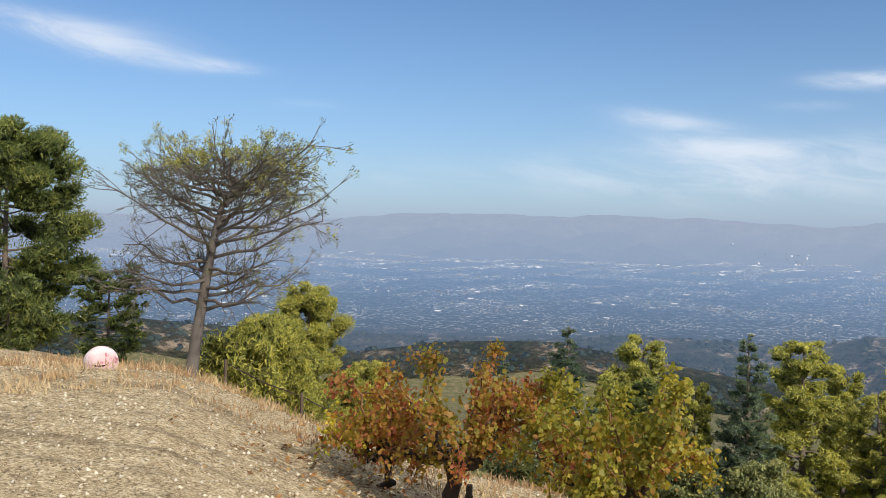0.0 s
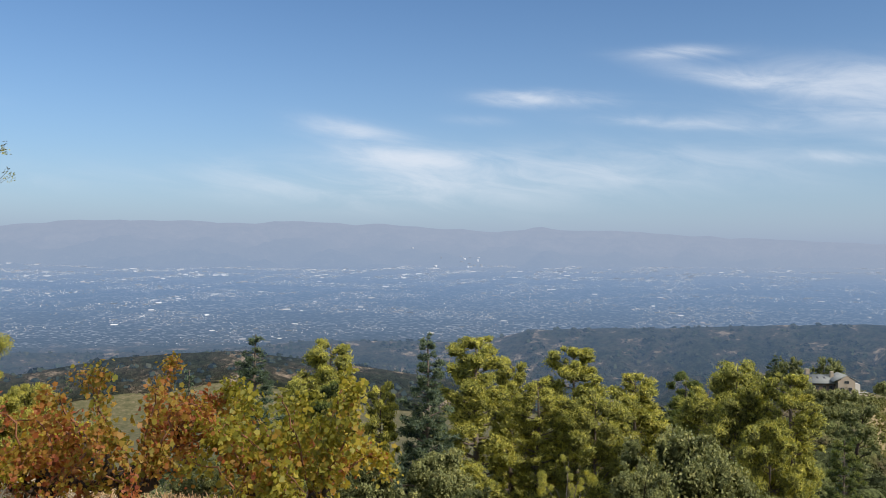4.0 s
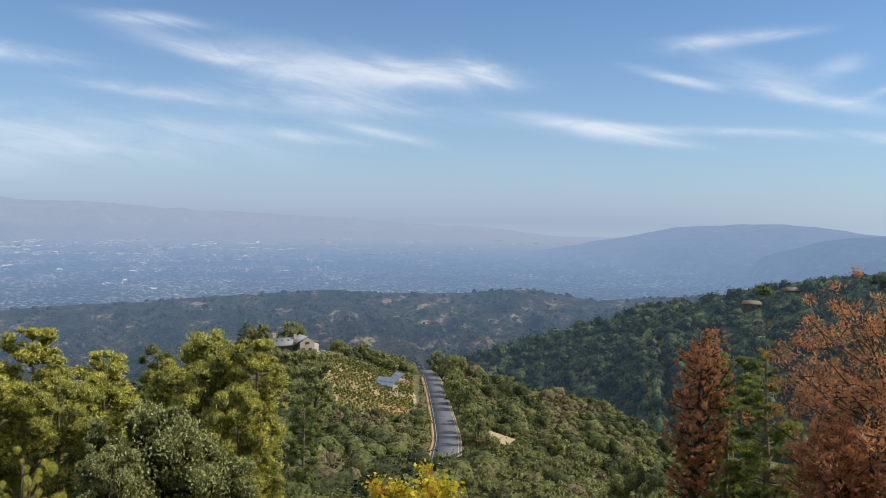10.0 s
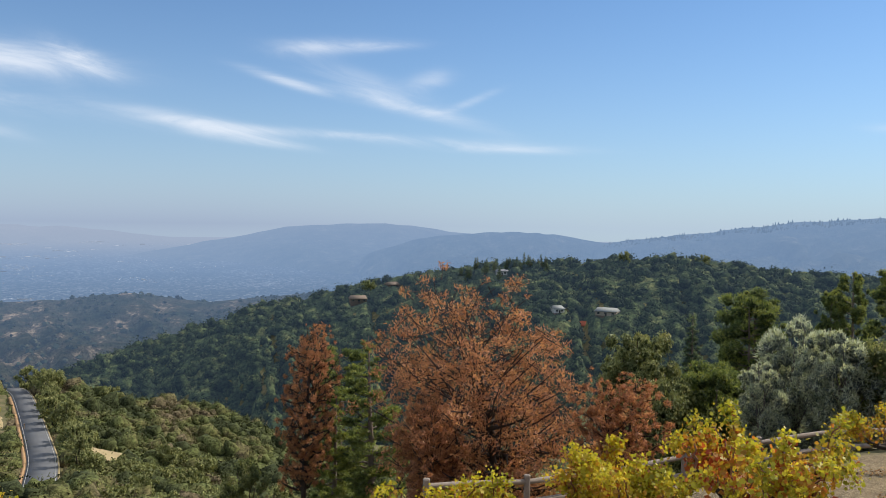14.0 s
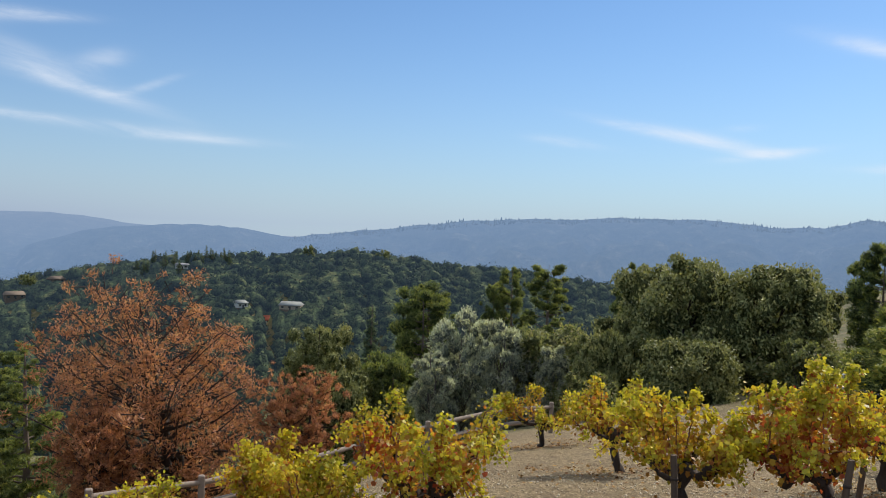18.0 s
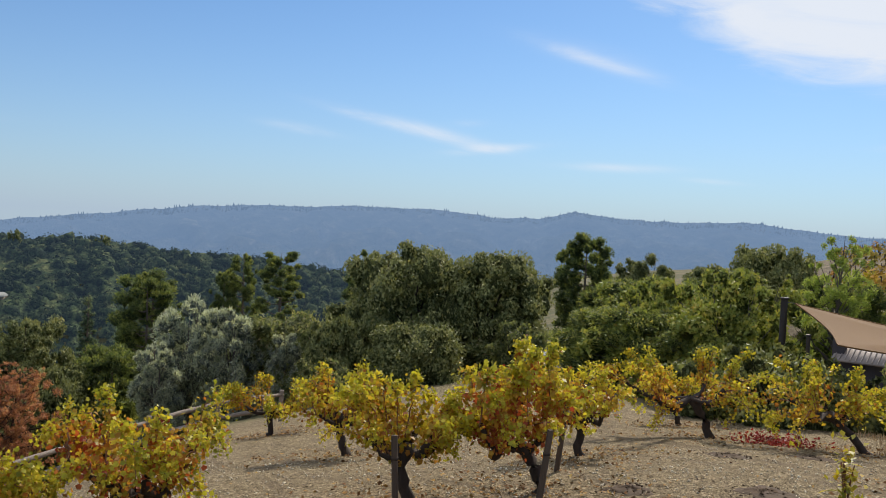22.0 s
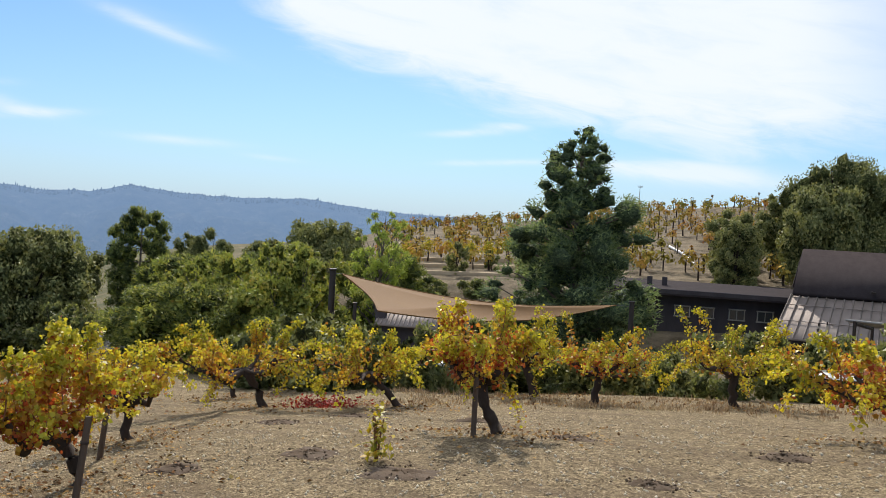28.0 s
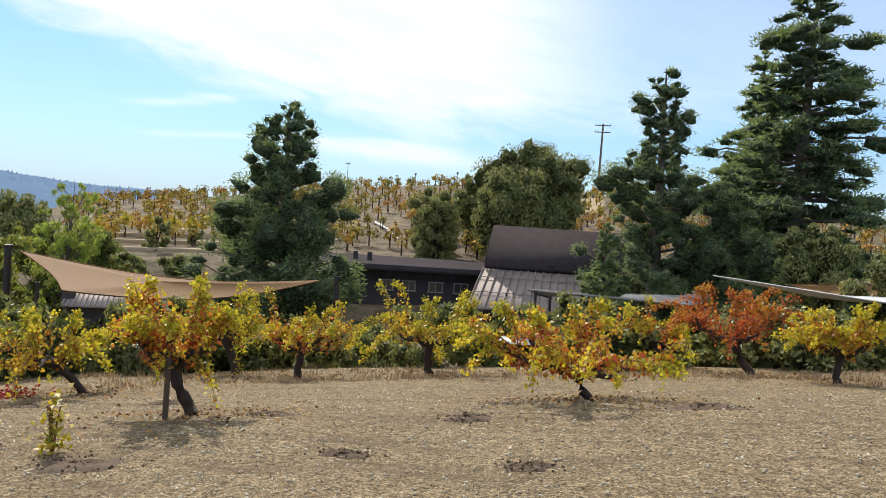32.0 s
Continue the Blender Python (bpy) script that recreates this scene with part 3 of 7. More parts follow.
def lumps(rng, places, radii, ragged=0.3):
    """Knotty, uneven masses of inner leaves, each a small closed shape."""
    n = len(places)
    turn = rng.uniform(0, 6.28, n)
    c, s_ = np.cos(turn)[:, None], np.sin(turn)[:, None]
    ball = np.stack([ICO[None, :, 0] * c - ICO[None, :, 1] * s_, ICO[None, :, 0] * s_ + ICO[None, :, 1] * c, np.repeat(ICO[None, :, 2], n, 0)], -1)
    v = places[:, None] + ball * radii[:, None] * (1 + ragged * rng.normal(size=(n, 12, 1)))
    return v.reshape(-1, 3), (ICO_FACES[None] + 12 * np.arange(n)[:, None, None]).reshape(-1, 3)


def finer(v, f):
    """Each face of a round mesh split into four."""
    pairs = np.sort(np.concatenate([f[:, [0, 1]], f[:, [1, 2]], f[:, [2, 0]]]), 1)
    edges, back = np.unique(pairs, axis=0, return_inverse=True)
    m = back.reshape(3, -1).T + len(v)
    g = np.concatenate([np.stack([f[:, 0], m[:, 0], m[:, 2]], 1), np.stack([f[:, 1], m[:, 1], m[:, 0]], 1), np.stack([f[:, 2], m[:, 2], m[:, 1]], 1), m])
    return np.concatenate([v, unit(v[edges].mean(1))]), g


BALL, BALL_FACES = finer(ICO, ICO_FACES)


def hearts(rng, places, radii, ragged=0.2):
    """The close inner leaves of clumps: knobbly closed masses."""
    n, k = len(places), len(BALL)
    v = places[:, None] + BALL[None] * radii[:, None] * (1 + ragged * rng.normal(size=(n, k, 1)))
    return v.reshape(-1, 3), (BALL_FACES[None] + k * np.arange(n)[:, None, None]).reshape(-1, 3)


def shards(rng, pos, along, face, length, width):
    """Needles and small leaves: one narrow three-cornered blade at each place."""
    along = unit(along)
    side = unit(np.cross(along, face))
    length, width = np.broadcast_to(length, len(pos))[:, None], np.broadcast_to(width, len(pos))[:, None]
    v = np.stack([pos - along * length * 0.4 + side * width * 0.5, pos - along * length * 0.4 - side * width * 0.5, pos + along * length * 0.6], 1)
    return v.reshape(-1, 3), np.arange(3 * len(pos)).reshape(-1, 3)


def foliage(seed, ends, ways, each, cloud, length, width, outward=1.0, flat=1.0, loose=0.8, skip=0.0):
    """Loose needles round the twigs' ends."""
    rng = np.random.default_rng(seed + 50)
    keep = rng.random(len(ends)) > skip
    ends, ways = ends[keep], ways[keep]
    pos = np.repeat(ends, each, 0)
    size = rng.uniform(0.65, 1.25, len(pos))
    off = rng.normal(0, cloud, pos.shape) * [1, 1, flat]
    way = unit(off + 1e-6) * outward * 0.7 + np.repeat(ways, each, 0) * outward + rng.normal(0, loose, pos.shape)
    return kites(rng, pos + off, way, length * size, width * size)


def dome(peak, round_=0.6):
    return lambda h: math.sqrt(max(0.0, 1 - ((h - peak) / ((1.02 - peak) if h > peak else round_ * 1.6)) ** 2)) + 0.03


def cone(p=0.8, fill=0.03, skirt=0.0):
    return lambda h: (1 - h) ** p * (1 - skirt * max(0, 0.25 - h)) + fill


# A kind of tree: outline of its crown, where the crown begins, how deep it hangs for its width, number of boughs and of leaf
# clumps along each, size of a clump for the crown's radius, its flatness, length and width of a leaf in metres, how far the leaves
# point outwards, how closely they cover, the solid heart of a clump, how steeply boughs rise, the droop of their ends, stems and girth
FORMS = {
    "pine": dict(outline=dome(0.6), low=0.06, deep=2.9, boughs=62, along=2, clump=0.28, flat=0.68, leaf=(0.19, 0.055), out=0.35, cover=0.6, heart=0.7, rise=0.35, droop=0.12, stems=1, girth=0.02),
    "dark_pine": dict(outline=lambda h: (0.35 + 0.75 * math.sin(math.pi * min(1, (1 - h) * 0.88 + 0.12))), low=0.08, deep=3.0, boughs=60, along=2, clump=0.25, flat=0.58, leaf=(0.2, 0.055), out=0.5, cover=0.6, heart=0.68, rise=0.15, droop=0.15, stems=1, girth=0.02),
    "round_pine": dict(outline=dome(0.5), low=0.06, deep=2.4, boughs=54, along=2, clump=0.23, flat=0.7, leaf=(0.19, 0.055), out=0.4, cover=0.6, heart=0.7, rise=0.3, droop=0.15, stems=1, girth=0.02),
    "open_pine": dict(outline=cone(0.7, 0.05), low=0.06, deep=9, boughs=60, along=3, clump=0.16, flat=0.55, leaf=(0.18, 0.05), out=0.6, cover=0.8, heart=0.5, rise=0.15, droop=0.1, stems=1, girth=0.02),
    "young_pine": dict(outline=dome(0.55), low=0.15, deep=9, boughs=24, along=2, clump=0.13, flat=0.8, leaf=(0.13, 0.02), out=1.0, cover=0.7, heart=0.0, rise=0.5, droop=0.2, stems=2, girth=0.02),
    "spire": dict(outline=cone(0.72, 0.02), low=0.03, deep=9, boughs=110, along=3, clump=0.15, flat=0.5, leaf=(0.19, 0.05), out=0.6, cover=0.6, heart=0.68, rise=0.2, droop=-0.02, stems=1, girth=0.018),
    "cedar": dict(outline=lambda h: (1 - h) ** 0.58 * (0.9 + 0.16 * math.sin(h * 23)) + 0.02, low=0.02, deep=9, boughs=130, along=3, clump=0.155, flat=0.95, leaf=(0.17, 0.05), out=0.55, cover=0.7, heart=0.72, rise=0.45, droop=0.12, stems=1, girth=0.02),
    "redwood": dict(outline=lambda h: (1 - h) ** 0.66 * (0.84 + 0.24 * math.sin(h * 41)) + 0.03, low=0.03, deep=9, boughs=130, along=4, clump=0.15, flat=0.42, leaf=(0.17, 0.05), out=0.6, cover=0.7, heart=0.72, rise=-0.02, droop=-0.08, stems=1, girth=0.022),
    "oak": dict(outline=dome(0.5), low=0.03, deep=1.9, boughs=54, along=2, clump=0.29, flat=0.85, leaf=(0.12, 0.085), out=0.1, cover=0.6, heart=0.7, rise=0.45, droop=0.0, stems=3, girth=0.026),
    "olive": dict(outline=dome(0.5), low=0.06, deep=2.2, boughs=60, along=2, clump=0.21, flat=1.05, leaf=(0.16, 0.045), out=0.6, cover=0.65, heart=0.66, rise=0.7, droop=0.0, stems=3, girth=0.026),
    "rust": dict(outline=dome(0.5), low=0.04, deep=2.3, boughs=130, along=6, clump=0.1, flat=0.8, leaf=(0.14, 0.045), out=0.12, cover=0.48, heart=0.0, rise=0.35, droop=0.12, stems=2, girth=0.024),
    "autumn": dict(outline=dome(0.5), low=0.05, deep=2.2, boughs=70, along=3, clump=0.15, flat=1.0, leaf=(0.13, 0.09), out=0.2, cover=0.6, heart=0.62, rise=0.75, droop=0.05, stems=4, girth=0.02),
    "bright": dict(outline=dome(0.55), low=0.12, deep=3, boughs=60, along=3, clump=0.14, flat=1.0, leaf=(0.13, 0.06), out=0.3, cover=0.65, heart=0.0, rise=0.7, droop=-0.15, stems=2, girth=0.016),
    "scrub": dict(outline=dome(0.35), low=0.03, deep=2.5, boughs=34, along=2, clump=0.3, flat=0.9, leaf=(0.12, 0.08), out=0.2, cover=0.6, heart=0.7, rise=0.5, droop=0.0, stems=4, girth=0.02),
}


def grow_tree(kind, seed, slim, leaf_size, most):
    """Wood, leaves and inner hearts of a tree 10 m high in its own measure; slim: how many times higher than wide."""
    g = FORMS[kind]
    rng = np.random.default_rng(seed)
    radius = 5.0 / slim
    low = max(g["low"], 1 - g["deep"] / slim)
    wood, places, sizes, ways = Heap(), [], [], []
    boughs = g["boughs"] if most > 9000 else int(g["boughs"] * 0.6)
    tall = 9.5 if g["heart"] > 0.5 else 9.8
    for stem in range(g["stems"]):
        lean = 0.02 if g["stems"] == 1 else 0.3 / slim
        turn0 = rng.uniform(0, 6.28) + stem * 6.28 / g["stems"]
        s = np.linspace(0, 1, 9)
        line = np.stack([np.cos(turn0) * lean * tall * s**1.2, np.sin(turn0) * lean * tall * s**1.2, tall * s * (1 - 0.12 * (stem > 0))], -1)
        line[1:, :2] += np.cumsum(rng.normal(0, 0.02 * tall / 8, (8, 2)), 0) * (g["stems"] > 1 or g["heart"] == 0 or kind.endswith("pine"))
        girth = g["girth"] * tall * (1 - s) ** 0.8 + 0.012
        girth[0] *= 1.35
        wood.add(*tube(line, girth / (1 + 0.35 * (g["stems"] > 1)), 8))
        count = boughs // g["stems"]
        for i in range(count):
            h = low + (1 - low) * (1 - (1 - (i + rng.uniform(0.1, 0.9)) / count) ** (0.8 if g["along"] > 2 and g["stems"] == 1 else 1.0))
            shape = (h - low) / (1 - low) if low > g["low"] + 0.02 else h
            turn = i * 2.4 + rng.uniform(-0.5, 0.5)
            reach = max(radius * g["outline"](shape) * rng.uniform(*((0.5, 1.12) if g["along"] > 2 else (0.68, 1.08))), 0.06 * radius)
            up = g["rise"] * (0.5 + 0.9 * shape) + rng.normal(0, 0.1)
            out = np.array([math.cos(turn), math.sin(turn), 0])
            tip_z = tall * h
            foot_h = max(h - math.tan(up) * reach / tall, 0.35 * h)
            foot = np.array([np.interp(foot_h, s, line[:, k]) for k in range(3)])
            top_in = np.array([np.interp(h, s, line[:, k]) for k in range(3)])
            end = top_in + out * reach
            end[2] = tip_z
            q = np.linspace(0, 1, 5)[:, None]
            limb = foot * (1 - q) + end * q + np.array([0, 0, 1.0]) * (g["droop"] * reach * (q**2 - q) * 2)
            limb[1:4] += rng.normal(0, 0.03 * reach, (3, 3))
            thick = np.interp(foot_h, s, girth) * 0.42
            wood.add(*tube(limb, np.linspace(thick, 0.016, 5), 5))
            for j in range(g["along"]):
                u = 1.0 - j * (0.72 / g["along"]) - rng.uniform(0, 0.1)
                at = np.array([np.interp(u, q[:, 0], limb[:, k]) for k in range(3)]) + rng.normal(0, 0.05 * radius, 3) * ((j > 0) + (g["heart"] == 0))
                if g["heart"] == 0 and j:
                    tip = at + unit(rng.normal(0, 1, 3) + out) * radius * g["clump"] * 1.6
                    wood.add(*tube(np.stack([at, tip]), [0.03, 0.01], 3))
                    at = tip
                places.append(at), ways.append(out)
                sizes.append(radius * g["clump"] * rng.uniform(0.45, 1.3) * min(1.0, 0.3 + 1.1 * reach / radius))
    places, sizes, ways = np.array(places), np.array(sizes), np.array(ways)
    length, width = g["leaf"][0] * leaf_size, g["leaf"][1] * leaf_size
    want = g["cover"] * 12.57 * sizes**2 * (0.4 + 0.6 * g["flat"]) / (0.5 * length * width)
    if want.sum() > most:
        k = min(math.sqrt(want.sum() / most), 1.7)
        length, width, want = length * k, width * k, want * most / want.sum()
    each = np.maximum(want.astype(int), 3)
    pos, rad, way = np.repeat(places, each, 0), np.repeat(sizes, each)[:, None], np.repeat(ways, each, 0)
    n = len(pos)
    away = unit((pos - [0, 0, places[:, 2].mean()]) * [1, 1, 0.8]) if g["heart"] else 0 * pos
    u = unit(rng.normal(size=(n, 3)) + away * 0.8 + [0, 0, 0.3])
    off = u * rad * rng.uniform(0.55, 1.32, (n, 1)) * [1, 1, g["flat"]] if g["heart"] else u * rad * rng.uniform(0.3, 1.1, (n, 1)) * [1, 1, g["flat"]]
    along = u * g["out"] + way * g["out"] * 0.5 + rng.normal(0, 0.55, (n, 3)) + [0, 0, 0.12]
    face = u * 0.9 + rng.normal(0, 0.6, (n, 3)) + [0, 0, 0.25]
    big = rng.uniform(0.65, 1.35, n)
    v, f = shards(rng, pos + off, along, face, length * big, width * big)
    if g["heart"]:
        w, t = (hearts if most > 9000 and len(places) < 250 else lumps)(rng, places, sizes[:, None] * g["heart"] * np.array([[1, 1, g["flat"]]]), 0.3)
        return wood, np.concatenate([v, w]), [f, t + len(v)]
    return wood, v, f


KINDS = {
    "pine": (BARK, "pine_tree", "bushy pine with yellow-green needle clumps on the slope", "tree", 3),
    "dark_pine": (BARK, "pine_tree", "dark green pine with open ragged layers of needles", "tree", 2),
    "round_pine": (BARK, "pine_tree", "dense round-topped dark green pine beyond the yard", "tree", 2),
    "open_pine": (BARK, "pine_tree", "slender dark pine with open layered branches", "tree", 2),
    "young_pine": (GREY_BARK, "pine_tree", "young pine with bare twigs and a few bright yellow-green tufts", "tree", 1),
    "spire": (BARK, "conifer_tree", "dark blue-green spire-shaped conifer with stiff branches", "tree", 2),
    "cedar": (BARK, "cedar_tree", "tall dense green incense cedar with ragged pointed top", "tree", 2),
    "redwood": (BARK, "redwood_tree", "very tall dark redwood with layered drooping branches", "tree", 1),
    "oak": (DARK_BARK, "oak_tree", "dense dark green rounded oak beside the vineyard", "tree", 3),
    "olive": (GREY_BARK, "olive_tree", "silvery grey-green olive tree on the lower slope", "tree", 2),
    "rust": (DARK_BARK, "dead_pine_tree", "dead pine covered in rust-brown dry needles", "tree", 2),
    "autumn": (GREY_BARK, "fruit_tree", "broad leafy tree turning yellow-green in autumn", "tree", 2),
    "bright": (GREY_BARK, "willow_tree", "light yellow-green airy tree beside the winery", "tree", 1),
    "scrub": (DARK_BARK, "shrub", "low rounded olive-green chaparral shrub on the slope", "shrub", 2),
}
CROWNS["round_pine"] = CROWNS["open_pine"] = CROWNS["dark_pine"]
CROWNS["young_pine"] = CROWNS["pine"]
CROWNS["redwood"] = CROWNS["cedar"]
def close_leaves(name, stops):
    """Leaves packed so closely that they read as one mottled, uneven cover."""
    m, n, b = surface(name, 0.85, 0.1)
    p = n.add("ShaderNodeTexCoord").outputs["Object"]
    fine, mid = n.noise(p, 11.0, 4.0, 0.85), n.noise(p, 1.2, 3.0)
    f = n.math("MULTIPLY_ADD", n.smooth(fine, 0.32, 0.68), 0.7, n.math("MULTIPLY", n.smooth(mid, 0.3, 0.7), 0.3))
    # lowest tone cut to a quarter: painted shade in the gaps between leaves
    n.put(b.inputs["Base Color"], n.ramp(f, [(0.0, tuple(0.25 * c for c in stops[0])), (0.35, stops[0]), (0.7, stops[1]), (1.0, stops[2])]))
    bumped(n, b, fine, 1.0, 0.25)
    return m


# crown colours darkened, so that shade inside the crowns is in the colour
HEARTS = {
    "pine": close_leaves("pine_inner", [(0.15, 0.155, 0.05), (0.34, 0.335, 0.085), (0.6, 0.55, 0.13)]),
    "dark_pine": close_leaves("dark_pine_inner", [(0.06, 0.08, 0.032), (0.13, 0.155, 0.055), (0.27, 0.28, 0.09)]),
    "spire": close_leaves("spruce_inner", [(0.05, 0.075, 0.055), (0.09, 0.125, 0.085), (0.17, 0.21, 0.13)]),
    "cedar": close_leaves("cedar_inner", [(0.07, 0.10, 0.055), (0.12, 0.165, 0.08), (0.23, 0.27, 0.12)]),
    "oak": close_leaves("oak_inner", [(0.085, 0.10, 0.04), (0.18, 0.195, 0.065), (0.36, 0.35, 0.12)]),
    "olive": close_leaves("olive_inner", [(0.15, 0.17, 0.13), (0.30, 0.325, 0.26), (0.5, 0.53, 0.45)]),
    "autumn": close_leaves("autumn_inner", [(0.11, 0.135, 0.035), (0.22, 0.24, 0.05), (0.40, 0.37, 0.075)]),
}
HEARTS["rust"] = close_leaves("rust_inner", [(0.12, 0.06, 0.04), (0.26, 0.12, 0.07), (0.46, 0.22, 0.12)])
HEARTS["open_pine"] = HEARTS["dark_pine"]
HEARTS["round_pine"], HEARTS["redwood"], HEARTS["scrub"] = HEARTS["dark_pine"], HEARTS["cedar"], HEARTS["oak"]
STOCK = {}
PLANTED = [0]


def plant(kind, az, d, top, width, label="", turn=None):
    """A tree of that kind at a bearing and distance, with its top at that height and its crown that wide."""
    bark, name, tag, category, variants = KINDS[kind]
    p = bearing(az, d)
    p.z = float(land(p.x, p.y)) - 0.12
    h = max(top - p.z, 0.6)
    k = PLANTED[0] = PLANTED[0] + 1
    slim = min(max(h / width, 0.6), 3.6)
    step = round(math.log(slim) / math.log(1.5))
    light = d > 100 or h < 2.7
    size_class = round(math.log(max(h, 1.0) / 10.0) / math.log(1.7))
    close = d < 41 and not light and kind in ("pine", "dark_pine", "spire", "young_pine", "cedar")
    stock = STOCK.setdefault((kind, step, size_class, light, d < 50, close), [])
    place = Matrix.Translation(p) @ Matrix.Rotation(k * 2.1 if turn is None else radians(turn), 4, "Z")
    if len(stock) < (1 if light else min(2, variants)):
        ob = new(name)
        fine = (2.0 if d > 100 else 1.0 if d > 50 else 0.45 if close else 0.75) / 1.7**size_class
        wood, v, f = grow_tree(kind, 11 + 7 * len(stock) + len(STOCK) * 31, 1.5**step, fine, 3600 if light else 62000 if close else 40000 if kind in ("rust", "cedar", "redwood") else 24000)
        wood.done("trunk", bark, ob, True)
        leaves = mesh_object("crown", v, f, CROWNS[kind], ob)
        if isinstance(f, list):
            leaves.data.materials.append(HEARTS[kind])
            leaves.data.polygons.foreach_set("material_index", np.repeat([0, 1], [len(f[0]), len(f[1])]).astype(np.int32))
        tagged(ob, label or tag, category, name.replace("_", " ") + "s")
        size = (2 * np.percentile(np.hypot(v[:, 0], v[:, 1]), 95), np.percentile(v[:, 2], 99.8))
        stock.append((ob, size))
    else:
        first, size = stock[k % len(stock)]
        ob = copy_thing(first, Matrix.Identity(4))
        tagged(ob, label or tag)
    ob.matrix_basis = place @ Matrix.Diagonal((width / size[0], width / size[0], h / size[1], 1))
    return ob


plant("dark_pine", -27.1, 27, 4.4, 4.5)
plant("dark_pine", -21.2, 24, 0.6, 2.0)
plant("dark_pine", -26.7, 22, 0.6, 1.7)
plant("pine", -11.2, 27, -1.1, 3.1)
plant("pine", -13.3, 25, -1.3, 2.5)
plant("pine", -8.9, 29, -0.2, 2.7)
plant("pine", -5.2, 30, -3.0, 2.2)
plant("spire", -2.8, 33, -3.3, 1.1)
plant("pine", -9.9, 30, -2.2, 1.8)
plant("spire", 8.2, 52, -4.2, 5.8)
plant("spire", 4.1, 56, -6.7, 3.4)
plant("pine", 13.2, 66, -6.1, 5.4)
plant("round_pine", 13.8, 58, -7.8, 3.5)
plant("pine", 16.7, 62, -8.7, 2.9)
plant("pine", 11.2, 64, -8.6, 4.4)
plant("spire", 20.1, 60, -5.2, 6.0)
plant("pine", 23.3, 72, -6.4, 6.6)
plant("pine", 25.5, 78, -9.1, 4.4)
plant("pine", 29.9, 80, -8.1, 6.2)
plant("pine", 27.4, 72, -9.9, 5.0)
plant("pine", 31.1, 70, -10.5, 6.1)
plant("pine", 33.9, 76, -9.7, 5.8)
plant("pine", 39.9, 62, -6.5, 6.4)
plant("pine", 38.1, 66, -9.1, 5.0)
plant("pine", 43.4, 60, -6.8, 4.2)
plant("pine", 41.9, 58, -9.6, 4.4)
plant("dark_pine", 37.1, 84, -10.5, 4.5)
plant("oak", 37.2, 45, -8.2, 6.9)
plant("oak", 33.6, 42, -9.2, 3.4)
plant("oak", 40.9, 47, -10.4, 4.4)
plant("oak", 20.2, 46, -9.5, 4.3)
plant("pine", 23.0, 48, -10.8, 2.6)
plant("scrub", 23.4, 40, -9.9, 2.4)
plant("oak", 26.0, 40, -10.6, 1.6)
plant("oak", 16.0, 44, -9.6, 3.6)
plant("young_pine", 29.0, 30, -6.0, 2.8)
plant("dark_pine", 46.3, 90, -16.8, 3.6)
plant("spire", 42.4, 300, -34.7, 8.0)
plant("oak", 45.3, 312, -35.9, 12.5)
plant("oak", 46.8, 170, -26.9, 8.0)
plant("spire", 46.5, 150, -29.7, 3.5)
plant("dark_pine", 74.5, 60, -6.9, 4.5)
plant("rust", 72.0, 46, -3.7, 3.6)
plant("open_pine", 76.7, 46, -4.7, 4.2)
plant("open_pine", 74.2, 48, -7.7, 3.2)
plant("rust", 85.9, 36, -0.6, 10.4)
plant("rust", 93.4, 33, -4.0, 3.4)
plant("rust", 81.0, 33, -4.8, 3.2)
plant("scrub", 68.4, 60, -14.9, 3.2)
plant("oak", 94.2, 60, -5.6, 4.7)
plant("spire", 97.7, 62, -4.5, 2.8)
plant("dark_pine", 101.3, 70, -3.0, 5.7)
plant("oak", 94.2, 58, -5.4, 4.0)
plant("round_pine", 101.6, 72, -3.3, 5.0)
plant("spire", 97.7, 62, -4.4, 3.2)
plant("round_pine", 107.2, 80, -1.9, 3.5)
plant("dark_pine", 109.4, 74, -1.2, 4.3)
plant("round_pine", 106.0, 78, -3.3, 2.9)
plant("olive", 103.7, 46, -2.9, 4.3)
plant("olive", 106.9, 44, -3.0, 3.8)
plant("olive", 110.3, 42, -4.0, 2.2)
plant("olive", 102.1, 42, -4.5, 2.5)
plant("round_pine", 115.0, 66, -0.6, 3.9)
plant("oak", 115.5, 46, 0.0, 5.7)
plant("oak", 120.2, 45, 0.6, 5.4)
plant("oak", 124.1, 47, -0.2, 4.7)
plant("oak", 117.7, 43, 0.4, 6.9)
plant("oak", 122.9, 44, 0.4, 6.5)
plant("round_pine", 129.8, 60, 1.6, 4.6)
plant("oak", 133.6, 62, 0.3, 3.7)
plant("autumn", 125.8, 70, -1.0, 3.4)
plant("oak", 96.0, 48, -6.8, 5.6)
plant("oak", 113.6, 40, -2.8, 3.2)
plant("dark_pine", 99.3, 50, -5.8, 3.9)
plant("oak", 110.0, 60, -5.2, 4.4)
plant("autumn", 134.3, 40, -0.4, 5.1)
plant("autumn", 139.1, 38, 0.3, 5.5)
plant("autumn", 136.6, 37, -1.1, 6.8)
plant("bright", 145.1, 42, 2.0, 3.6)
plant("autumn", 140.8, 46, 0.2, 4.0)
plant("oak", 137.0, 60, -0.1, 3.5)
plant("scrub", 125.4, 36, -2.3, 2.4)
plant("scrub", 112.9, 34, -3.8, 2.6)
plant("oak", 118.6, 36, -2.5, 4.2)
plant("cedar", 158.1, 38, 5.95, 8.0)
plant("oak", 168.2, 62, 3.7, 3.5)
plant("oak", 174.4, 66, 7.8, 7.2)
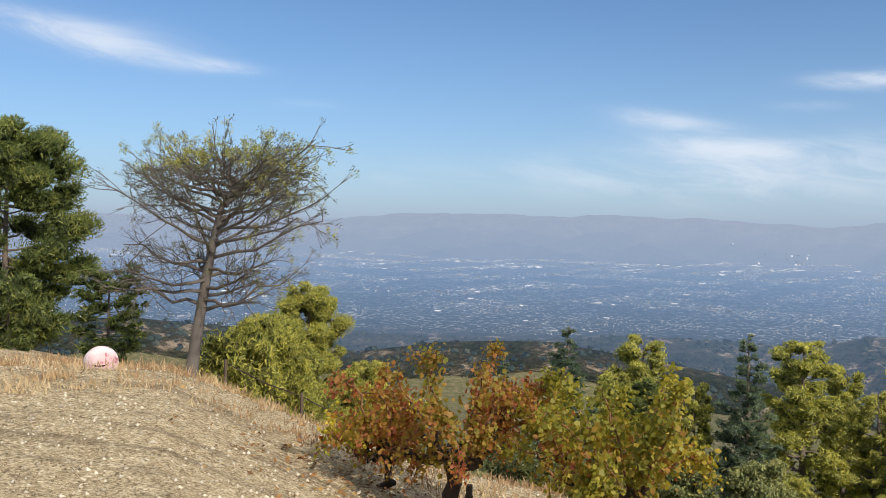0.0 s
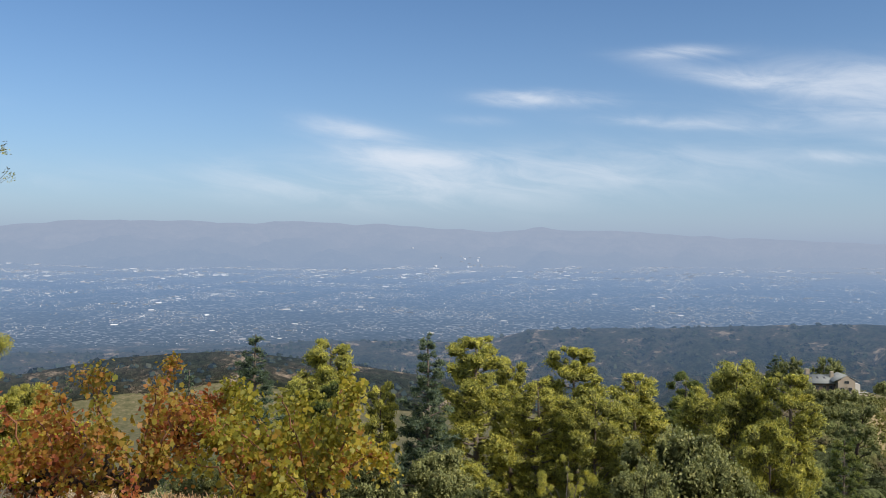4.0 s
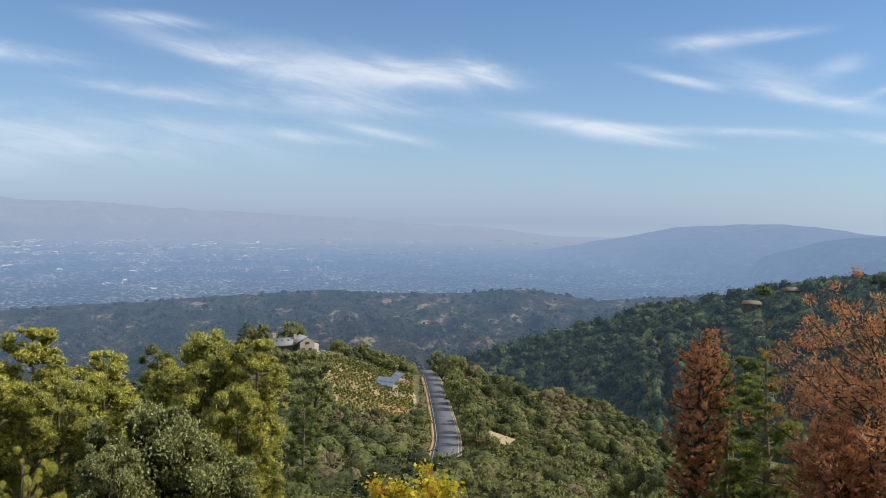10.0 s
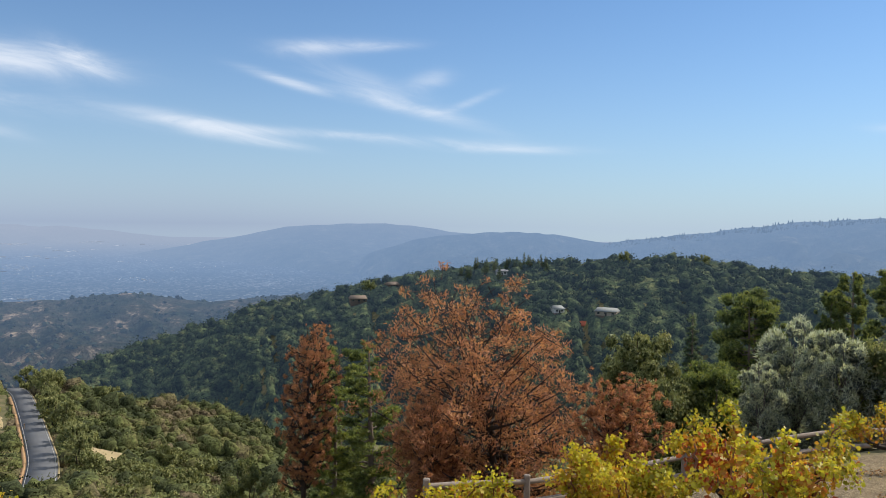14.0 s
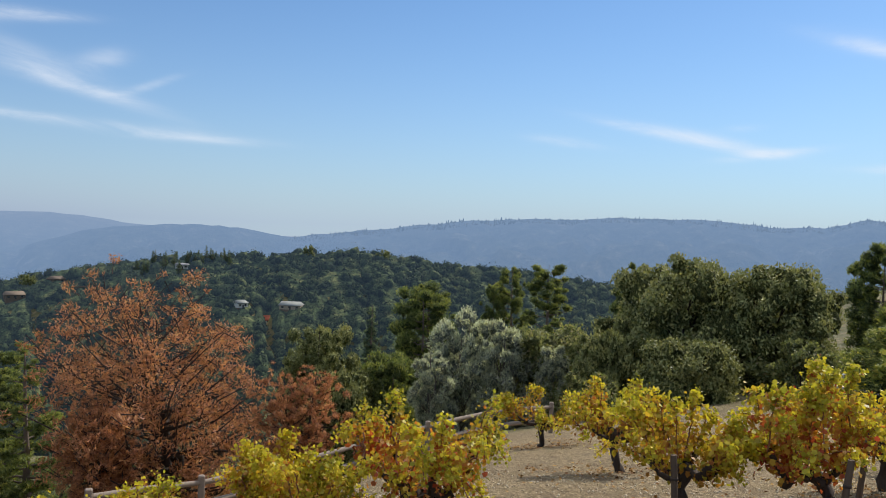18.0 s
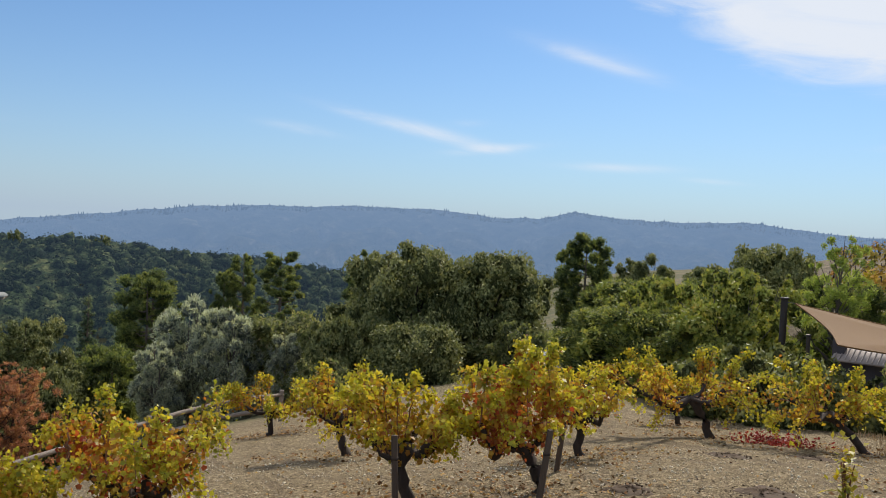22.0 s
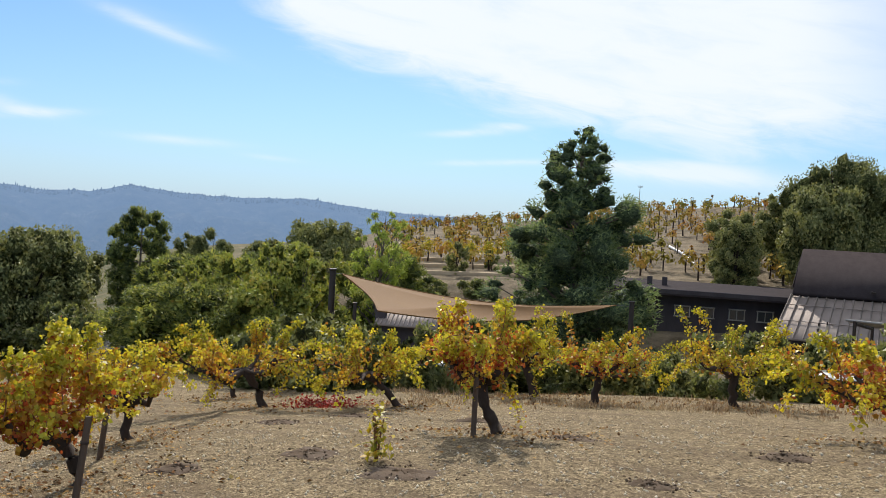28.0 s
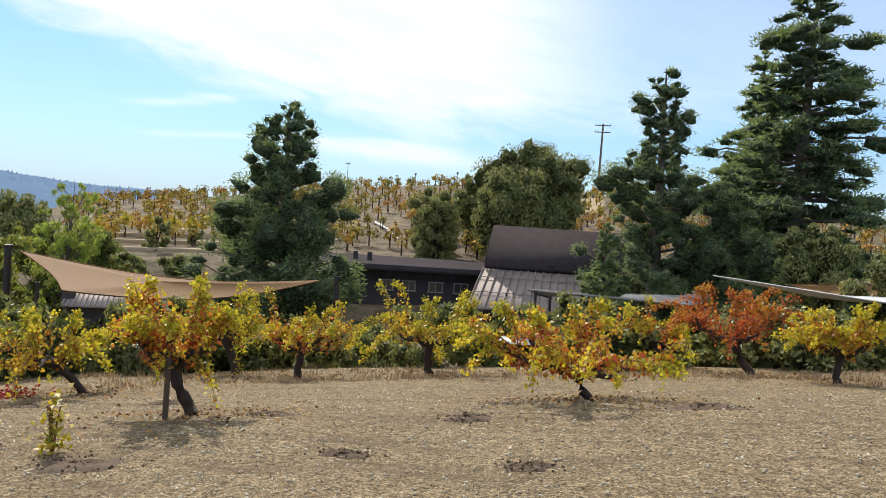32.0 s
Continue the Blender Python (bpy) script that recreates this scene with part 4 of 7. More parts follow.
plant("oak", 171.3, 68, 5.5, 3.9)
plant("scrub", 150.1, 58, -0.8, 1.4)
plant("oak", 168.3, 58, 3.4, 3.5)
plant("oak", 172.6, 62, 5.5, 5.5)
plant("oak", 174.7, 66, 7.8, 7.8)
plant("oak", 177.5, 72, 5.9, 1.6)
plant("cedar", 182.9, 40, 9.0, 7.0)
plant("cedar", 186.9, 39.5, 4.5, 6.4)
plant("redwood", 191.0, 46, 15.0, 10.4)
plant("redwood", 188.5, 51, 12.1, 5.2)
plant("oak", 195.8, 30, 1.8, 2.5)
plant("oak", 192.3, 34, 2.3, 2.8)
plant("cedar", 179.8, 32, 1.8, 2.0)

# ---------------------------------------------------------------- woods and scrub past counting
def clumps(name, places, sizes, heights, each, material, seed, label, rag=0.35, solid=0.88, spray=1.0):
    """Far crowns: each an uneven mass of leaves with overlapping sprays that face outwards."""
    rng = np.random.default_rng(seed)
    n = len(places)
    u = rng.normal(size=(n * each, 3))
    u[:, 2] = np.abs(u[:, 2]) * 1.1 - 0.25
    u = unit(u)
    r = np.repeat(np.stack([sizes, sizes, heights], -1), each, 0)
    lump = 1 + rag * rng.normal(size=(n * each, 1)) * 0.5
    pos = np.repeat(places, each, 0) + u * r * lump
    along = unit(np.cross(u, rng.normal(size=u.shape)))
    big = np.repeat(sizes, each) * rng.uniform(0.7, 1.3, n * each) * math.sqrt(14.0 / each) * 0.95 * spray
    facing = unit(u + rng.normal(0, 0.3, u.shape))
    v, f = kites(rng, pos, along, big * 1.15, big * 0.95, facing)
    if solid:
        w, g = lumps(rng, places, np.stack([sizes, sizes, heights], -1) * solid, 0.16)
        v, f = np.concatenate([v, w]), [f, g + len(v)]
    ob = mesh_object(name, v, f, material, smooth=True)
    return tagged(ob, label, "woods", kind="stuff")


def scatter(seed, n, az, d, ok, power=0.5):
    """Places strewn over a sector of the land where ok(az, d, x, y) holds."""
    rng = np.random.default_rng(seed)
    a = rng.uniform(*az, n)
    r = (d[0] ** (1 / power) + rng.random(n) * (d[1] ** (1 / power) - d[0] ** (1 / power))) ** power
    x, y = r * np.sin(np.radians(a)), r * np.cos(np.radians(a))
    good = ok(a, r, x, y)
    return np.stack([x, y, land(x, y)], -1)[good], rng


def woodland(name, stops, scale, glow=None, leaf=0.0):
    m, n, b = surface(name, 0.9, 0.04)
    own = n.add("ShaderNodeNewGeometry").outputs["Random Per Island"]
    p = n.add("ShaderNodeNewGeometry").outputs["Position"]
    f = n.math("ADD", n.math("MULTIPLY", own, 0.22), n.math("MULTIPLY", n.smooth(n.noise(p, scale, 5.0), 0.28, 0.72), 0.78))
    tone = n.ramp(f, stops)
    if leaf:
        dapple = n.smooth(n.noise(p, leaf * 0.8, 5.0, 0.8), 0.36, 0.62)
        tone = n.mix(1.0, tone, n.ramp(dapple, [(0.0, (0.35, 0.35, 0.35)), (1.0, (1.45, 1.45, 1.45))]), "MULTIPLY")
    n.put(b.inputs["Base Color"], tone)
    if leaf:
        bumped(n, b, n.noise(p, leaf, 4.0, 0.75), 0.8, 0.7 / leaf)
    # glow: strength, start and reach of haze painted over the leaves
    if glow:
        haze_glow(n, b.outputs[0], *glow)
    return m


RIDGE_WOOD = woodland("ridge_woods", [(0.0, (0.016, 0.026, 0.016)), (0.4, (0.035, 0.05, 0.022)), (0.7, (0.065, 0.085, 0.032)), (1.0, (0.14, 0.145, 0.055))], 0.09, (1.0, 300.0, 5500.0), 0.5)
SLOPE_SCRUB = woodland("slope_scrub", [(0.0, (0.03, 0.038, 0.018)), (0.3, (0.06, 0.068, 0.03)), (0.5, (0.105, 0.118, 0.042)), (0.66, (0.12, 0.115, 0.045)), (0.82, (0.125, 0.10, 0.06)), (1.0, (0.18, 0.14, 0.08))], 0.055, None, 1.2)
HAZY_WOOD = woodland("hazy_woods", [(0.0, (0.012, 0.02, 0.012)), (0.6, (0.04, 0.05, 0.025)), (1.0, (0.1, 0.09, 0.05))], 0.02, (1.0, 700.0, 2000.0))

ROAD_LINE = [(55.7, 140), (55.8, 152), (55.9, 165), (56.05, 184), (55.8, 208), (55.35, 246), (54.75, 296), (54.2, 312)]


def off_road(a, d):
    line = np.array(ROAD_LINE)
    mid = np.interp(d, line[:, 1], line[:, 0])
    return (np.abs(a - mid) * d / 57.3 > 3.4) | (d < 160) | (d > 330)


def clear_patch(a, d):
    """The small vineyard, the solar panels and the house on the spur stand free."""
    return ((a > 46.6) & (a < 54) & (d > 212) & (d < 290)) | ((a > 43.2) & (a < 49) & (d > 270) & (d < 312)) | ((a > 57.4) & (a < 61) & (d > 204) & (d < 217))


def canopy(x, y, cell, size, height, seed):
    """How high the leaves of close-set rounded crowns stand over the ground."""
    h = np.full(np.shape(x), 0.25)
    i0, j0 = np.floor(x / cell), np.floor(y / cell)
    for di in (-1, 0, 1):
        for dj in (-1, 0, 1):
            i, j = i0 + di, j0 + dj
            q = [np.modf(np.abs(np.sin(i * 127.1 + j * 311.7 + seed * k) * 43758.5))[0] for k in (1.0, 2.3, 3.7, 5.1)]
            cx, cy, r = (i + q[0]) * cell, (j + q[1]) * cell, size * (0.55 + 0.75 * q[2])
            w = 1 - ((x - cx) ** 2 + (y - cy) ** 2) / r**2
            h = np.maximum(h, height * (0.5 + 0.8 * q[3]) * (0.55 + 0.75 * q[2]) * np.sqrt(np.maximum(w, 0)))
    return h


def leaf_cover(name, az, d, step, rows, cell, size, height, grow_, sprays, spray, material, seed, label):
    """One unbroken cover of low crowns over a sector of the land, with loose sprays of leaves all over it."""
    rng = np.random.default_rng(seed)
    A, R = np.meshgrid(np.arange(az[0], az[1], step), np.geomspace(d[0], d[1], rows))
    A, R = A + rng.uniform(-0.3, 0.3, A.shape) * step, R * (1 + rng.uniform(-0.3, 0.3, R.shape) * math.log(d[1] / d[0]) / rows)

    def skin(a, r):
        x, y = r * np.sin(np.radians(a)), r * np.cos(np.radians(a))
        h = canopy(x, y, cell, size, height, seed)
        thin = np.where(grow_(a, r, x, y), 0.0, 1.0)
        rim = np.clip((r - d[0]) / 9.0, 0, 1)
        return np.stack([x, y, land(x, y) + np.where(thin > 0, -1.2, h * rim - 0.6 * (1 - rim))], -1)

    v = skin(A, R).reshape(-1, 3)
    n = A.shape[1]
    k, j = np.arange(A.shape[0] - 1)[:, None] * n, np.arange(n - 1)[None]
    f = np.stack([k + j, k + j + 1, k + n + j + 1, k + n + j], -1).reshape(-1, 4)
    a = rng.uniform(*az, sprays)
    r = np.sqrt(rng.uniform(d[0] ** 2, d[1] ** 2, sprays))
    x, y = r * np.sin(np.radians(a)), r * np.cos(np.radians(a))
    good = grow_(a, r, x, y)
    p = skin(a[good], r[good]) + rng.uniform(-0.1, 0.25, (good.sum(), 1)) * [[0, 0, spray]]
    big = rng.uniform(0.6, 1.3, len(p)) * spray * np.clip(r[good] / (d[1] * 0.6), 0.6, 1.4)
    w, g = kites(rng, p, rng.normal(size=p.shape), big, big * 0.7, rng.normal(0, 0.75, p.shape) + [0, 0, 0.6])
    ob = mesh_object(name, np.concatenate([v, w]), np.concatenate([f, g + len(v)]), material, smooth=True)
    return tagged(ob, label, "woods", kind="stuff")


def house_spot(az, d, base):
    """Where the line of sight to a house on the ridge meets the ridge."""
    slope = (base - 1.65) / d
    reach = np.arange(430.0, 705.0, 2.0)
    over = np.array([float(land(*bearing(az, r).xy)) for r in reach]) + 0.8 > 1.65 + reach * slope
    d = float(reach[over.argmax()]) if over.any() else 690.0
    return d, float(land(*bearing(az, d).xy))


RIDGE_HOUSES = [house_spot(*q) + (q[0],) for q in ((90.75, 520, -59.30), (92.36, 560, -54.69), (85.31, 650, -34.57), (75.60, 640, -56.41), (77.88, 660, -46.47), (89.04, 540, -52.09))]


def house_clear(a, d):
    """True where no tree stands in front of a house on the ridge."""
    free = np.full(np.shape(a), True)
    for hd, _, az in RIDGE_HOUSES:
        free &= ~((np.abs(a - az) < 0.7) & (d > hd - 26) & (d < hd + 8))
    return free


def crowd(name, places, sizes, heights, each, leaf, material, seed, label):
    """A close-set wood: each crown a knobbly mass with loose leaves all over it."""
    rng = np.random.default_rng(seed)
    r = np.stack([sizes, sizes, heights], -1)
    v, f = lumps(rng, places + np.stack([0 * sizes, 0 * sizes, heights * 0.35], -1), r * 0.82, 0.2)
    u = unit(rng.normal(size=(len(places) * each, 3)) + [0, 0, 0.45])
    pos = np.repeat(places + np.stack([0 * sizes, 0 * sizes, heights * 0.35], -1), each, 0) + u * np.repeat(r, each, 0) * rng.uniform(0.75, 1.2, (len(u), 1))
    big = rng.uniform(0.6, 1.4, len(u)) * leaf
    w, g = shards(rng, pos, rng.normal(size=u.shape), u + rng.normal(0, 0.5, u.shape), big, big * 0.7)
    ob = mesh_object(name, np.concatenate([v, w]), np.concatenate([f, g + len(v)]), material)
    return tagged(ob, label, "woods", kind="stuff")


leaf_cover("ridge_woods", (54, 117), (425, 714), 0.2, 90, 9.0, 6.0, 3.0, lambda a, d, x, y: a > 0, 9000, 1.6, RIDGE_WOOD, 3, "low green brush on the ridge across the canyon")
p, rng = scatter(21, 4300, (54, 117), (425, 712), lambda a, d, x, y: house_clear(a, d))
s = rng.uniform(2.2, 5.6, len(p)) * np.where(rng.random(len(p)) < 0.15, 1.35, 1.0)
crowd("ridge_trees", p, s, s * rng.uniform(0.75, 1.15, len(p)), 42, 1.4, RIDGE_WOOD, 22, "dense rounded oaks and bays on the wooded ridge")
leaf_cover("slope_scrub", (36, 112), (92, 398), 0.25, 140, 4.4, 3.0, 0.9, lambda a, d, x, y: off_road(a, d) & ~clear_patch(a, d), 15000, 0.6, SLOPE_SCRUB, 5, "olive-green and grey chaparral covering the slopes below the road")
p, rng = scatter(23, 7400, (44, 84), (66, 396), lambda a, d, x, y: off_road(a, d) & ~clear_patch(a, d) & (off_road(a - 100.0 / d, d)) & (off_road(a + 100.0 / d, d)), 0.6)
s = rng.uniform(0.7, 2.5, len(p)) * np.where(rng.random(len(p)) < 0.14, 1.7, 1.0)
crowd("slope_bushes", p, s, s * rng.uniform(0.7, 1.1, len(p)), 44, 0.5, SLOPE_SCRUB, 24, "rounded dark chaparral bushes and scrub oaks on the slopes")
p, rng = scatter(4, 1500, (-34, 36), (45, 395), lambda a, d, x, y: ripple(x, y, 22, 2) > -0.7)
s = rng.uniform(1.0, 3.0, len(p)) * np.clip(np.hypot(p[:, 0], p[:, 1]) / 220, 0.7, 1.3)
clumps("hillside_scrub", p, s, s * rng.uniform(0.6, 1.1, len(p)), 30, SLOPE_SCRUB, 6, "brown and green scrub on the slope below the knoll", 0.5, 0.7, 0.8)
p, rng = scatter(3, 4600, (-30, 76), (905, 1420), lambda a, d, x, y: ripple(x, y, 70, 4) > -0.35)
s = rng.uniform(1.6, 3.8, len(p))
clumps("foothill_woods", p, s, s * 0.8, 4, HAZY_WOOD, 7, "hazy dark oak woods dotting the far foothills")

# redwoods along the crest of the coast range
rng = np.random.default_rng(9)
a = rng.uniform(92, 172, 2600)
r = rng.uniform(2540, 2602, 2600)
x, y = r * np.sin(np.radians(a)), r * np.cos(np.radians(a))
z, h, w = land(x, y) - 2, rng.uniform(3, 8, 2600) * (1 + 0.8 * (ripple(x, y, 60, 1) > 0.3)), rng.uniform(2.5, 4.5, 2600)
base = np.stack([x, y, z], -1)
ring = [np.stack([x + w * math.cos(q), y + w * math.sin(q), z], -1) for q in (0, 2.1, 4.2)]
v = np.stack([*ring, base + np.stack([0 * h, 0 * h, h], -1)], 1).reshape(-1, 3)
k = np.arange(2600)[:, None] * 4
f = np.concatenate([k + [0, 1, 3], k + [1, 2, 3], k + [2, 0, 3]])
tagged(mesh_object("crest_trees", v, f, HAZY_WOOD), "row of tiny redwoods along the hazy mountain crest", "trees", kind="stuff")

# the town on the valley floor
rng = np.random.default_rng(12)
n = 110000
a, r = rng.uniform(-28, 80, n), 1480 + 2950 * rng.random(n) ** 0.8
x, y = r * np.sin(np.radians(a)), r * np.cos(np.radians(a))
z = land(x, y)
built = (ripple(x, y, 170, 6) + 0.55 * ripple(x, y, 45, 2) + 0.5 * rng.random(n) > 0.36 + np.clip((a - 40) / 30, 0, 1.0)) & (z < -178 + 94 * np.clip((r - 1400) / 3200, 0, 1.3) + 3)
x, y, z, r = x[built], y[built], z[built], r[built]
n = len(x)
big = rng.random(n) < 0.018 + 0.02 * (r > 3000)
w = np.where(big, rng.uniform(8, 22, n), rng.uniform(1.4, 3.2, n)) * (r / 3000) ** 0.8
deep, h = np.where(big, rng.uniform(5, 12, n), rng.uniform(2, 5, n)), np.where(big, rng.uniform(1.2, 2.6, n), rng.uniform(0.7, 1.6, n)) * (r / 2600)
t = np.arctan2(x, y) + rng.normal(0, 0.25, n)
ux, uy = np.cos(t), -np.sin(t)
corners = []
for top in (0, 1):
    for i, j in ((-1, -1), (1, -1), (1, 1), (-1, 1)):
        corners.append(np.stack([x + ux * w / 2 * i - uy * deep / 2 * j, y + uy * w / 2 * i + ux * deep / 2 * j, z - 1 + top * (h + 1)], -1))
v = np.stack(corners, 1).reshape(-1, 3)
k = np.arange(n)[:, None] * 8
f = np.concatenate([k + q for q in ([0, 1, 5, 4], [4, 5, 6, 7])])
tagged(mesh_object("valley_town", v, f, TOWN), "thousands of pale roofs spread over the hazy valley floor", "town", kind="stuff")
heap = Heap()
for i in range(22):
    az, d, h, w = rng.normal(22.3, 1.1), rng.uniform(3750, 4050), rng.uniform(3, 10), rng.uniform(5, 12)
    p = bearing(az, d)
    g = float(land(p.x, p.y))
    q = np.array([[p.x + sx * w / 2, p.y + sy * w / 2, zz] for zz in (g - 2, g + h) for sx, sy in ((-1, -1), (1, -1), (1, 1), (-1, 1))])
    heap.add(q, [[0, 1, 5, 4], [1, 2, 6, 5], [2, 3, 7, 6], [3, 0, 4, 7], [4, 5, 6, 7]])
tagged(heap.done("downtown_towers", TOWN), "cluster of pale downtown towers far across the valley", "towers", kind="stuff")

# ---------------------------------------------------------------- building blocks
def part(name, bm, material, parent=None, label="", smooth=False):
    me = bpy.data.meshes.new(name)
    bm.normal_update()
    bm.to_mesh(me)
    bm.free()
    me.materials.append(material)
    if smooth:
        me.polygons.foreach_set("use_smooth", np.ones(len(me.polygons), bool))
    ob = new(name, me)
    ob.parent = parent
    if label:
        tagged(ob, label)
    return ob


def block(name, size, at, material, parent=None, turn=0.0, tilt=0.0, bevel=0.02, label="", roll=0.0):
    """A box with softened edges, centred at at."""
    bm = bmesh.new()
    bmesh.ops.create_cube(bm, size=1.0)
    bmesh.ops.scale(bm, vec=size, verts=bm.verts)
    if bevel:
        bmesh.ops.bevel(bm, geom=bm.edges[:], offset=min(bevel, min(size) * 0.3), segments=1, affect="EDGES")
    bmesh.ops.transform(bm, matrix=pose(*at, tilt, roll, turn), verts=bm.verts)
    return part(name, bm, material, parent, label)


def pole(name, foot, top, r0, r1, material, parent=None, sides=10, label=""):
    h = Heap()
    foot, top = np.array(foot, float), np.array(top, float)
    v, f = tube(np.stack([foot, foot * 0.5 + top * 0.5, top]), [r0, (r0 + r1) / 2, r1], sides)
    h.add(v, f)
    h.add(np.concatenate([v[-sides:], [top + (top - foot) * 1e-3]]), [[i, (i + 1) % sides, sides] for i in range(sides)])
    ob = h.done(name, material, parent, True)
    return tagged(ob, label) if label else ob


def thing(name, at, turn, label, category, group=""):
    ob = new(name)
    ob.matrix_basis = pose(*at, 0, 0, turn)
    return tagged(ob, label, category, group)


def on_land(az, d, lift=0.0):
    p = bearing(az, d)
    p.z = float(land(p.x, p.y)) + lift
    return p


def toward(az):
    """The turn by which a thing's -y side faces the knoll."""
    return -az


# ---------------------------------------------------------------- vines in front
def vine_leaf(name, stops):
    return leafy(name, stops, shine=0.3, through_=0.45, patch=0.5, rough=0.5)


VINE_LEAVES = {
    "yellow": vine_leaf("yellow_vine_leaves", [(0.0, (0.12, 0.16, 0.025)), (0.25, (0.27, 0.26, 0.03)), (0.5, (0.46, 0.37, 0.04)), (0.75, (0.47, 0.27, 0.035)), (1.0, (0.33, 0.13, 0.025))]),
    "mixed": vine_leaf("mixed_vine_leaves", [(0.0, (0.14, 0.16, 0.025)), (0.25, (0.32, 0.27, 0.035)), (0.5, (0.46, 0.32, 0.04)), (0.75, (0.43, 0.19, 0.035)), (1.0, (0.28, 0.07, 0.022))]),
    "bronze": vine_leaf("bronze_vine_leaves", [(0.0, (0.15, 0.15, 0.03)), (0.35, (0.28, 0.26, 0.035)), (0.65, (0.46, 0.36, 0.055)), (0.86, (0.36, 0.22, 0.045)), (1.0, (0.22, 0.10, 0.03))]),
    "tip": vine_leaf("fresh_vine_leaves", [(0.0, (0.24, 0.26, 0.03)), (0.35, (0.45, 0.41, 0.04)), (0.75, (0.62, 0.50, 0.05)), (1.0, (0.60, 0.38, 0.05))]),
    "red": vine_leaf("red_vine_leaves", [(0.0, (0.35, 0.25, 0.04)), (0.3, (0.45, 0.17, 0.04)), (0.6, (0.36, 0.07, 0.03)), (1.0, (0.2, 0.03, 0.02))]),
    "ochre": vine_leaf("ochre_vine_leaves", [(0.0, (0.15, 0.14, 0.025)), (0.35, (0.38, 0.23, 0.035)), (0.7, (0.36, 0.13, 0.03)), (1.0, (0.22, 0.06, 0.02))]),
    "russet": vine_leaf("russet_vine_leaves", [(0.0, (0.18, 0.19, 0.03)), (0.35, (0.34, 0.22, 0.04)), (0.65, (0.34, 0.11, 0.04)), (1.0, (0.20, 0.045, 0.03))]),
}
LOBES = np.array([(0.0, -0.08), (0.45, -0.06), (0.32, 0.2), (0.54, 0.46), (0.0, 0.95), (-0.54, 0.46), (-0.32, 0.2), (-0.45, -0.06)])


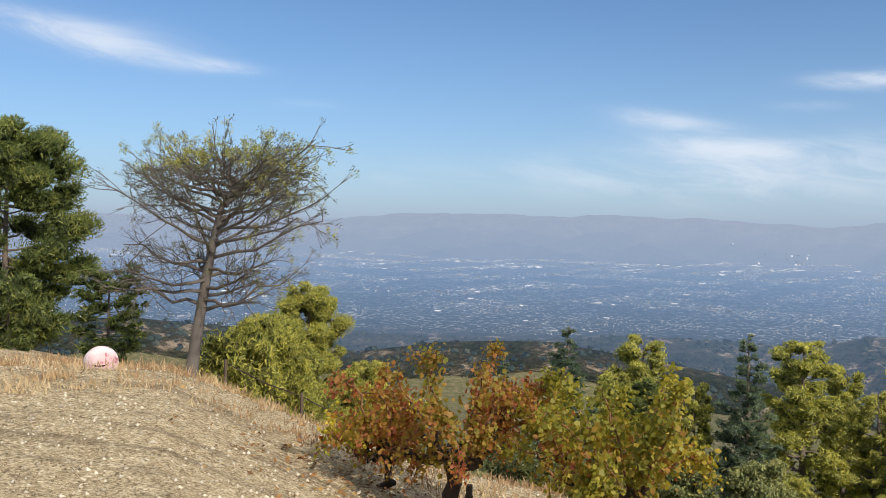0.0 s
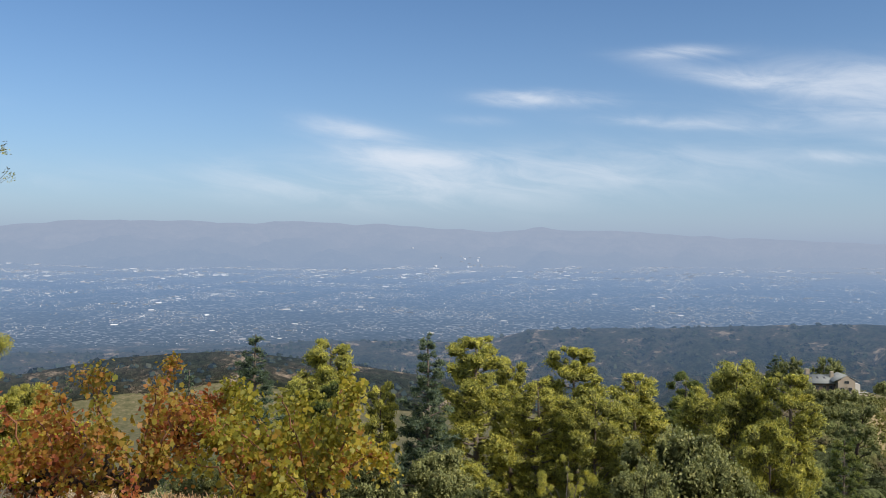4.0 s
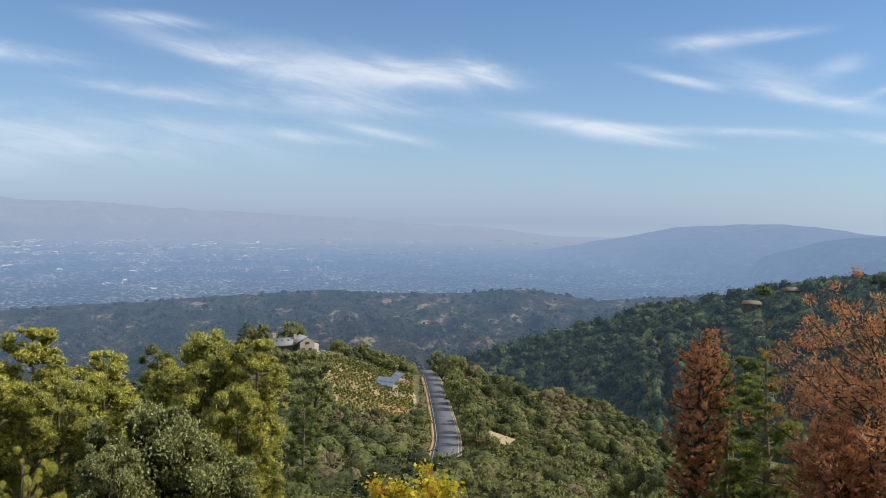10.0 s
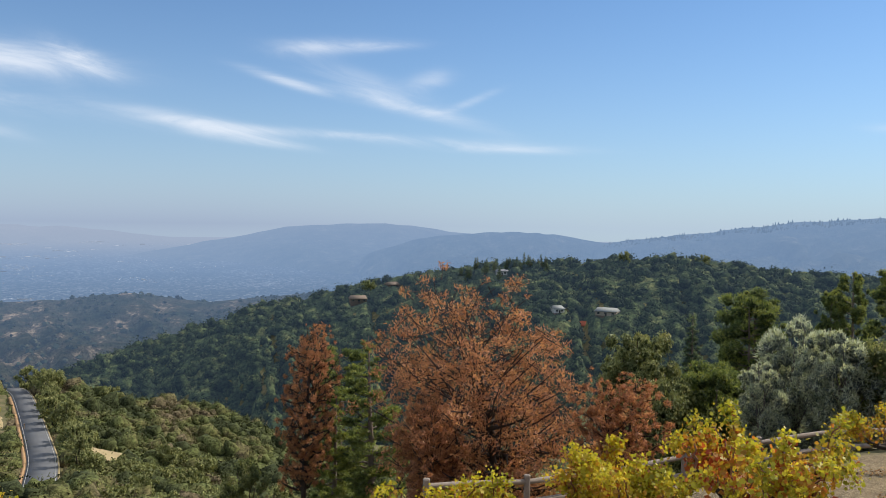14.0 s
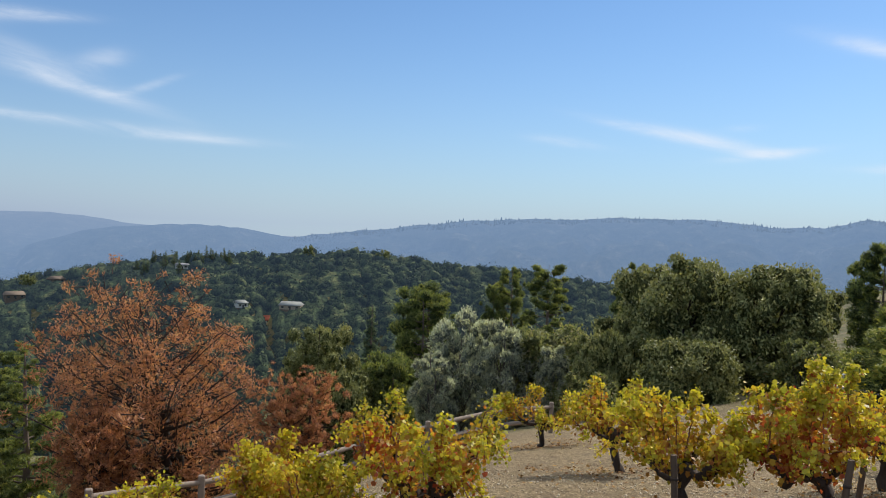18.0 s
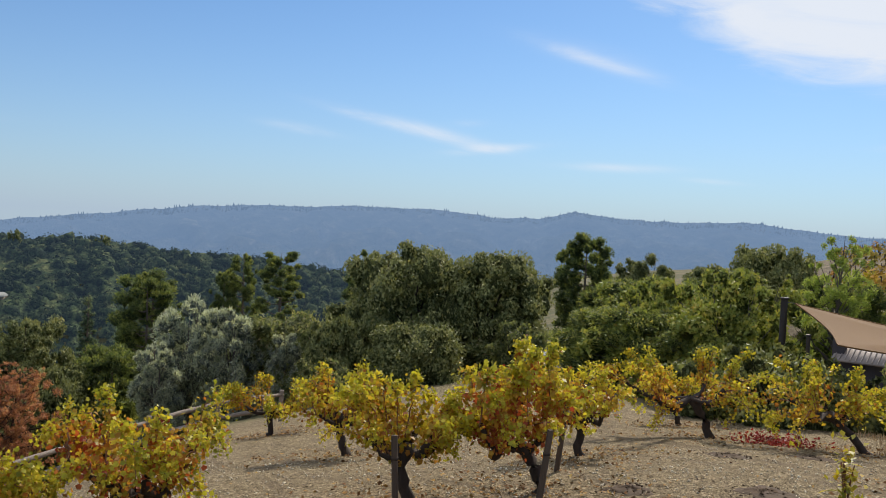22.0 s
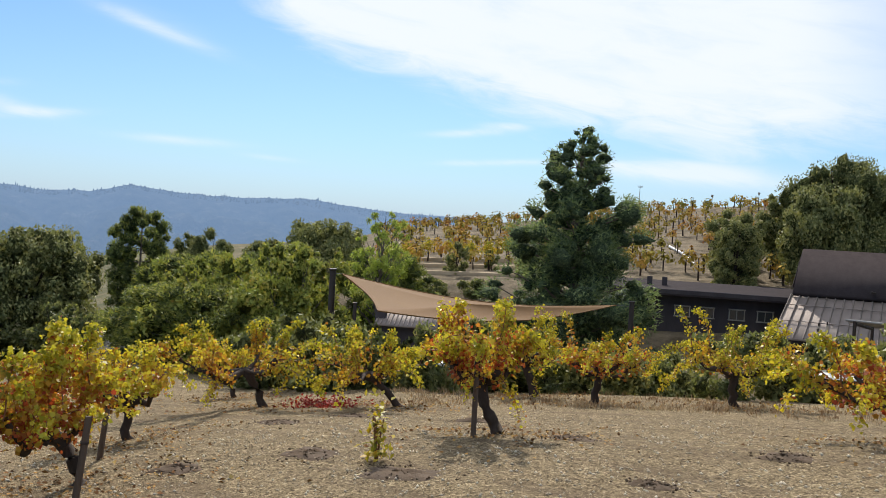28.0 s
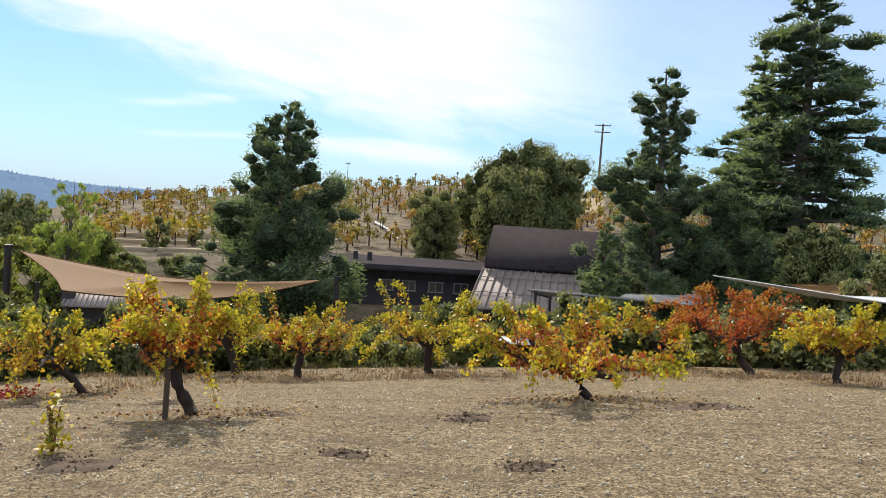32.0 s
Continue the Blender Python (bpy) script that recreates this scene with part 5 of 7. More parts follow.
def vine(az, d, top, width, hue, seed, lean=0.0, lean_way=0.0, trunk_h=0.45, droop=1.0, label="", leaves=1.0):
    """An old head-trained vine: a gnarled trunk, arms, long canes and lobed leaves."""
    rng = np.random.default_rng(seed)
    p = on_land(az, d, -0.06)
    h = max(top - p.z, 0.7)
    p -= Vector((math.cos(radians(az)), -math.sin(radians(az)), 0)) * lean
    ob = thing("grapevine", p, 0, label or {"yellow": "old gnarled grapevine with yellow-green autumn leaves", "mixed": "old gnarled grapevine with yellow, orange and red leaves", "red": "old grapevine with mostly red and orange leaves", "russet": "old grapevine with russet and dark red leaves", "bronze": "old grapevine with bronze and yellow-green leaves"}[hue], "grapevine", "old vines on the knoll")
    side = np.array([math.cos(radians(az)), -math.sin(radians(az)), 0.0])
    head = side * lean + np.array([0, 0, trunk_h * h])
    wood = Heap()
    s = np.linspace(0, 1, 8)[:, None]
    spine = s * head + np.sin(s * 3.1) * rng.normal(0, 0.05, 3) + rng.normal(0, 0.018, (8, 3))
    spine[0] = (0, 0, 0)
    wood.add(*tube(spine, np.array([1.5, 1.05, 0.9, 0.95, 0.85, 0.95, 1.15, 0.9]) * 0.066 * (h / 1.4), 9))
    lv, red, tips, canes = [], [], [], Heap()
    arms = 6
    for i in range(arms):
        a = i * 6.283 / arms + rng.uniform(-0.4, 0.4)
        out = np.array([math.cos(a), math.sin(a), 0])
        q = np.linspace(0, 1, 7)[:, None]
        length = width * 0.31 * rng.uniform(0.6, 1.2)
        arm = head + out * length * q + np.array([0, 0, 1.0]) * (rng.uniform(0.04, 0.2) * h * q**1.6 - 0.07 * h * np.sin(q * 3.1)) + rng.normal(0, 0.03, (7, 3))
        arm[0] = head
        limb = Heap()
        limb.add(*tube(arm, np.linspace(0.052, 0.026, 7) * (h / 1.4) * (1 + 0.22 * rng.normal(size=7)), 7))
        limb.done("arm", DARK_BARK, ob, True)
        for c in range(5):
            start = arm[rng.integers(2, 7)] if c else arm[6]
            b = a + rng.normal(0, 0.6)
            o2 = np.array([math.cos(b), math.sin(b), 0])
            w = np.linspace(0, 1, 12)
            sort = rng.random()
            if sort < 0.3:       # upright, bending over at its tip
                long, climb, fall = width * rng.uniform(0.06, 0.2), (h - start[2]) * rng.uniform(0.7, 1.1), 0.15
            elif sort < 0.88:    # arching outwards
                long, climb, fall = width * rng.uniform(0.18, 0.36), (h - start[2]) * rng.uniform(0.3, 0.75), rng.uniform(0.3, 0.75)
            else:                # a long tail towards the ground
                long, climb, fall = width * rng.uniform(0.24, 0.4), (h - start[2]) * rng.uniform(0.2, 0.5), rng.uniform(0.8, 1.4)
            rise_ = climb * np.sin(w * 1.57) - fall * droop * 0.55 * h * np.clip(w - 0.4, 0, 1) ** 1.4
            cane = start + o2 * (long * w)[:, None] + np.array([0, 0, 1.0]) * rise_[:, None] + np.cumsum(rng.normal(0, 0.02, (12, 3)), 0)
            cane[:, 2] = np.clip(cane[:, 2], 0.1, h + 0.03)
            canes.add(*tube(cane, np.linspace(0.010, 0.0035, 12), 4))
            reach = float(np.linalg.norm(np.diff(cane, axis=0), axis=1).sum())
            k = int(200 * leaves * reach * rng.uniform(0.4, 1.35) * (1.4 if d < 8.6 else 1.15 if d < 11 else 0.85))
            u = rng.random(k) ** 0.75 * 1.02
            at = np.stack([np.interp(u, w, cane[:, j]) for j in range(3)], -1) + rng.normal(0, 0.055, (k, 3)) * (1.25 - 0.6 * u[:, None])
            way = unit(rng.normal(0, 1, (k, 3)) + o2 * 0.5 + np.array([0, 0, -0.55]))
            nrm = unit(rng.normal(0, 0.7, (k, 3)) + np.array([0, 0, 0.5]) + o2 * 0.35)
            crossw = unit(np.cross(way, nrm))
            nrm = np.cross(crossw, way)
            size = rng.uniform(0.028, 0.062, k) * (0.86 if d < 8.6 else 1.0 if d < 11 else 1.12) * (1.12 - 0.4 * u)
            flat = LOBES[None, :, 0, None] * crossw[:, None] + LOBES[None, :, 1, None] * way[:, None]
            curl = (np.abs(LOBES[:, 0]) ** 1.3 * 0.35 - LOBES[:, 1] ** 2 * 0.22)[None, :, None] * nrm[:, None]
            blades = at[:, None] + (flat + curl) * size[:, None, None]
            turned = rng.random(k) < np.clip(0.75 - 1.2 * u, 0.05, 1) * (0.95 if hue != "yellow" else 0.8)
            fresh = ~turned & (u + rng.normal(0, 0.12, k) > 0.66)
            lv.append(blades[~turned & ~fresh].reshape(-1, 3)), red.append(blades[turned].reshape(-1, 3)), tips.append(blades[fresh].reshape(-1, 3))
    wood.done("trunk", DARK_BARK, ob, True)
    tagged(canes.done("cane_growth", CANE, ob), kind="stuff")
    v, w = np.concatenate(lv), np.concatenate(red)
    mesh_object("foliage", v, np.arange(len(v)).reshape(-1, 8), VINE_LEAVES[hue], ob)
    tagged(mesh_object("inner_foliage", w, np.arange(len(w)).reshape(-1, 8), VINE_LEAVES[{"russet": "russet", "bronze": "russet", "yellow": "ochre"}.get(hue, "red")], ob), "reddened older leaves near the arms")
    w = np.concatenate(tips)
    tagged(mesh_object("young_foliage", w, np.arange(len(w)).reshape(-1, 8), VINE_LEAVES["tip" if hue in ("yellow", "mixed") else hue], ob), "fresher leaves towards the tips of the canes")
    return ob


CANE = plain("cane_bark", (0.22, 0.10, 0.05), 0.7, spread=0.3, scale=8)
STAKE_WOOD = plain("stake_wood", (0.10, 0.07, 0.05), 0.9, spread=0.35, scale=4, bump=0.8, fine=40, stretch=(1, 1, 0.15))
WEATHERED = plain("weathered_wood", (0.24, 0.19, 0.15), 0.9, spread=0.35, scale=3, bump=0.8, fine=50, stretch=(0.2, 1, 1))

vine(1.5, 7.5, 0.69, 1.75, "russet", 1, lean=0.1)
vine(11.3, 6.9, 0.63, 1.63, "bronze", 2, leaves=1.3)
vine(-3.6, 8.2, 0.04, 0.96, "mixed", 3, leaves=0.5)
vine(54.4, 7.6, -0.59, 1.04, "yellow", 4)
vine(82.6, 8.0, -0.75, 1.27, "yellow", 5, leaves=0.7)
vine(92.1, 8.0, -0.40, 0.88, "yellow", 6)
vine(101.9, 7.6, 0.18, 1.54, "mixed", 7, lean=-0.05, leaves=1.2)
vine(93.2, 7.8, -0.42, 1.25, "yellow", 8, droop=1.3)
vine(84.5, 8.5, -0.82, 0.48, "yellow", 9, leaves=0.5)
vine(193.8, 16.0, 0.63, 1.82, "yellow", 25)
vine(109.2, 19.5, -1.89, 2.07, "yellow", 10, lean=-0.04)
vine(114.1, 12.9, -0.50, 1.36, "yellow", 11, lean=-0.11)
vine(118.3, 8.9, 0.15, 1.60, "yellow", 12, lean=-0.06, droop=0.7, leaves=1.1)
vine(125.1, 9.1, 0.45, 1.81, "mixed", 13, lean=-0.39, droop=0.7, leaves=1.25, trunk_h=0.4)
vine(129.5, 12.2, -0.12, 1.47, "yellow", 14, lean=-0.08, droop=1.2)
vine(136.6, 15.5, -0.23, 3.13, "yellow", 15, lean=-0.38, droop=1.2)
vine(135.5, 18.9, -1.14, 1.41, "yellow", 28, lean=-0.20, leaves=0.8)
vine(144.7, 15.1, -0.26, 2.42, "yellow", 16, lean=-0.62)
vine(152.0, 10.6, 0.75, 1.57, "mixed", 17, lean=-0.28, trunk_h=0.47)
vine(155.0, 19.6, -0.09, 1.96, "yellow", 19, lean=-0.31)
vine(160.0, 17.5, -0.13, 2.28, "mixed", 20, lean=0.11, leaves=0.9)
vine(168.3, 18.3, 0.13, 3.06, "yellow", 21, lean=-0.04, droop=1.2)
vine(177.3, 11.5, 0.71, 2.86, "mixed", 22, lean=-0.33, droop=1.4, leaves=1.3, trunk_h=0.38)
vine(183.0, 19.9, 0.08, 1.69, "mixed", 23, lean=-0.25)
vine(187.7, 18.4, 0.67, 2.73, "red", 24, lean=-0.51)


def stake(az, d, top, lean=0.0, r=0.03):
    foot = on_land(az, d, -0.15)
    h = top - foot.z
    ob = thing("vine_stake", foot, toward(az), "weathered wooden stake standing beside an old vine", "stake", "vine stakes")
    pole("shaft", (0, 0, 0), (lean, 0, h), r * 1.1, r, STAKE_WOOD, ob, 8)
    block("tie", (r * 2.4, r * 2.4, 0.03), (lean * 0.75, 0, h * 0.75), DARK_BARK, ob, bevel=0.008, label="dark tie round the stake")
    return ob


stake(2.3, 8.0, -0.66, 0.00)
stake(102.2, 7.7, -0.52, 0.00)
stake(117.9, 8.4, -0.37, -0.05)
stake(127.0, 8.4, -0.23, 0.10)
stake(128.2, 10.4, -0.34, 0.10)
stake(151.7, 10.2, 0.22, 0.00)

# ---------------------------------------------------------------- the split rail fence
FENCE = [(80.5, 15.9), (87.2, 17.0), (92.4, 18.2), (97.3, 19.8), (101.8, 21.6), (106, 23.6), (110, 25.6)]
fence = tagged(new("rail_fence"), "weathered two-rail wooden fence along the knoll's edge", "fence")
feet = [on_land(a, d, -0.2) for a, d in FENCE]
for i, p in enumerate(feet):
    block("post", (0.13, 0.13, 1.15), (p.x, p.y, p.z + 0.55), WEATHERED, fence, turn=-FENCE[i][0], bevel=0.02)
for p, q in zip(feet, feet[1:]):
    for z in (0.98, 0.58):
        a, b = np.array((p.x, p.y, p.z + z)), np.array((q.x, q.y, q.z + z))
        e = (b - a) * 0.03
        h = Heap()
        h.add(*tube(np.stack([a - e, a * 0.6 + b * 0.4 + (0, 0, 0.015), b + e]), [0.05, 0.062, 0.05], 6))
        h.done("rail", WEATHERED, fence)

# ---------------------------------------------------------------- a wire strung along the knoll's rim
wire_fence = tagged(new("wire_fence"), "thin dark wire strung between short posts on the knoll's rim", "fence")
ends = [on_land(-13.9, 17.0), on_land(-9.0, 17.0), on_land(-4.2, 17.0)]
for p in ends:
    pole("post", (p.x, p.y, p.z - 0.2), (p.x, p.y, p.z + 0.62), 0.035, 0.03, STAKE_WOOD, wire_fence, 7)
for p, q in zip(ends, ends[1:]):
    mid = (p + q) / 2 + Vector((0, 0, 0.5))
    h = Heap()
    h.add(*tube([(p.x, p.y, p.z + 0.56), tuple(mid), (q.x, q.y, q.z + 0.56)], [0.012, 0.012, 0.012], 5))
    h.done("wire", DARK_BARK, wire_fence)

# ---------------------------------------------------------------- the painted boulder
def make_ball_paint():
    m, n, b = surface("pink_speckled_paint", 0.75, 0.3)
    p = n.add("ShaderNodeTexCoord").outputs["Object"]
    spots = n.smooth(n.noise(p, 9.0, 3.0, 0.7), 0.58, 0.68)
    rosy = n.smooth(n.noise(p, 2.5, 2.0), 0.35, 0.7)
    n.put(b.inputs["Base Color"], n.mix(spots, n.mix(rosy, (0.72, 0.62, 0.6), (0.6, 0.36, 0.36)), (0.36, 0.12, 0.12)))
    bumped(n, b, n.noise(p, 14.0, 4.0), 0.5, 0.02)
    return m


ball = thing("painted_boulder", on_land(-21.04, 10.6, 0.07), toward(-21.04), "round boulder painted white and pink with red speckles", "boulder")
bm = bmesh.new()
bmesh.ops.create_icosphere(bm, subdivisions=4, radius=0.19)
for v in bm.verts:
    v.co *= 1 + 0.03 * noise.noise(v.co * 6)
    v.co.z *= 0.97
part("stone", bm, make_ball_paint(), ball, smooth=True)
h = Heap()
a = np.linspace(-0.55, 0.35, 9)
arc = np.stack([0.193 * np.sin(a) * 0.95, -0.193 * np.cos(a) * 0.97, 0.015 - 0.03 * np.cos(a * 2.6 + 0.2)], -1)
h.add(*tube(arc, [0.004, 0.008, 0.01, 0.01, 0.01, 0.01, 0.01, 0.008, 0.004], 5))
h.done("dark_stroke", DARK_BARK, ball, True)

# ---------------------------------------------------------------- the half-bare pine by the boulder
def bare_pine():
    ob = thing("half_bare_pine", on_land(-16.25, 22, -0.2), 0, "tall leaning pine, half bare, with sparse tufts of needles", "tree")
    rng = np.random.default_rng(77)
    a = radians(-16.25)
    side, deep = np.array([math.cos(a), -math.sin(a), 0.0]), np.array([math.sin(a), math.cos(a), 0.0])
    up = np.array([0, 0, 1.0])
    k = 22 / 1503.0
    # the leaning trunk, in metres across and up
    line = [side * x * k + up * y * k + deep * z for x, y, z in ((0, -6, 0), (7, 55, 0.02), (16, 118, 0.1), (25, 180, 0.1), (36, 245, 0.0), (48, 300, 0.1), (64, 332, 0.2), (76, 352, 0.2))]
    girth = [0.2, 0.145, 0.13, 0.12, 0.1, 0.075, 0.045, 0.02]
    wood, ends, ways = Heap(), [], []
    wood.add(*tube(line, girth, 9))
    line = np.array(line)
    q = np.linspace(0, 1, len(line))
    for i in range(58):
        h = 0.30 + 0.68 * (i / 58) ** 0.8
        foot = np.array([np.interp(h, q, line[:, j]) for j in range(3)])
        turn = i * 2.4 + rng.normal(0, 0.4)
        o = side * math.cos(turn) + deep * math.sin(turn)
        right = math.cos(turn) > 0
        reach = (3.0 if right else 2.7) * (1.0 - 0.45 * abs(h - 0.5)) * rng.uniform(0.65, 1.1)
        if right:
            reach *= float(np.interp(h, [0.3, 0.45, 0.62, 0.75, 0.86, 1.0], [1.0, 1.15, 1.15, 0.85, 0.6, 0.5]))
        elif h > 0.86:
            reach *= 0.75
        rise = (0.0 if h < 0.5 else 0.3 if right else 0.2) + rng.normal(0, 0.1)
        w = np.linspace(0, 1, 6)
        limb = foot + o * (w * reach)[:, None] + up * (reach * (rise * w + 0.14 * w**2))[:, None]
        limb[1:] += rng.normal(0, 0.06, (5, 3))
        wood.add(*tube(limb, np.linspace(0.05, 0.012, 6) * (1.25 - 0.5 * h), 5))
        for t in range(13):
            u = rng.uniform(0.3, 1.0)
            at = np.array([np.interp(u, w, limb[:, j]) for j in range(3)])
            way = unit(o * 0.8 + rng.normal(0, 0.55, 3) + up * 0.35)
            end = at + way * rng.uniform(0.35, 0.95)
            wood.add(*tube(np.stack([at, at * 0.45 + end * 0.55 + rng.normal(0, 0.03, 3), end]), [0.013, 0.01, 0.005], 3))
            for _ in range(3):
                tip = end + unit(way + rng.normal(0, 0.7, 3)) * rng.uniform(0.12, 0.35)
                wood.add(*tube(np.stack([at * 0.3 + end * 0.7, tip]), [0.007, 0.004], 3))
                ends.append(tip), ways.append(way)
    wood.done("trunk", GREY_BARK, ob, True)
    ends, ways = np.array(ends), np.array(ways)
    v, f = foliage(5, ends, ways, 12, 0.045, 0.085, 0.016, 1.0, 1.0, 0.8, 0.3)
    mesh_object("crown", v, f, CROWNS["tuft"], ob)
    green = (ends[:, 2] > np.percentile(ends[:, 2], 72)) | ((ends @ side > 1.2) & (rng.random(len(ends)) < 0.3))
    v, f = foliage(6, ends[green], ways[green], 30, 0.06, 0.085, 0.018, 1.0, 1.0, 0.8, 0.62)
    mesh_object("green_foliage", v, f, CROWNS["pine"], ob)
    return ob


bare_pine()

# ---------------------------------------------------------------- shade sails over the winery yard
SAIL = plain("tan_sail_cloth", (0.165, 0.082, 0.024), 0.85, spread=0.08, scale=1.2, bump=0.15, fine=200)
GREY_SLAT = plain("weathered_slat", (0.24, 0.235, 0.23), 0.8, spread=0.3, scale=3.0, bump=0.3, fine=60)
GREY_SAIL = plain("grey_sail_cloth", (0.45, 0.45, 0.46), 0.85, spread=0.1, scale=1.2, bump=0.15, fine=200)
STEEL = plain("dark_steel", (0.05, 0.04, 0.035), 0.6, 0.3, spread=0.25, scale=3)
CABLE = plain("cable", (0.12, 0.12, 0.12), 0.5, 0.6, spread=0.1)


def sail(corners, cloth, label, pull=0.12, sag=0.25, hooks=(), hang=(0, 0, 0, 0)):
    """A tensioned sail: edges drawn in between its corners, and a sagging middle."""
    c = [np.array(p, float) for p in corners]
    mid = sum(c) / len(c)
    ob = tagged(new("shade_sail"), label, "shade sail", "shade sails")
    n, h = 14, Heap()
    rows = []
    edge = []
    for p, q, low_ in zip(c, c[1:] + c[:1], hang):
        for s in np.linspace(0, 1, n, endpoint=False):
            e = p * (1 - s) + q * s
            edge.append(e + (mid - e) * pull * 4 * s * (1 - s) - np.array([0, 0, low_ * 4 * s * (1 - s)]))
    edge = np.array(edge)
    for r in np.linspace(0, 1, 9):
        ring = mid + (edge - mid) * r
        ring[:, 2] -= sag * (1 - r**2)
        rows.append(ring)
    m = len(edge)
    v = np.concatenate(rows)
    f = [[k * m + j, k * m + (j + 1) % m, (k + 1) * m + (j + 1) % m, (k + 1) * m + j] for k in range(8) for j in range(m)]
    low = v - np.array([0, 0, 0.012])
    cloth_part = Heap()
    cloth_part.add(v, f), cloth_part.add(low, [q[::-1] for q in f])
    cloth_part.done("cloth", cloth, ob, True)
    hem = Heap()
    hem.add(*tube(np.concatenate([edge, edge[:1]]), np.full(m + 1, 0.02), 5))
    hem.done("hem", cloth, ob)
    for p, q in hooks:
        pole("tension_cable", p, q, 0.012, 0.012, CABLE, ob, 6)
    return ob


def sail_post(az, d, top, r=0.085):
    foot = on_land(az, d, -0.2)
    ob = thing("sail_post", foot, toward(az), "tall dark steel post holding a shade sail", "post", "sail posts")
    pole("shaft", (0, 0, 0), (0, 0, top - foot.z), r, r, STEEL, ob, 12)
    block("cap", (r * 2.5, r * 2.5, 0.05), (0, 0, top - foot.z), STEEL, ob)
    block("base_plate", (0.4, 0.4, 0.04), (0, 0, 0.22), STEEL, ob)
    return ob


A1, B1, D1 = bearing(142.07, 24.0, 0.12), bearing(161.70, 30.0, -0.81), bearing(145.10, 20.5, -0.50)
sail_post(142.04, 24, A1.z + 0.1)
sail_post(161.92, 30.1, B1.z + 0.15)
sail_post(143.63, 33, -1.58, 0.07)
A1c, B1c = A1.lerp(B1, 0.025), B1.lerp(A1, 0.05)
sail([A1c, B1c, D1], SAIL, "tan triangular shade sail stretched over the winery yard", 0.09, 0.2, [(A1, A1c), (B1, B1c)], (0.34, 0.42, 0.1))
A2, B2, C2, D2 = bearing(186.42, 30.0, 0.34), bearing(196.23, 24.0, 0.29), bearing(198.34, 26.0, 0.36), bearing(192.39, 31.0, -0.08)
sail([A2, D2, C2, B2], GREY_SAIL, "pale grey shade sail with a drawn-out corner", 0.12, 0.15)
sail([bearing(190.92, 33.0, 0.11), bearing(200.06, 33.0, 0.59), bearing(199.75, 26.0, 0.31), bearing(193.01, 29.0, -0.04)], SAIL, "broad tan shade sail above the tasting yard", 0.08, 0.2)
sail_post(195.5, 33, 0.35)

# ---------------------------------------------------------------- the winery
DARK_WALL = plain("dark_stained_boards", (0.07, 0.062, 0.066), 0.95, spread=0.3, scale=2, bump=0.5, fine=30, stretch=(1, 1, 0.1), spec=0.05)
DARK_ROOF = plain("dark_shingle_roof", (0.048, 0.04, 0.042), 0.95, spread=0.3, scale=3, bump=0.8, fine=14, spec=0.03)
METAL_ROOF = plain("brown_metal_roof", (0.28, 0.235, 0.21), 0.75, 0.0, spread=0.2, scale=1.5, bump=0.15, spec=0.15)
FRAME = plain("pale_window_frame", (0.3, 0.28, 0.25), 0.6, spread=0.1)


def make_glass():
    m, n, b = surface("window_glass", 0.08, 0.6)
    b.inputs["Base Color"].default_value = (0.05, 0.055, 0.06, 1)
    return m


GLASS = make_glass()


def window(parent, w, h, at, turn=0.0, deep=0.06):
    win = block("window", (w, deep, h), at, GLASS, parent, turn, bevel=0.004)
    rot = Matrix.Rotation(radians(turn), 4, "Z")
    for dx, dz, sx, sz in ((0, h / 2, w + 0.12, 0.07), (0, -h / 2, w + 0.12, 0.07), (-w / 2, 0, 0.06, h), (w / 2, 0, 0.06, h), (0, 0, 0.035, h)):
        o = rot @ Vector((dx, -deep * 0.55, dz))
        block("frame", (sx, 0.05, sz), (at[0] + o.x, at[1] + o.y, at[2] + o.z), FRAME, win, turn, bevel=0.006)
    return win


def gable_roof(name, w, l, rise, eave, z, material, parent, over=0.3, thick=0.14, hip=0.0, seams=0, cx=0.0, cy=0.0, along_x=True):
    """A pitched roof of two thick slopes, ridge along x (or y); hip draws the ridge in at its ends."""
    h = Heap()
    W2, L2 = w / 2 + over, l / 2 + over
    for s in (-1, 1):
        pts = np.array([(-W2, s * L2, 0), (W2, s * L2, 0), (W2 - hip, 0, rise), (-W2 + hip, 0, rise)], float)
        q = np.concatenate([pts, pts - (0, 0, thick)])
        if not along_x:
            q = q[:, [1, 0, 2]]
        h.add(q + (cx, cy, z), [[0, 1, 2, 3], [7, 6, 5, 4], [0, 4, 5, 1], [1, 5, 6, 2], [2, 6, 7, 3], [3, 7, 4, 0]])
    if hip:
        for s in (-1, 1):
            pts = np.array([(s * W2, -L2, 0), (s * W2, L2, 0), (s * (W2 - hip), 0, rise)], float)
            q = pts if along_x else pts[:, [1, 0, 2]]
            h.add(q + (cx, cy, z), [[0, 1, 2]])
    roof = h.done(name, material, parent)
    for i in range(seams):
        x = -W2 + (i + 0.5) * 2 * W2 / seams
        for s in (-1, 1):
            a, b = np.array((x, s * L2, 0.02)), np.array((x, 0, rise + 0.02))
            if not along_x:
                a, b = a[[1, 0, 2]], b[[1, 0, 2]]
            pole("seam", a + (cx, cy, z), b + (cx, cy, z), 0.02, 0.02, material, roof, 4)
    return roof


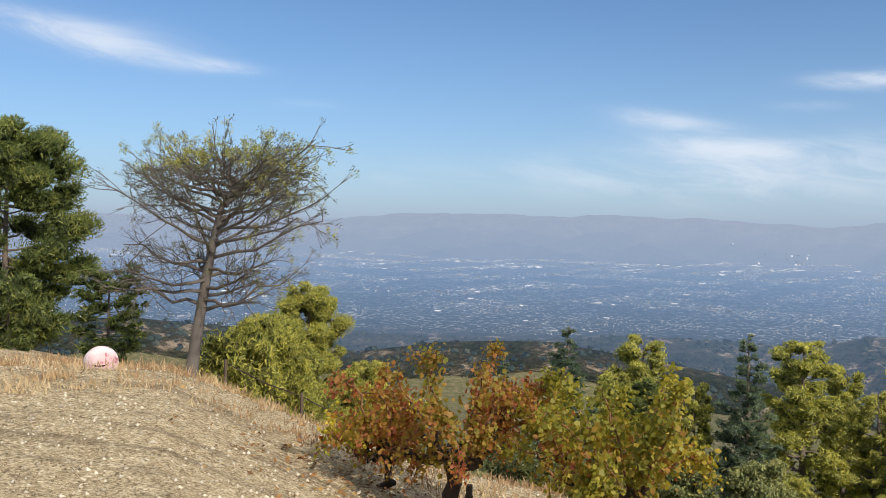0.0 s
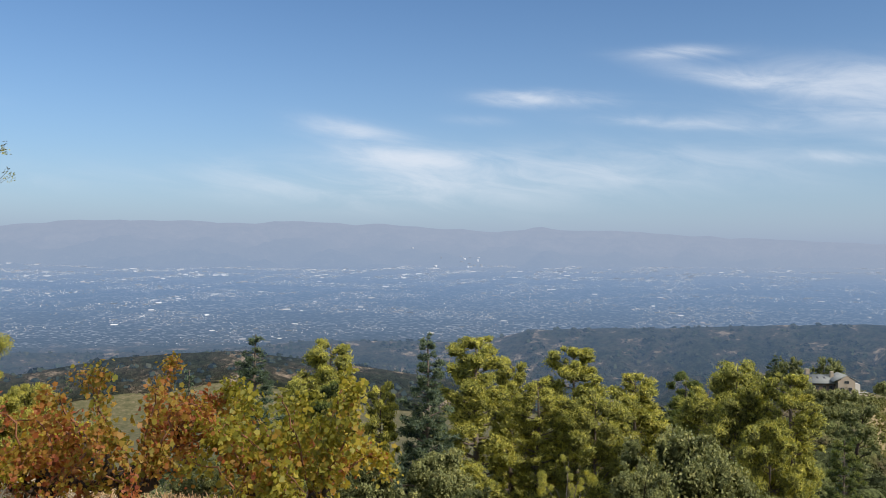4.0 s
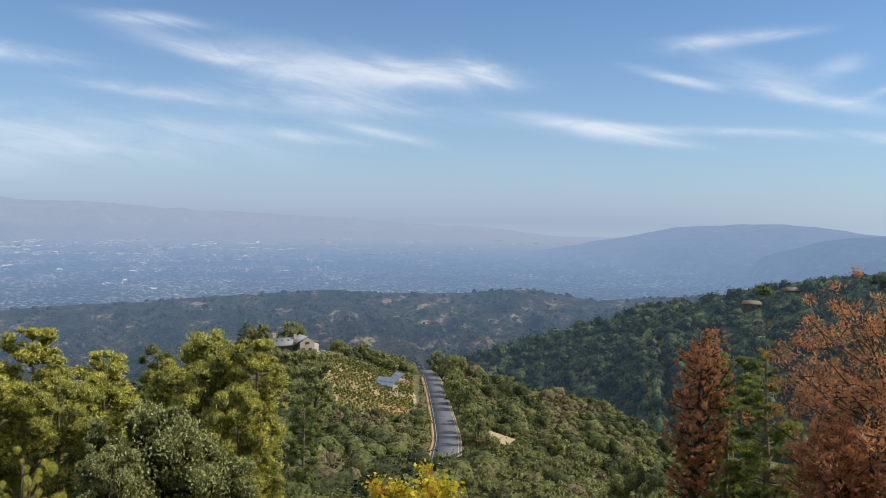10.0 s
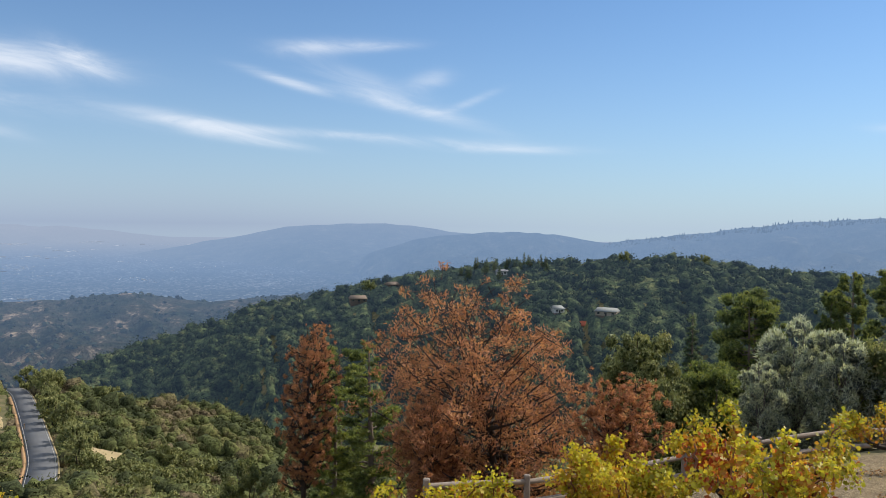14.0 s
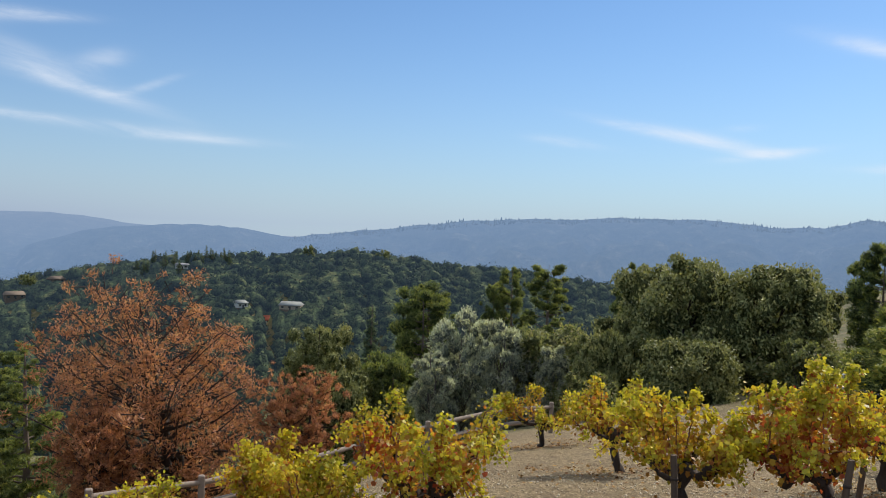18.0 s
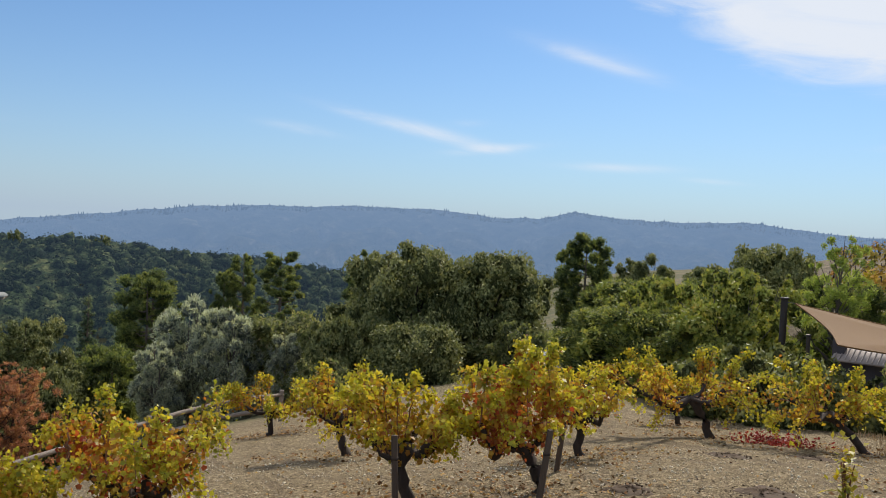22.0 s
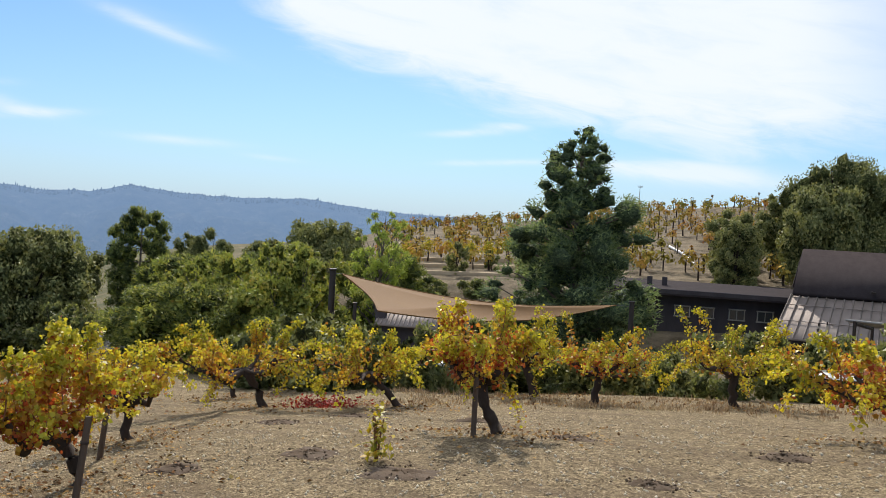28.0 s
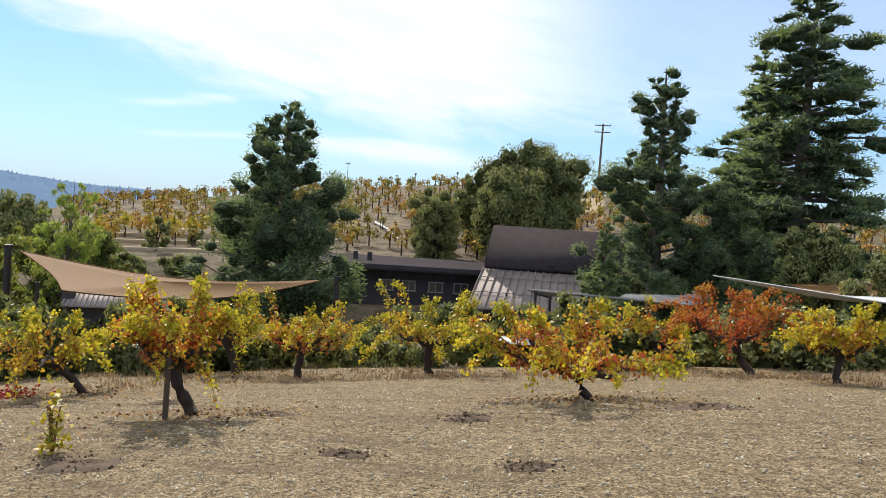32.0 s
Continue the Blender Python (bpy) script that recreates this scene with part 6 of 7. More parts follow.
def winery():
    # a long low wing with a row of windows
    az, d = 167.64, 47.0
    p = on_land(az, d)
    base = -4.8
    ob = thing("winery_wing", (p.x, p.y, base), toward(az) + 6, "long low dark-stained winery wing with a row of windows", "building")
    top = -1.07 - base
    block("wall", (9.5, 5, top - 0.3), (-0.8, 2.5, (top - 0.3) / 2), DARK_WALL, ob, bevel=0.03)
    block("roof", (10.2, 6.2, 0.3), (-0.8, 2.3, top - 0.1), DARK_ROOF, ob, tilt=2, bevel=0.05)
    block("parapet", (10.3, 0.12, 0.24), (-0.8, -0.75, top - 0.12), DARK_WALL, ob)
    for x, w in ((-2.0, 0.75), (-0.75, 0.7), (0.75, 0.75), (2.15, 0.75)):
        window(ob, w, 0.55, (x, -0.03, top - 1.15))
    for x in (-1.3, -2.1):
        block("vent_stack", (0.28, 0.28, 0.5), (x - 1.6, 2.0, top + 0.25), DARK_WALL, ob)
    # the barn with its porch roof
    az, d = 175.68, 45.0
    p = on_land(az, d)
    barn = thing("winery_barn", (p.x, p.y, base), toward(az) + 4, "dark winery barn with a steep shingle roof and metal porch", "building")
    ridge, knee, eave = 1.45 - base, -0.68 - base, -2.60 - base
    block("wall", (8.4, 7.5, knee - 0.2), (1.2, 4.2, (knee - 0.2) / 2), DARK_WALL, barn, bevel=0.03)
    h = Heap()
    w0, w1 = -3.1, 6.0
    front, mid, backy = 0.0, 1.4, 7.6
    for y0, z0, y1, z1 in ((front, knee, mid, ridge), (backy, knee, mid, ridge)):
        q = np.array([(w0, y0, z0), (w1, y0, z0), (w1, y1, z1), (w0 + 0.35, y1, z1)], float)
        h.add(np.concatenate([q, q - (0, 0, 0.18)]), [[0, 1, 2, 3], [7, 6, 5, 4], [0, 4, 5, 1], [1, 5, 6, 2], [2, 6, 7, 3], [3, 7, 4, 0]])
    h.done("roof", DARK_ROOF, barn)
    h = Heap()
    h.add(np.array([(w0 + 0.2, 0.3, knee - 0.3), (w0 + 0.2, 7.2, knee - 0.3), (w0 + 0.2, mid, ridge - 0.3), (w0 + 0.4, 0.3, knee - 0.3), (w0 + 0.4, 7.2, knee - 0.3), (w0 + 0.4, mid, ridge - 0.3)]), [[0, 1, 2], [3, 5, 4]])
    h.done("gable_boards", DARK_WALL, barn)
    h = Heap()
    q = np.array([(w0 - 0.75, -3.4, eave), (w1, -3.4, eave), (w1, 0.15, knee - 0.12), (w0 - 0.05, 0.15, knee - 0.12)], float)
    h.add(np.concatenate([q, q - (0, 0, 0.08)]), [[0, 1, 2, 3], [7, 6, 5, 4], [0, 4, 5, 1], [1, 5, 6, 2], [2, 6, 7, 3], [3, 7, 4, 0]])
    porch = h.done("porch_roof", METAL_ROOF, barn, False)
    tagged(porch, "ribbed brown metal porch roof")
    for i in range(24):
        s = i / 23
        a, b = q[0] * (1 - s) + q[1] * s, q[3] * (1 - s) + q[2] * s
        pole("rib", a + (0, 0, 0.03), b + (0, 0, 0.03), 0.028, 0.028, METAL_ROOF, porch, 4)
    for s in (0.35, 0.72):
        a, b = q[0] * (1 - s) + q[3] * s, q[1] * (1 - s) + q[2] * s
        pole("snow_bar", a + (0, 0, 0.07), b + (0, 0, 0.07), 0.02, 0.02, METAL_ROOF, porch, 4)
    for x in (w0 - 0.5, -0.6, 2.2, 5.0):
        block("porch_post", (0.16, 0.16, eave), (x, -3.2, eave / 2), DARK_WALL, barn)
    block("light_bracket", (0.22, 0.3, 0.1), (0.4, -0.1, knee + 0.25), STEEL, barn, label="small round-backed light on the roof")
    window(barn, 0.8, 1.0, (-1.2, 0.42, knee - 1.6))
    window(barn, 0.8, 1.0, (1.2, 0.42, knee - 1.6))


winery()


def kiosk():
    az, d = 147.14, 33.0
    p = on_land(az, d)
    top, eave = -1.81, -2.33
    ob = thing("yard_kiosk", (p.x, p.y, p.z - 0.1), toward(az) - 12, "small dark kiosk with a ribbed brown metal roof", "kiosk")
    e = eave - p.z + 0.1
    block("wall", (2.0, 1.6, e), (0, 0.9, e / 2), DARK_WALL, ob)
    gable_roof("roof", 2.1, 2.0, top - eave, 0.1, e, METAL_ROOF, ob, 0.18, 0.07, 0.0, 14, 0, 0.9)
    block("chimney_box", (0.4, 0.4, 0.55), (-1.1, 0.3, e + 0.35), DARK_WALL, ob)


kiosk()


def pergola():
    ob = tagged(new("pergola"), "low pergola of thin pale slats above the tasting yard", "pergola")
    a, b = bearing(174.72, 33.0, -0.89), bearing(185.63, 30.0, -0.71)
    a2, b2 = bearing(175.71, 38.0, -1.48), bearing(186.50, 37.0, -0.79)
    for i in range(9):
        s = i / 8
        pole("slat", a.lerp(a2, s), b.lerp(b2, s), 0.045, 0.045, GREY_SLAT, ob, 5)
    for s in (0.05, 0.35, 0.65, 0.95):
        p, q = a.lerp(b, s), a2.lerp(b2, s)
        pole("beam", p - Vector((0, 0, 0.1)), q - Vector((0, 0, 0.1)), 0.05, 0.05, STEEL, ob, 6)
        pole("post", (p.x, p.y, float(land(p.x, p.y)) - 0.2), (p.x, p.y, p.z), 0.06, 0.06, STEEL, ob, 8)
        pole("post", (q.x, q.y, float(land(q.x, q.y)) - 0.2), (q.x, q.y, q.z), 0.06, 0.06, STEEL, ob, 8)


pergola()

# ---------------------------------------------------------------- utility poles
POLE_WOOD = plain("pole_wood", (0.17, 0.13, 0.10), 0.9, spread=0.3, scale=2, bump=0.6, fine=30, stretch=(1, 1, 0.1))


def utility_pole(az, d, top, arm=2.2, r=0.14, lean=0.0, arms=1, foot=None):
    p = on_land(az, d, -0.3)
    if foot is not None:
        p.z = foot
    h = top - p.z
    ob = thing("utility_pole", p, toward(az), "tall brown wooden utility pole with a crossarm", "utility pole", "utility poles")
    pole("shaft", (0, 0, 0), (lean, 0, h), r * 1.2, r * 0.8, POLE_WOOD, ob, 8)
    for i in range(arms):
        z = h - 0.25 - i * 1.0
        block("crossarm", (arm, 0.1, 0.13), (lean * z / h, -0.12, z), POLE_WOOD, ob)
        for x in (-0.45, -0.25, 0.25, 0.45):
            pole("insulator", (lean + x * arm, -0.12, z + 0.06), (lean + x * arm, -0.12, z + 0.24), 0.04, 0.03, FRAME, ob, 6)
    return ob


utility_pole(178.93, 127, 16.97, 2.3, 0.16, 0.1, 2)
utility_pole(162.19, 150, 10.18, 0.8, 0.05)
utility_pole(172.24, 135, 10.80, 1.6, 0.1)
utility_pole(166.74, 130, 8.15, 0.3, 0.05)
utility_pole(169.55, 130, 8.76, 0.3, 0.05)
utility_pole(48.73, 172, -36.14, 0.5, 0.13)
utility_pole(46.81, 120, -30.58, 0.4, 0.12)
utility_pole(55.00, 232, -48.40, 0.5, 0.12)

# ---------------------------------------------------------------- the road on the spur
ASPHALT = plain("asphalt", (0.105, 0.108, 0.115), 0.9, spread=0.25, scale=0.2, bump=0.3, fine=4)
LINE_PAINT = plain("road_paint", (0.36, 0.35, 0.32), 0.8, spread=0.2, scale=0.3)
CLAY = plain("orange_clay", (0.42, 0.25, 0.12), 0.95, spread=0.3, scale=0.4, bump=0.8, fine=3)
PALE_SOIL = plain("pale_soil", (0.32, 0.25, 0.13), 0.95, spread=0.25, scale=0.3, bump=0.6, fine=3)


def road_points(n=40):
    line = np.array(ROAD_LINE)
    d = np.linspace(line[0, 1], line[-1, 1], n)
    az = np.radians(np.interp(d, line[:, 1], line[:, 0]))
    p = np.stack([d * np.sin(az), d * np.cos(az)], -1)
    for _ in range(4):
        p[1:-1] = (p[:-2] + 2 * p[1:-1] + p[2:]) / 4
    z = np.max([land(p[:, 0] + dx, p[:, 1] + dy) for dx, dy in ((0, 0), (3, -2), (-3, 2))], 0)
    u = np.linspace(-1, 1, n)
    run = np.polyval(np.polyfit(u, z, 4), u)
    return np.column_stack([p, run + max(0.0, float((z - run).max())) * 0.5 + 0.1])


def ribbon(name, left, right, lift, material, parent=None, thick=0.3):
    p = road_points()
    t = np.gradient(p, axis=0)
    s = unit(np.stack([t[:, 1], -t[:, 0], 0 * t[:, 0]], -1))
    a, b = p + s * left + (0, 0, lift), p + s * right + (0, 0, lift)
    n = len(p)
    v = np.concatenate([a, b, a - (0, 0, thick), b - (0, 0, thick)])
    k = np.arange(n - 1)[:, None]
    f = np.concatenate([k + [0, n, n + 1, 1], k + [0, 1, 2 * n + 1, 2 * n], k + [n, 3 * n, 3 * n + 1, n + 1]])
    return mesh_object(name, v, f, material, parent)


road = tagged(ribbon("road", -2.75, 2.75, 0, ASPHALT, thick=2.0), "narrow grey asphalt mountain road with pale edge lines", "road", kind="structure")
ribbon("edge_line", -2.5, -2.38, 0.02, LINE_PAINT, road, 0.005)
ribbon("edge_line", 2.38, 2.5, 0.02, LINE_PAINT, road, 0.005)
tagged(ribbon("road_shoulder", -3.6, -2.75, -0.15, CLAY, thick=2.0), "bare orange clay bank along the road", "bank", kind="structure")
tagged(ribbon("verge", 2.75, 3.1, -0.1, PALE_SOIL, thick=2.0), "strip of pale soil beside the road", "verge", kind="structure")


def land_patch(name, az, d, material, label, lift=0.25, kind="structure", ragged=0.12, seed=0):
    """A patch of bare ground draped over the land, with a ragged rim."""
    rng = np.random.default_rng(seed)
    n, m = 48, 12
    a0, d0, wa, wd = (az[0] + az[1]) / 2, (d[0] + d[1]) / 2, (az[1] - az[0]) / 2, (d[1] - d[0]) / 2
    th = np.arange(n) * 2 * np.pi / n
    rim = 1 + ragged * np.convolve(np.tile(rng.normal(size=n), 3), np.ones(3) / 3, "same")[n:2 * n]
    rows = []
    for r in np.linspace(0.02, 1, m):
        q = r * rim
        power = 1 / np.maximum(np.abs(np.cos(th)), np.abs(np.sin(th))) ** 0.6
        a, dd = np.radians(a0 + wa * q * np.cos(th) * power), d0 + wd * q * np.sin(th) * power
        x, y = dd * np.sin(a), dd * np.cos(a)
        rows.append(np.stack([x, y, land(x, y) + lift * (1 if r < 0.95 else -0.5)], -1))
    v = np.concatenate(rows)
    k, j = np.arange(m - 1)[:, None] * n, np.arange(n)[None]
    f = np.stack([k + j, k + n + j, k + n + (j + 1) % n, k + (j + 1) % n], -1).reshape(-1, 4)[:, ::-1]
    return tagged(mesh_object(name, v, f, material, smooth=True), label, "soil", kind=kind)


land_patch("vineyard_soil", (47.0, 53.6), (214, 288), PALE_SOIL, "pale yellow soil of the small hillside vineyard", 0.3)
land_patch("bare_bank", (57.6, 60.8), (205, 216), PALE_SOIL, "bare sandy track below the road", 0.5, seed=2)
land_patch("bare_cut", (51.2, 53.4), (222, 229), CLAY, "orange clay cut below the solar panels", 0.7, seed=3)

# rows of vines on the spur
rng = np.random.default_rng(31)
rows = []
mid_x, mid_y = bearing(50.2, 250).xy
for i in range(-34, 35):
    for j in range(-34, 35):
        u, w = i * 2.3 + rng.normal(0, 0.12), j * 1.5 + rng.normal(0, 0.2)
        x_, y_ = mid_x + u * 0.94 - w * 0.34, mid_y + u * 0.34 + w * 0.94
        a, d = math.degrees(math.atan2(x_, y_)), math.hypot(x_, y_)
        if 47.1 < a < 53.6 and 215 < d < 288 and rng.random() < 0.9:
            rows.append((a, d))
rows = np.array(rows)
x, y = rows[:, 1] * np.sin(np.radians(rows[:, 0])), rows[:, 1] * np.cos(np.radians(rows[:, 0]))
p = np.stack([x, y, land(x, y) + 0.5], -1)
SPUR_VINE = woodland("spur_vine_leaves", [(0.0, (0.08, 0.09, 0.028)), (0.5, (0.145, 0.145, 0.045)), (0.85, (0.21, 0.18, 0.055)), (1.0, (0.25, 0.17, 0.055))], 0.05)
s = rng.uniform(0.6, 0.9, len(p))
clumps("spur_vines", p, s, s * 1.4, 16, SPUR_VINE, 8, "rows of yellowing vines in the small hillside vineyard", 0.5, 0.55, 0.7)

# ---------------------------------------------------------------- the houses
STUCCO = plain("tan_stucco", (0.36, 0.30, 0.23), 0.9, spread=0.12, scale=0.6)
BROWN_WALL = plain("brown_siding", (0.17, 0.13, 0.10), 0.85, spread=0.2, scale=0.6, stretch=(1, 1, 3))
SLATE = plain("grey_green_shingles", (0.22, 0.23, 0.22), 0.85, spread=0.2, scale=0.8, bump=0.6, fine=6)
RED_TILE = plain("red_tile_roof", (0.42, 0.11, 0.06), 0.8, spread=0.2, scale=0.8, bump=0.6, fine=5)
GREY_ROOF = plain("grey_roof", (0.25, 0.25, 0.26), 0.8, spread=0.15, scale=0.5)
WHITE_WALL = plain("white_wall", (0.55, 0.53, 0.49), 0.85, spread=0.08, scale=0.6)


def spur_house():
    az, d = 45.5, 262.0
    p = on_land(az, d)
    base = -39.6
    ob = thing("spur_house", (p.x, p.y, base), toward(az) + 24, "large tan house with grey-green gable roofs and a deck", "house")
    ob.matrix_basis = ob.matrix_basis @ Matrix.Diagonal((0.8, 0.8, 0.8, 1))
    # footing down to the slope
    block("footing", (17, 10, 8), (0, 2, -4.0), BROWN_WALL, ob)
    block("wall", (12.5, 8, 3.6), (-2.4, 2.5, 1.8), BROWN_WALL, ob)
    roof = gable_roof("roof", 12.8, 8.4, 2.3, 0, 3.5, SLATE, ob, 0.7, 0.25, 0, 0, -2.4, 2.5)
    for x in (-6.2, -4.0, -1.6):
        block("skylight", (0.8, 1.1, 0.12), (x, 0.7, 4.95), GLASS, roof, tilt=26)
    block("wing", (6.0, 7.5, 4.4), (4.2, -0.2, 2.2), STUCCO, ob)
    gable_roof("wing_roof", 6.0, 7.6, 2.3, 0, 4.3, SLATE, ob, 0.8, 0.25, 0, 0, 4.2, -0.2, False)
    h = Heap()
    h.add([(1.2, -3.96, 4.3), (7.2, -3.96, 4.3), (4.2, -3.96, 6.3), (1.2, -3.8, 4.3), (7.2, -3.8, 4.3), (4.2, -3.8, 6.3)], [[0, 1, 2], [3, 5, 4]])
    h.done("gable", STUCCO, ob)
    for x, z in ((2.6, 1.6), (5.4, 1.6)):
        window(ob, 1.3, 1.4, (x, -4.0, z), deep=0.12)
    window(ob, 1.6, 1.0, (4.2, -4.0, 4.1), deep=0.12)
    for x in (-7.4, -5.0, -2.4, -0.2):
        window(ob, 1.2, 1.2, (x, -1.55, 1.9), deep=0.12)
    chimney = block("chimney", (1.3, 1.1, 2.4), (-6.6, 3.0, 6.3), STUCCO, ob)
    block("chimney_cap", (1.6, 1.4, 0.25), (-6.6, 3.0, 7.55), STUCCO, chimney)
    block("chimney", (1.1, 1.0, 2.2), (1.2, 1.2, 6.0), STUCCO, ob)
    deck = block("deck", (8.0, 3.2, 0.3), (6.2, -5.2, -0.1), STUCCO, ob)
    for x in (2.4, 4.9, 7.4, 9.9):
        block("deck_post", (0.3, 0.3, 4.0), (x, -6.5, -2.1), STUCCO, deck)
        block("baluster", (0.12, 0.12, 1.1), (x, -6.7, 0.5), WHITE_WALL, deck)
    block("rail", (8.0, 0.12, 0.15), (6.2, -6.7, 1.05), WHITE_WALL, deck)
    block("rail", (0.12, 3.2, 0.15), (10.1, -5.2, 1.05), WHITE_WALL, deck)
    block("lean_to", (2.6, 5.0, 3.2), (8.5, 0.4, 1.6), WHITE_WALL, ob)


spur_house()


def far_house(az, d, base, w, l, wall_h, rise, wall, roof, label, turn=0.0, hip=1.2, floors=1):
    d, z = house_spot(az, d, base)
    p = bearing(az, d, z + 0.2)
    ob = thing("hillside_house", p, toward(az) + turn, label, "house", "houses on the wooded ridge")
    block("footing", (w * 0.96, l * 0.96, 4), (0, 0, -2.02), BROWN_WALL, ob)
    block("wall", (w, l, wall_h), (0, 0, wall_h / 2), wall, ob)
    gable_roof("roof", w, l, rise, 0, wall_h, roof, ob, 0.6, 0.3, hip)
    n = max(2, int(w / 4))
    for k in range(floors):
        for i in range(n):
            window(ob, 1.6, 1.3, (-w / 2 + (i + 0.5) * w / n, -l / 2 - 0.05, wall_h * (k + 0.55) / floors), deep=0.14)
    block("door", (1.1, 0.1, 2.1), (0.2, -l / 2 - 0.06, 1.05), DARK_WALL, ob)
    return ob


far_house(90.75, 520, -59.30, 12, 8, 2.6, 3.0, WHITE_WALL, RED_TILE, "cream house with a bright red tiled hip roof", 20)
far_house(92.36, 560, -54.69, 15, 9, 3.0, 2.4, STUCCO, SLATE, "low house with a wide pale grey roof", -15)
far_house(85.31, 650, -34.57, 10, 8, 3.4, 1.2, WHITE_WALL, GREY_ROOF, "small pale house among the ridge trees", 0)
far_house(75.60, 640, -56.41, 13, 8, 3.0, 2.4, BROWN_WALL, BROWN_WALL, "brown-roofed house on the wooded ridge", 10)
far_house(77.88, 660, -46.47, 10, 7, 2.6, 2.2, BROWN_WALL, BROWN_WALL, "small brown house half hidden by ridge trees", 30)
far_house(89.04, 540, -52.09, 8, 7, 3.2, 2.0, WHITE_WALL, SLATE, "small pale house below the ridge crest", 30)

# ---------------------------------------------------------------- solar panels below the small vineyard
def make_panel():
    m, n, b = surface("solar_cells", 0.12, 0.6)
    p = n.add("ShaderNodeTexCoord").outputs["Object"]
    grid = n.add("ShaderNodeTexBrick", Vector=p, Scale=1.0, Color1=(0.16, 0.22, 0.31), Color2=(0.19, 0.25, 0.35), Mortar=(0.4, 0.42, 0.45))
    grid.offset, grid.inputs["Mortar Size"].default_value = 0.0, 0.02
    grid.inputs["Brick Width"].default_value, grid.inputs["Row Height"].default_value = 1.0, 1.6
    n.put(b.inputs["Base Color"], grid.outputs[0])
    return m


PANEL = make_panel()


def solar_array(az, d, base, cols, turn, label):
    p = bearing(az, d, base)
    ob = thing("solar_array", p, toward(az) + turn, label, "solar panels", "solar arrays on the spur")
    for i in range(cols):
        for j in range(2):
            x, y, z = (i - (cols - 1) / 2) * 1.05, (j - 0.5) * 1.7 * 0.8, 2.4 + (j - 0.5) * 1.7 * 0.6
            pan = block("panel", (1.0, 1.62, 0.05), (x, y, z), PANEL, ob, tilt=37, bevel=0.01)
            block("frame", (1.04, 0.06, 0.07), (x, y - 0.71, z - 0.4), FRAME, pan, tilt=37, bevel=0.01)
    for x in (-cols * 0.45, 0, cols * 0.45):
        for y, z in ((-1.2, 1.5), (1.2, 3.2)):
            block("leg", (0.12, 0.12, z + 3), (x, y, z / 2 - 1.5), FRAME, ob)
    block("shed", (cols * 1.0, 2.4, 2.6), (0, 0.5, 0.2), STUCCO, ob, label="pale plinth beneath the panels")
    return ob


first_az, first_d = 51.73, 253.0
solar_array(first_az, first_d, on_land(first_az, first_d).z - 0.2, 7, -42, "row of blue solar panels on a pale frame")
next_az, next_d = 52.49, 269.0
solar_array(next_az, next_d, on_land(next_az, next_d).z - 0.2, 5, -62, "shorter row of blue solar panels beside the first")

# ---------------------------------------------------------------- vines on the winery's hill
HILL_VINE = woodland("hill_vine_leaves", [(0.0, (0.17, 0.16, 0.04)), (0.35, (0.38, 0.30, 0.06)), (0.65, (0.52, 0.32, 0.07)), (1.0, (0.45, 0.17, 0.05))], 0.25)
rng = np.random.default_rng(41)
spots = []
for i in range(27):
    for j in range(44):
        a, d = 145 + j * 1.25 + 0.31 * (i % 4) + rng.normal(0, 0.1), 60 + i * 3.3 + rng.normal(0, 0.2)
        if rng.random() < 0.68 and (d > 66 or 144 < a < 172) and a < 198:
            spots.append((a, d))
spots = np.array(spots)
x, y = spots[:, 1] * np.sin(np.radians(spots[:, 0])), spots[:, 1] * np.cos(np.radians(spots[:, 0]))
g = land(x, y)
s = rng.uniform(0.28, 0.55, len(spots))
clumps("hill_vines", np.stack([x, y, g + 0.75], -1), s, s * 1.35, 40, HILL_VINE, 9, "orange and yellow vines in rows on the winery's hill", 0.6, 0.0)
h = Heap()
for px, py, pz in zip(x, y, g):
    h.add(*tube([(px, py, pz - 0.1), (px + rng.normal(0, 0.04), py, pz + 0.5), (px, py, pz + 1.0)], [0.06, 0.045, 0.03], 4))
    q = rng.normal(0, 0.1)
    h.add(*tube([(px + q, py, pz - 0.1), (px + q, py, pz + rng.uniform(1.2, 1.6))], [0.03, 0.03], 4))
tagged(h.done("hill_vine_trunks", DARK_BARK), "dark trunks and stakes of the hillside vines", "vine trunks", kind="stuff")

# ---------------------------------------------------------------- trees beside the road
rng = np.random.default_rng(61)
for i in range(15):
    d = 178 + i * 9.2 + rng.uniform(-5, 5)
    a = float(np.interp(d, [q[1] for q in ROAD_LINE], [q[0] for q in ROAD_LINE])) + (4.2 + rng.uniform(0, 3)) / d * 57.3
    p = on_land(a, d)
    plant("oak", a, d, p.z + rng.uniform(6.0, 9.5), rng.uniform(4.0, 6.5), "small dark oak at the edge of the mountain road")
for i in range(48):
    a, d = rng.uniform(41, 60), rng.uniform(288, 316)
    if abs(a - 54.4) > 1.6 and not 43.4 < a < 48.4:
        p = on_land(a, d)
        plant("oak", a, d, p.z + rng.uniform(3.5, 6.5), rng.uniform(6, 10), "rounded dark oak along the spur's crest")

for a, d, w, h in ((43.6, 252, 8, 7.0), (44.4, 247, 7, 6.2), (45.2, 246, 7, 6.0), (46.0, 246, 7, 6.4), (46.8, 249, 7, 6.4), (47.4, 254, 6, 5.2), (43.2, 292, 8, 9.0), (46.4, 238, 8, 6.0), (45.4, 236, 8, 5.6)):
    p = on_land(a, d)
    plant("oak", a, d, p.z + h, w, "rounded dark oak below the house on the spur")

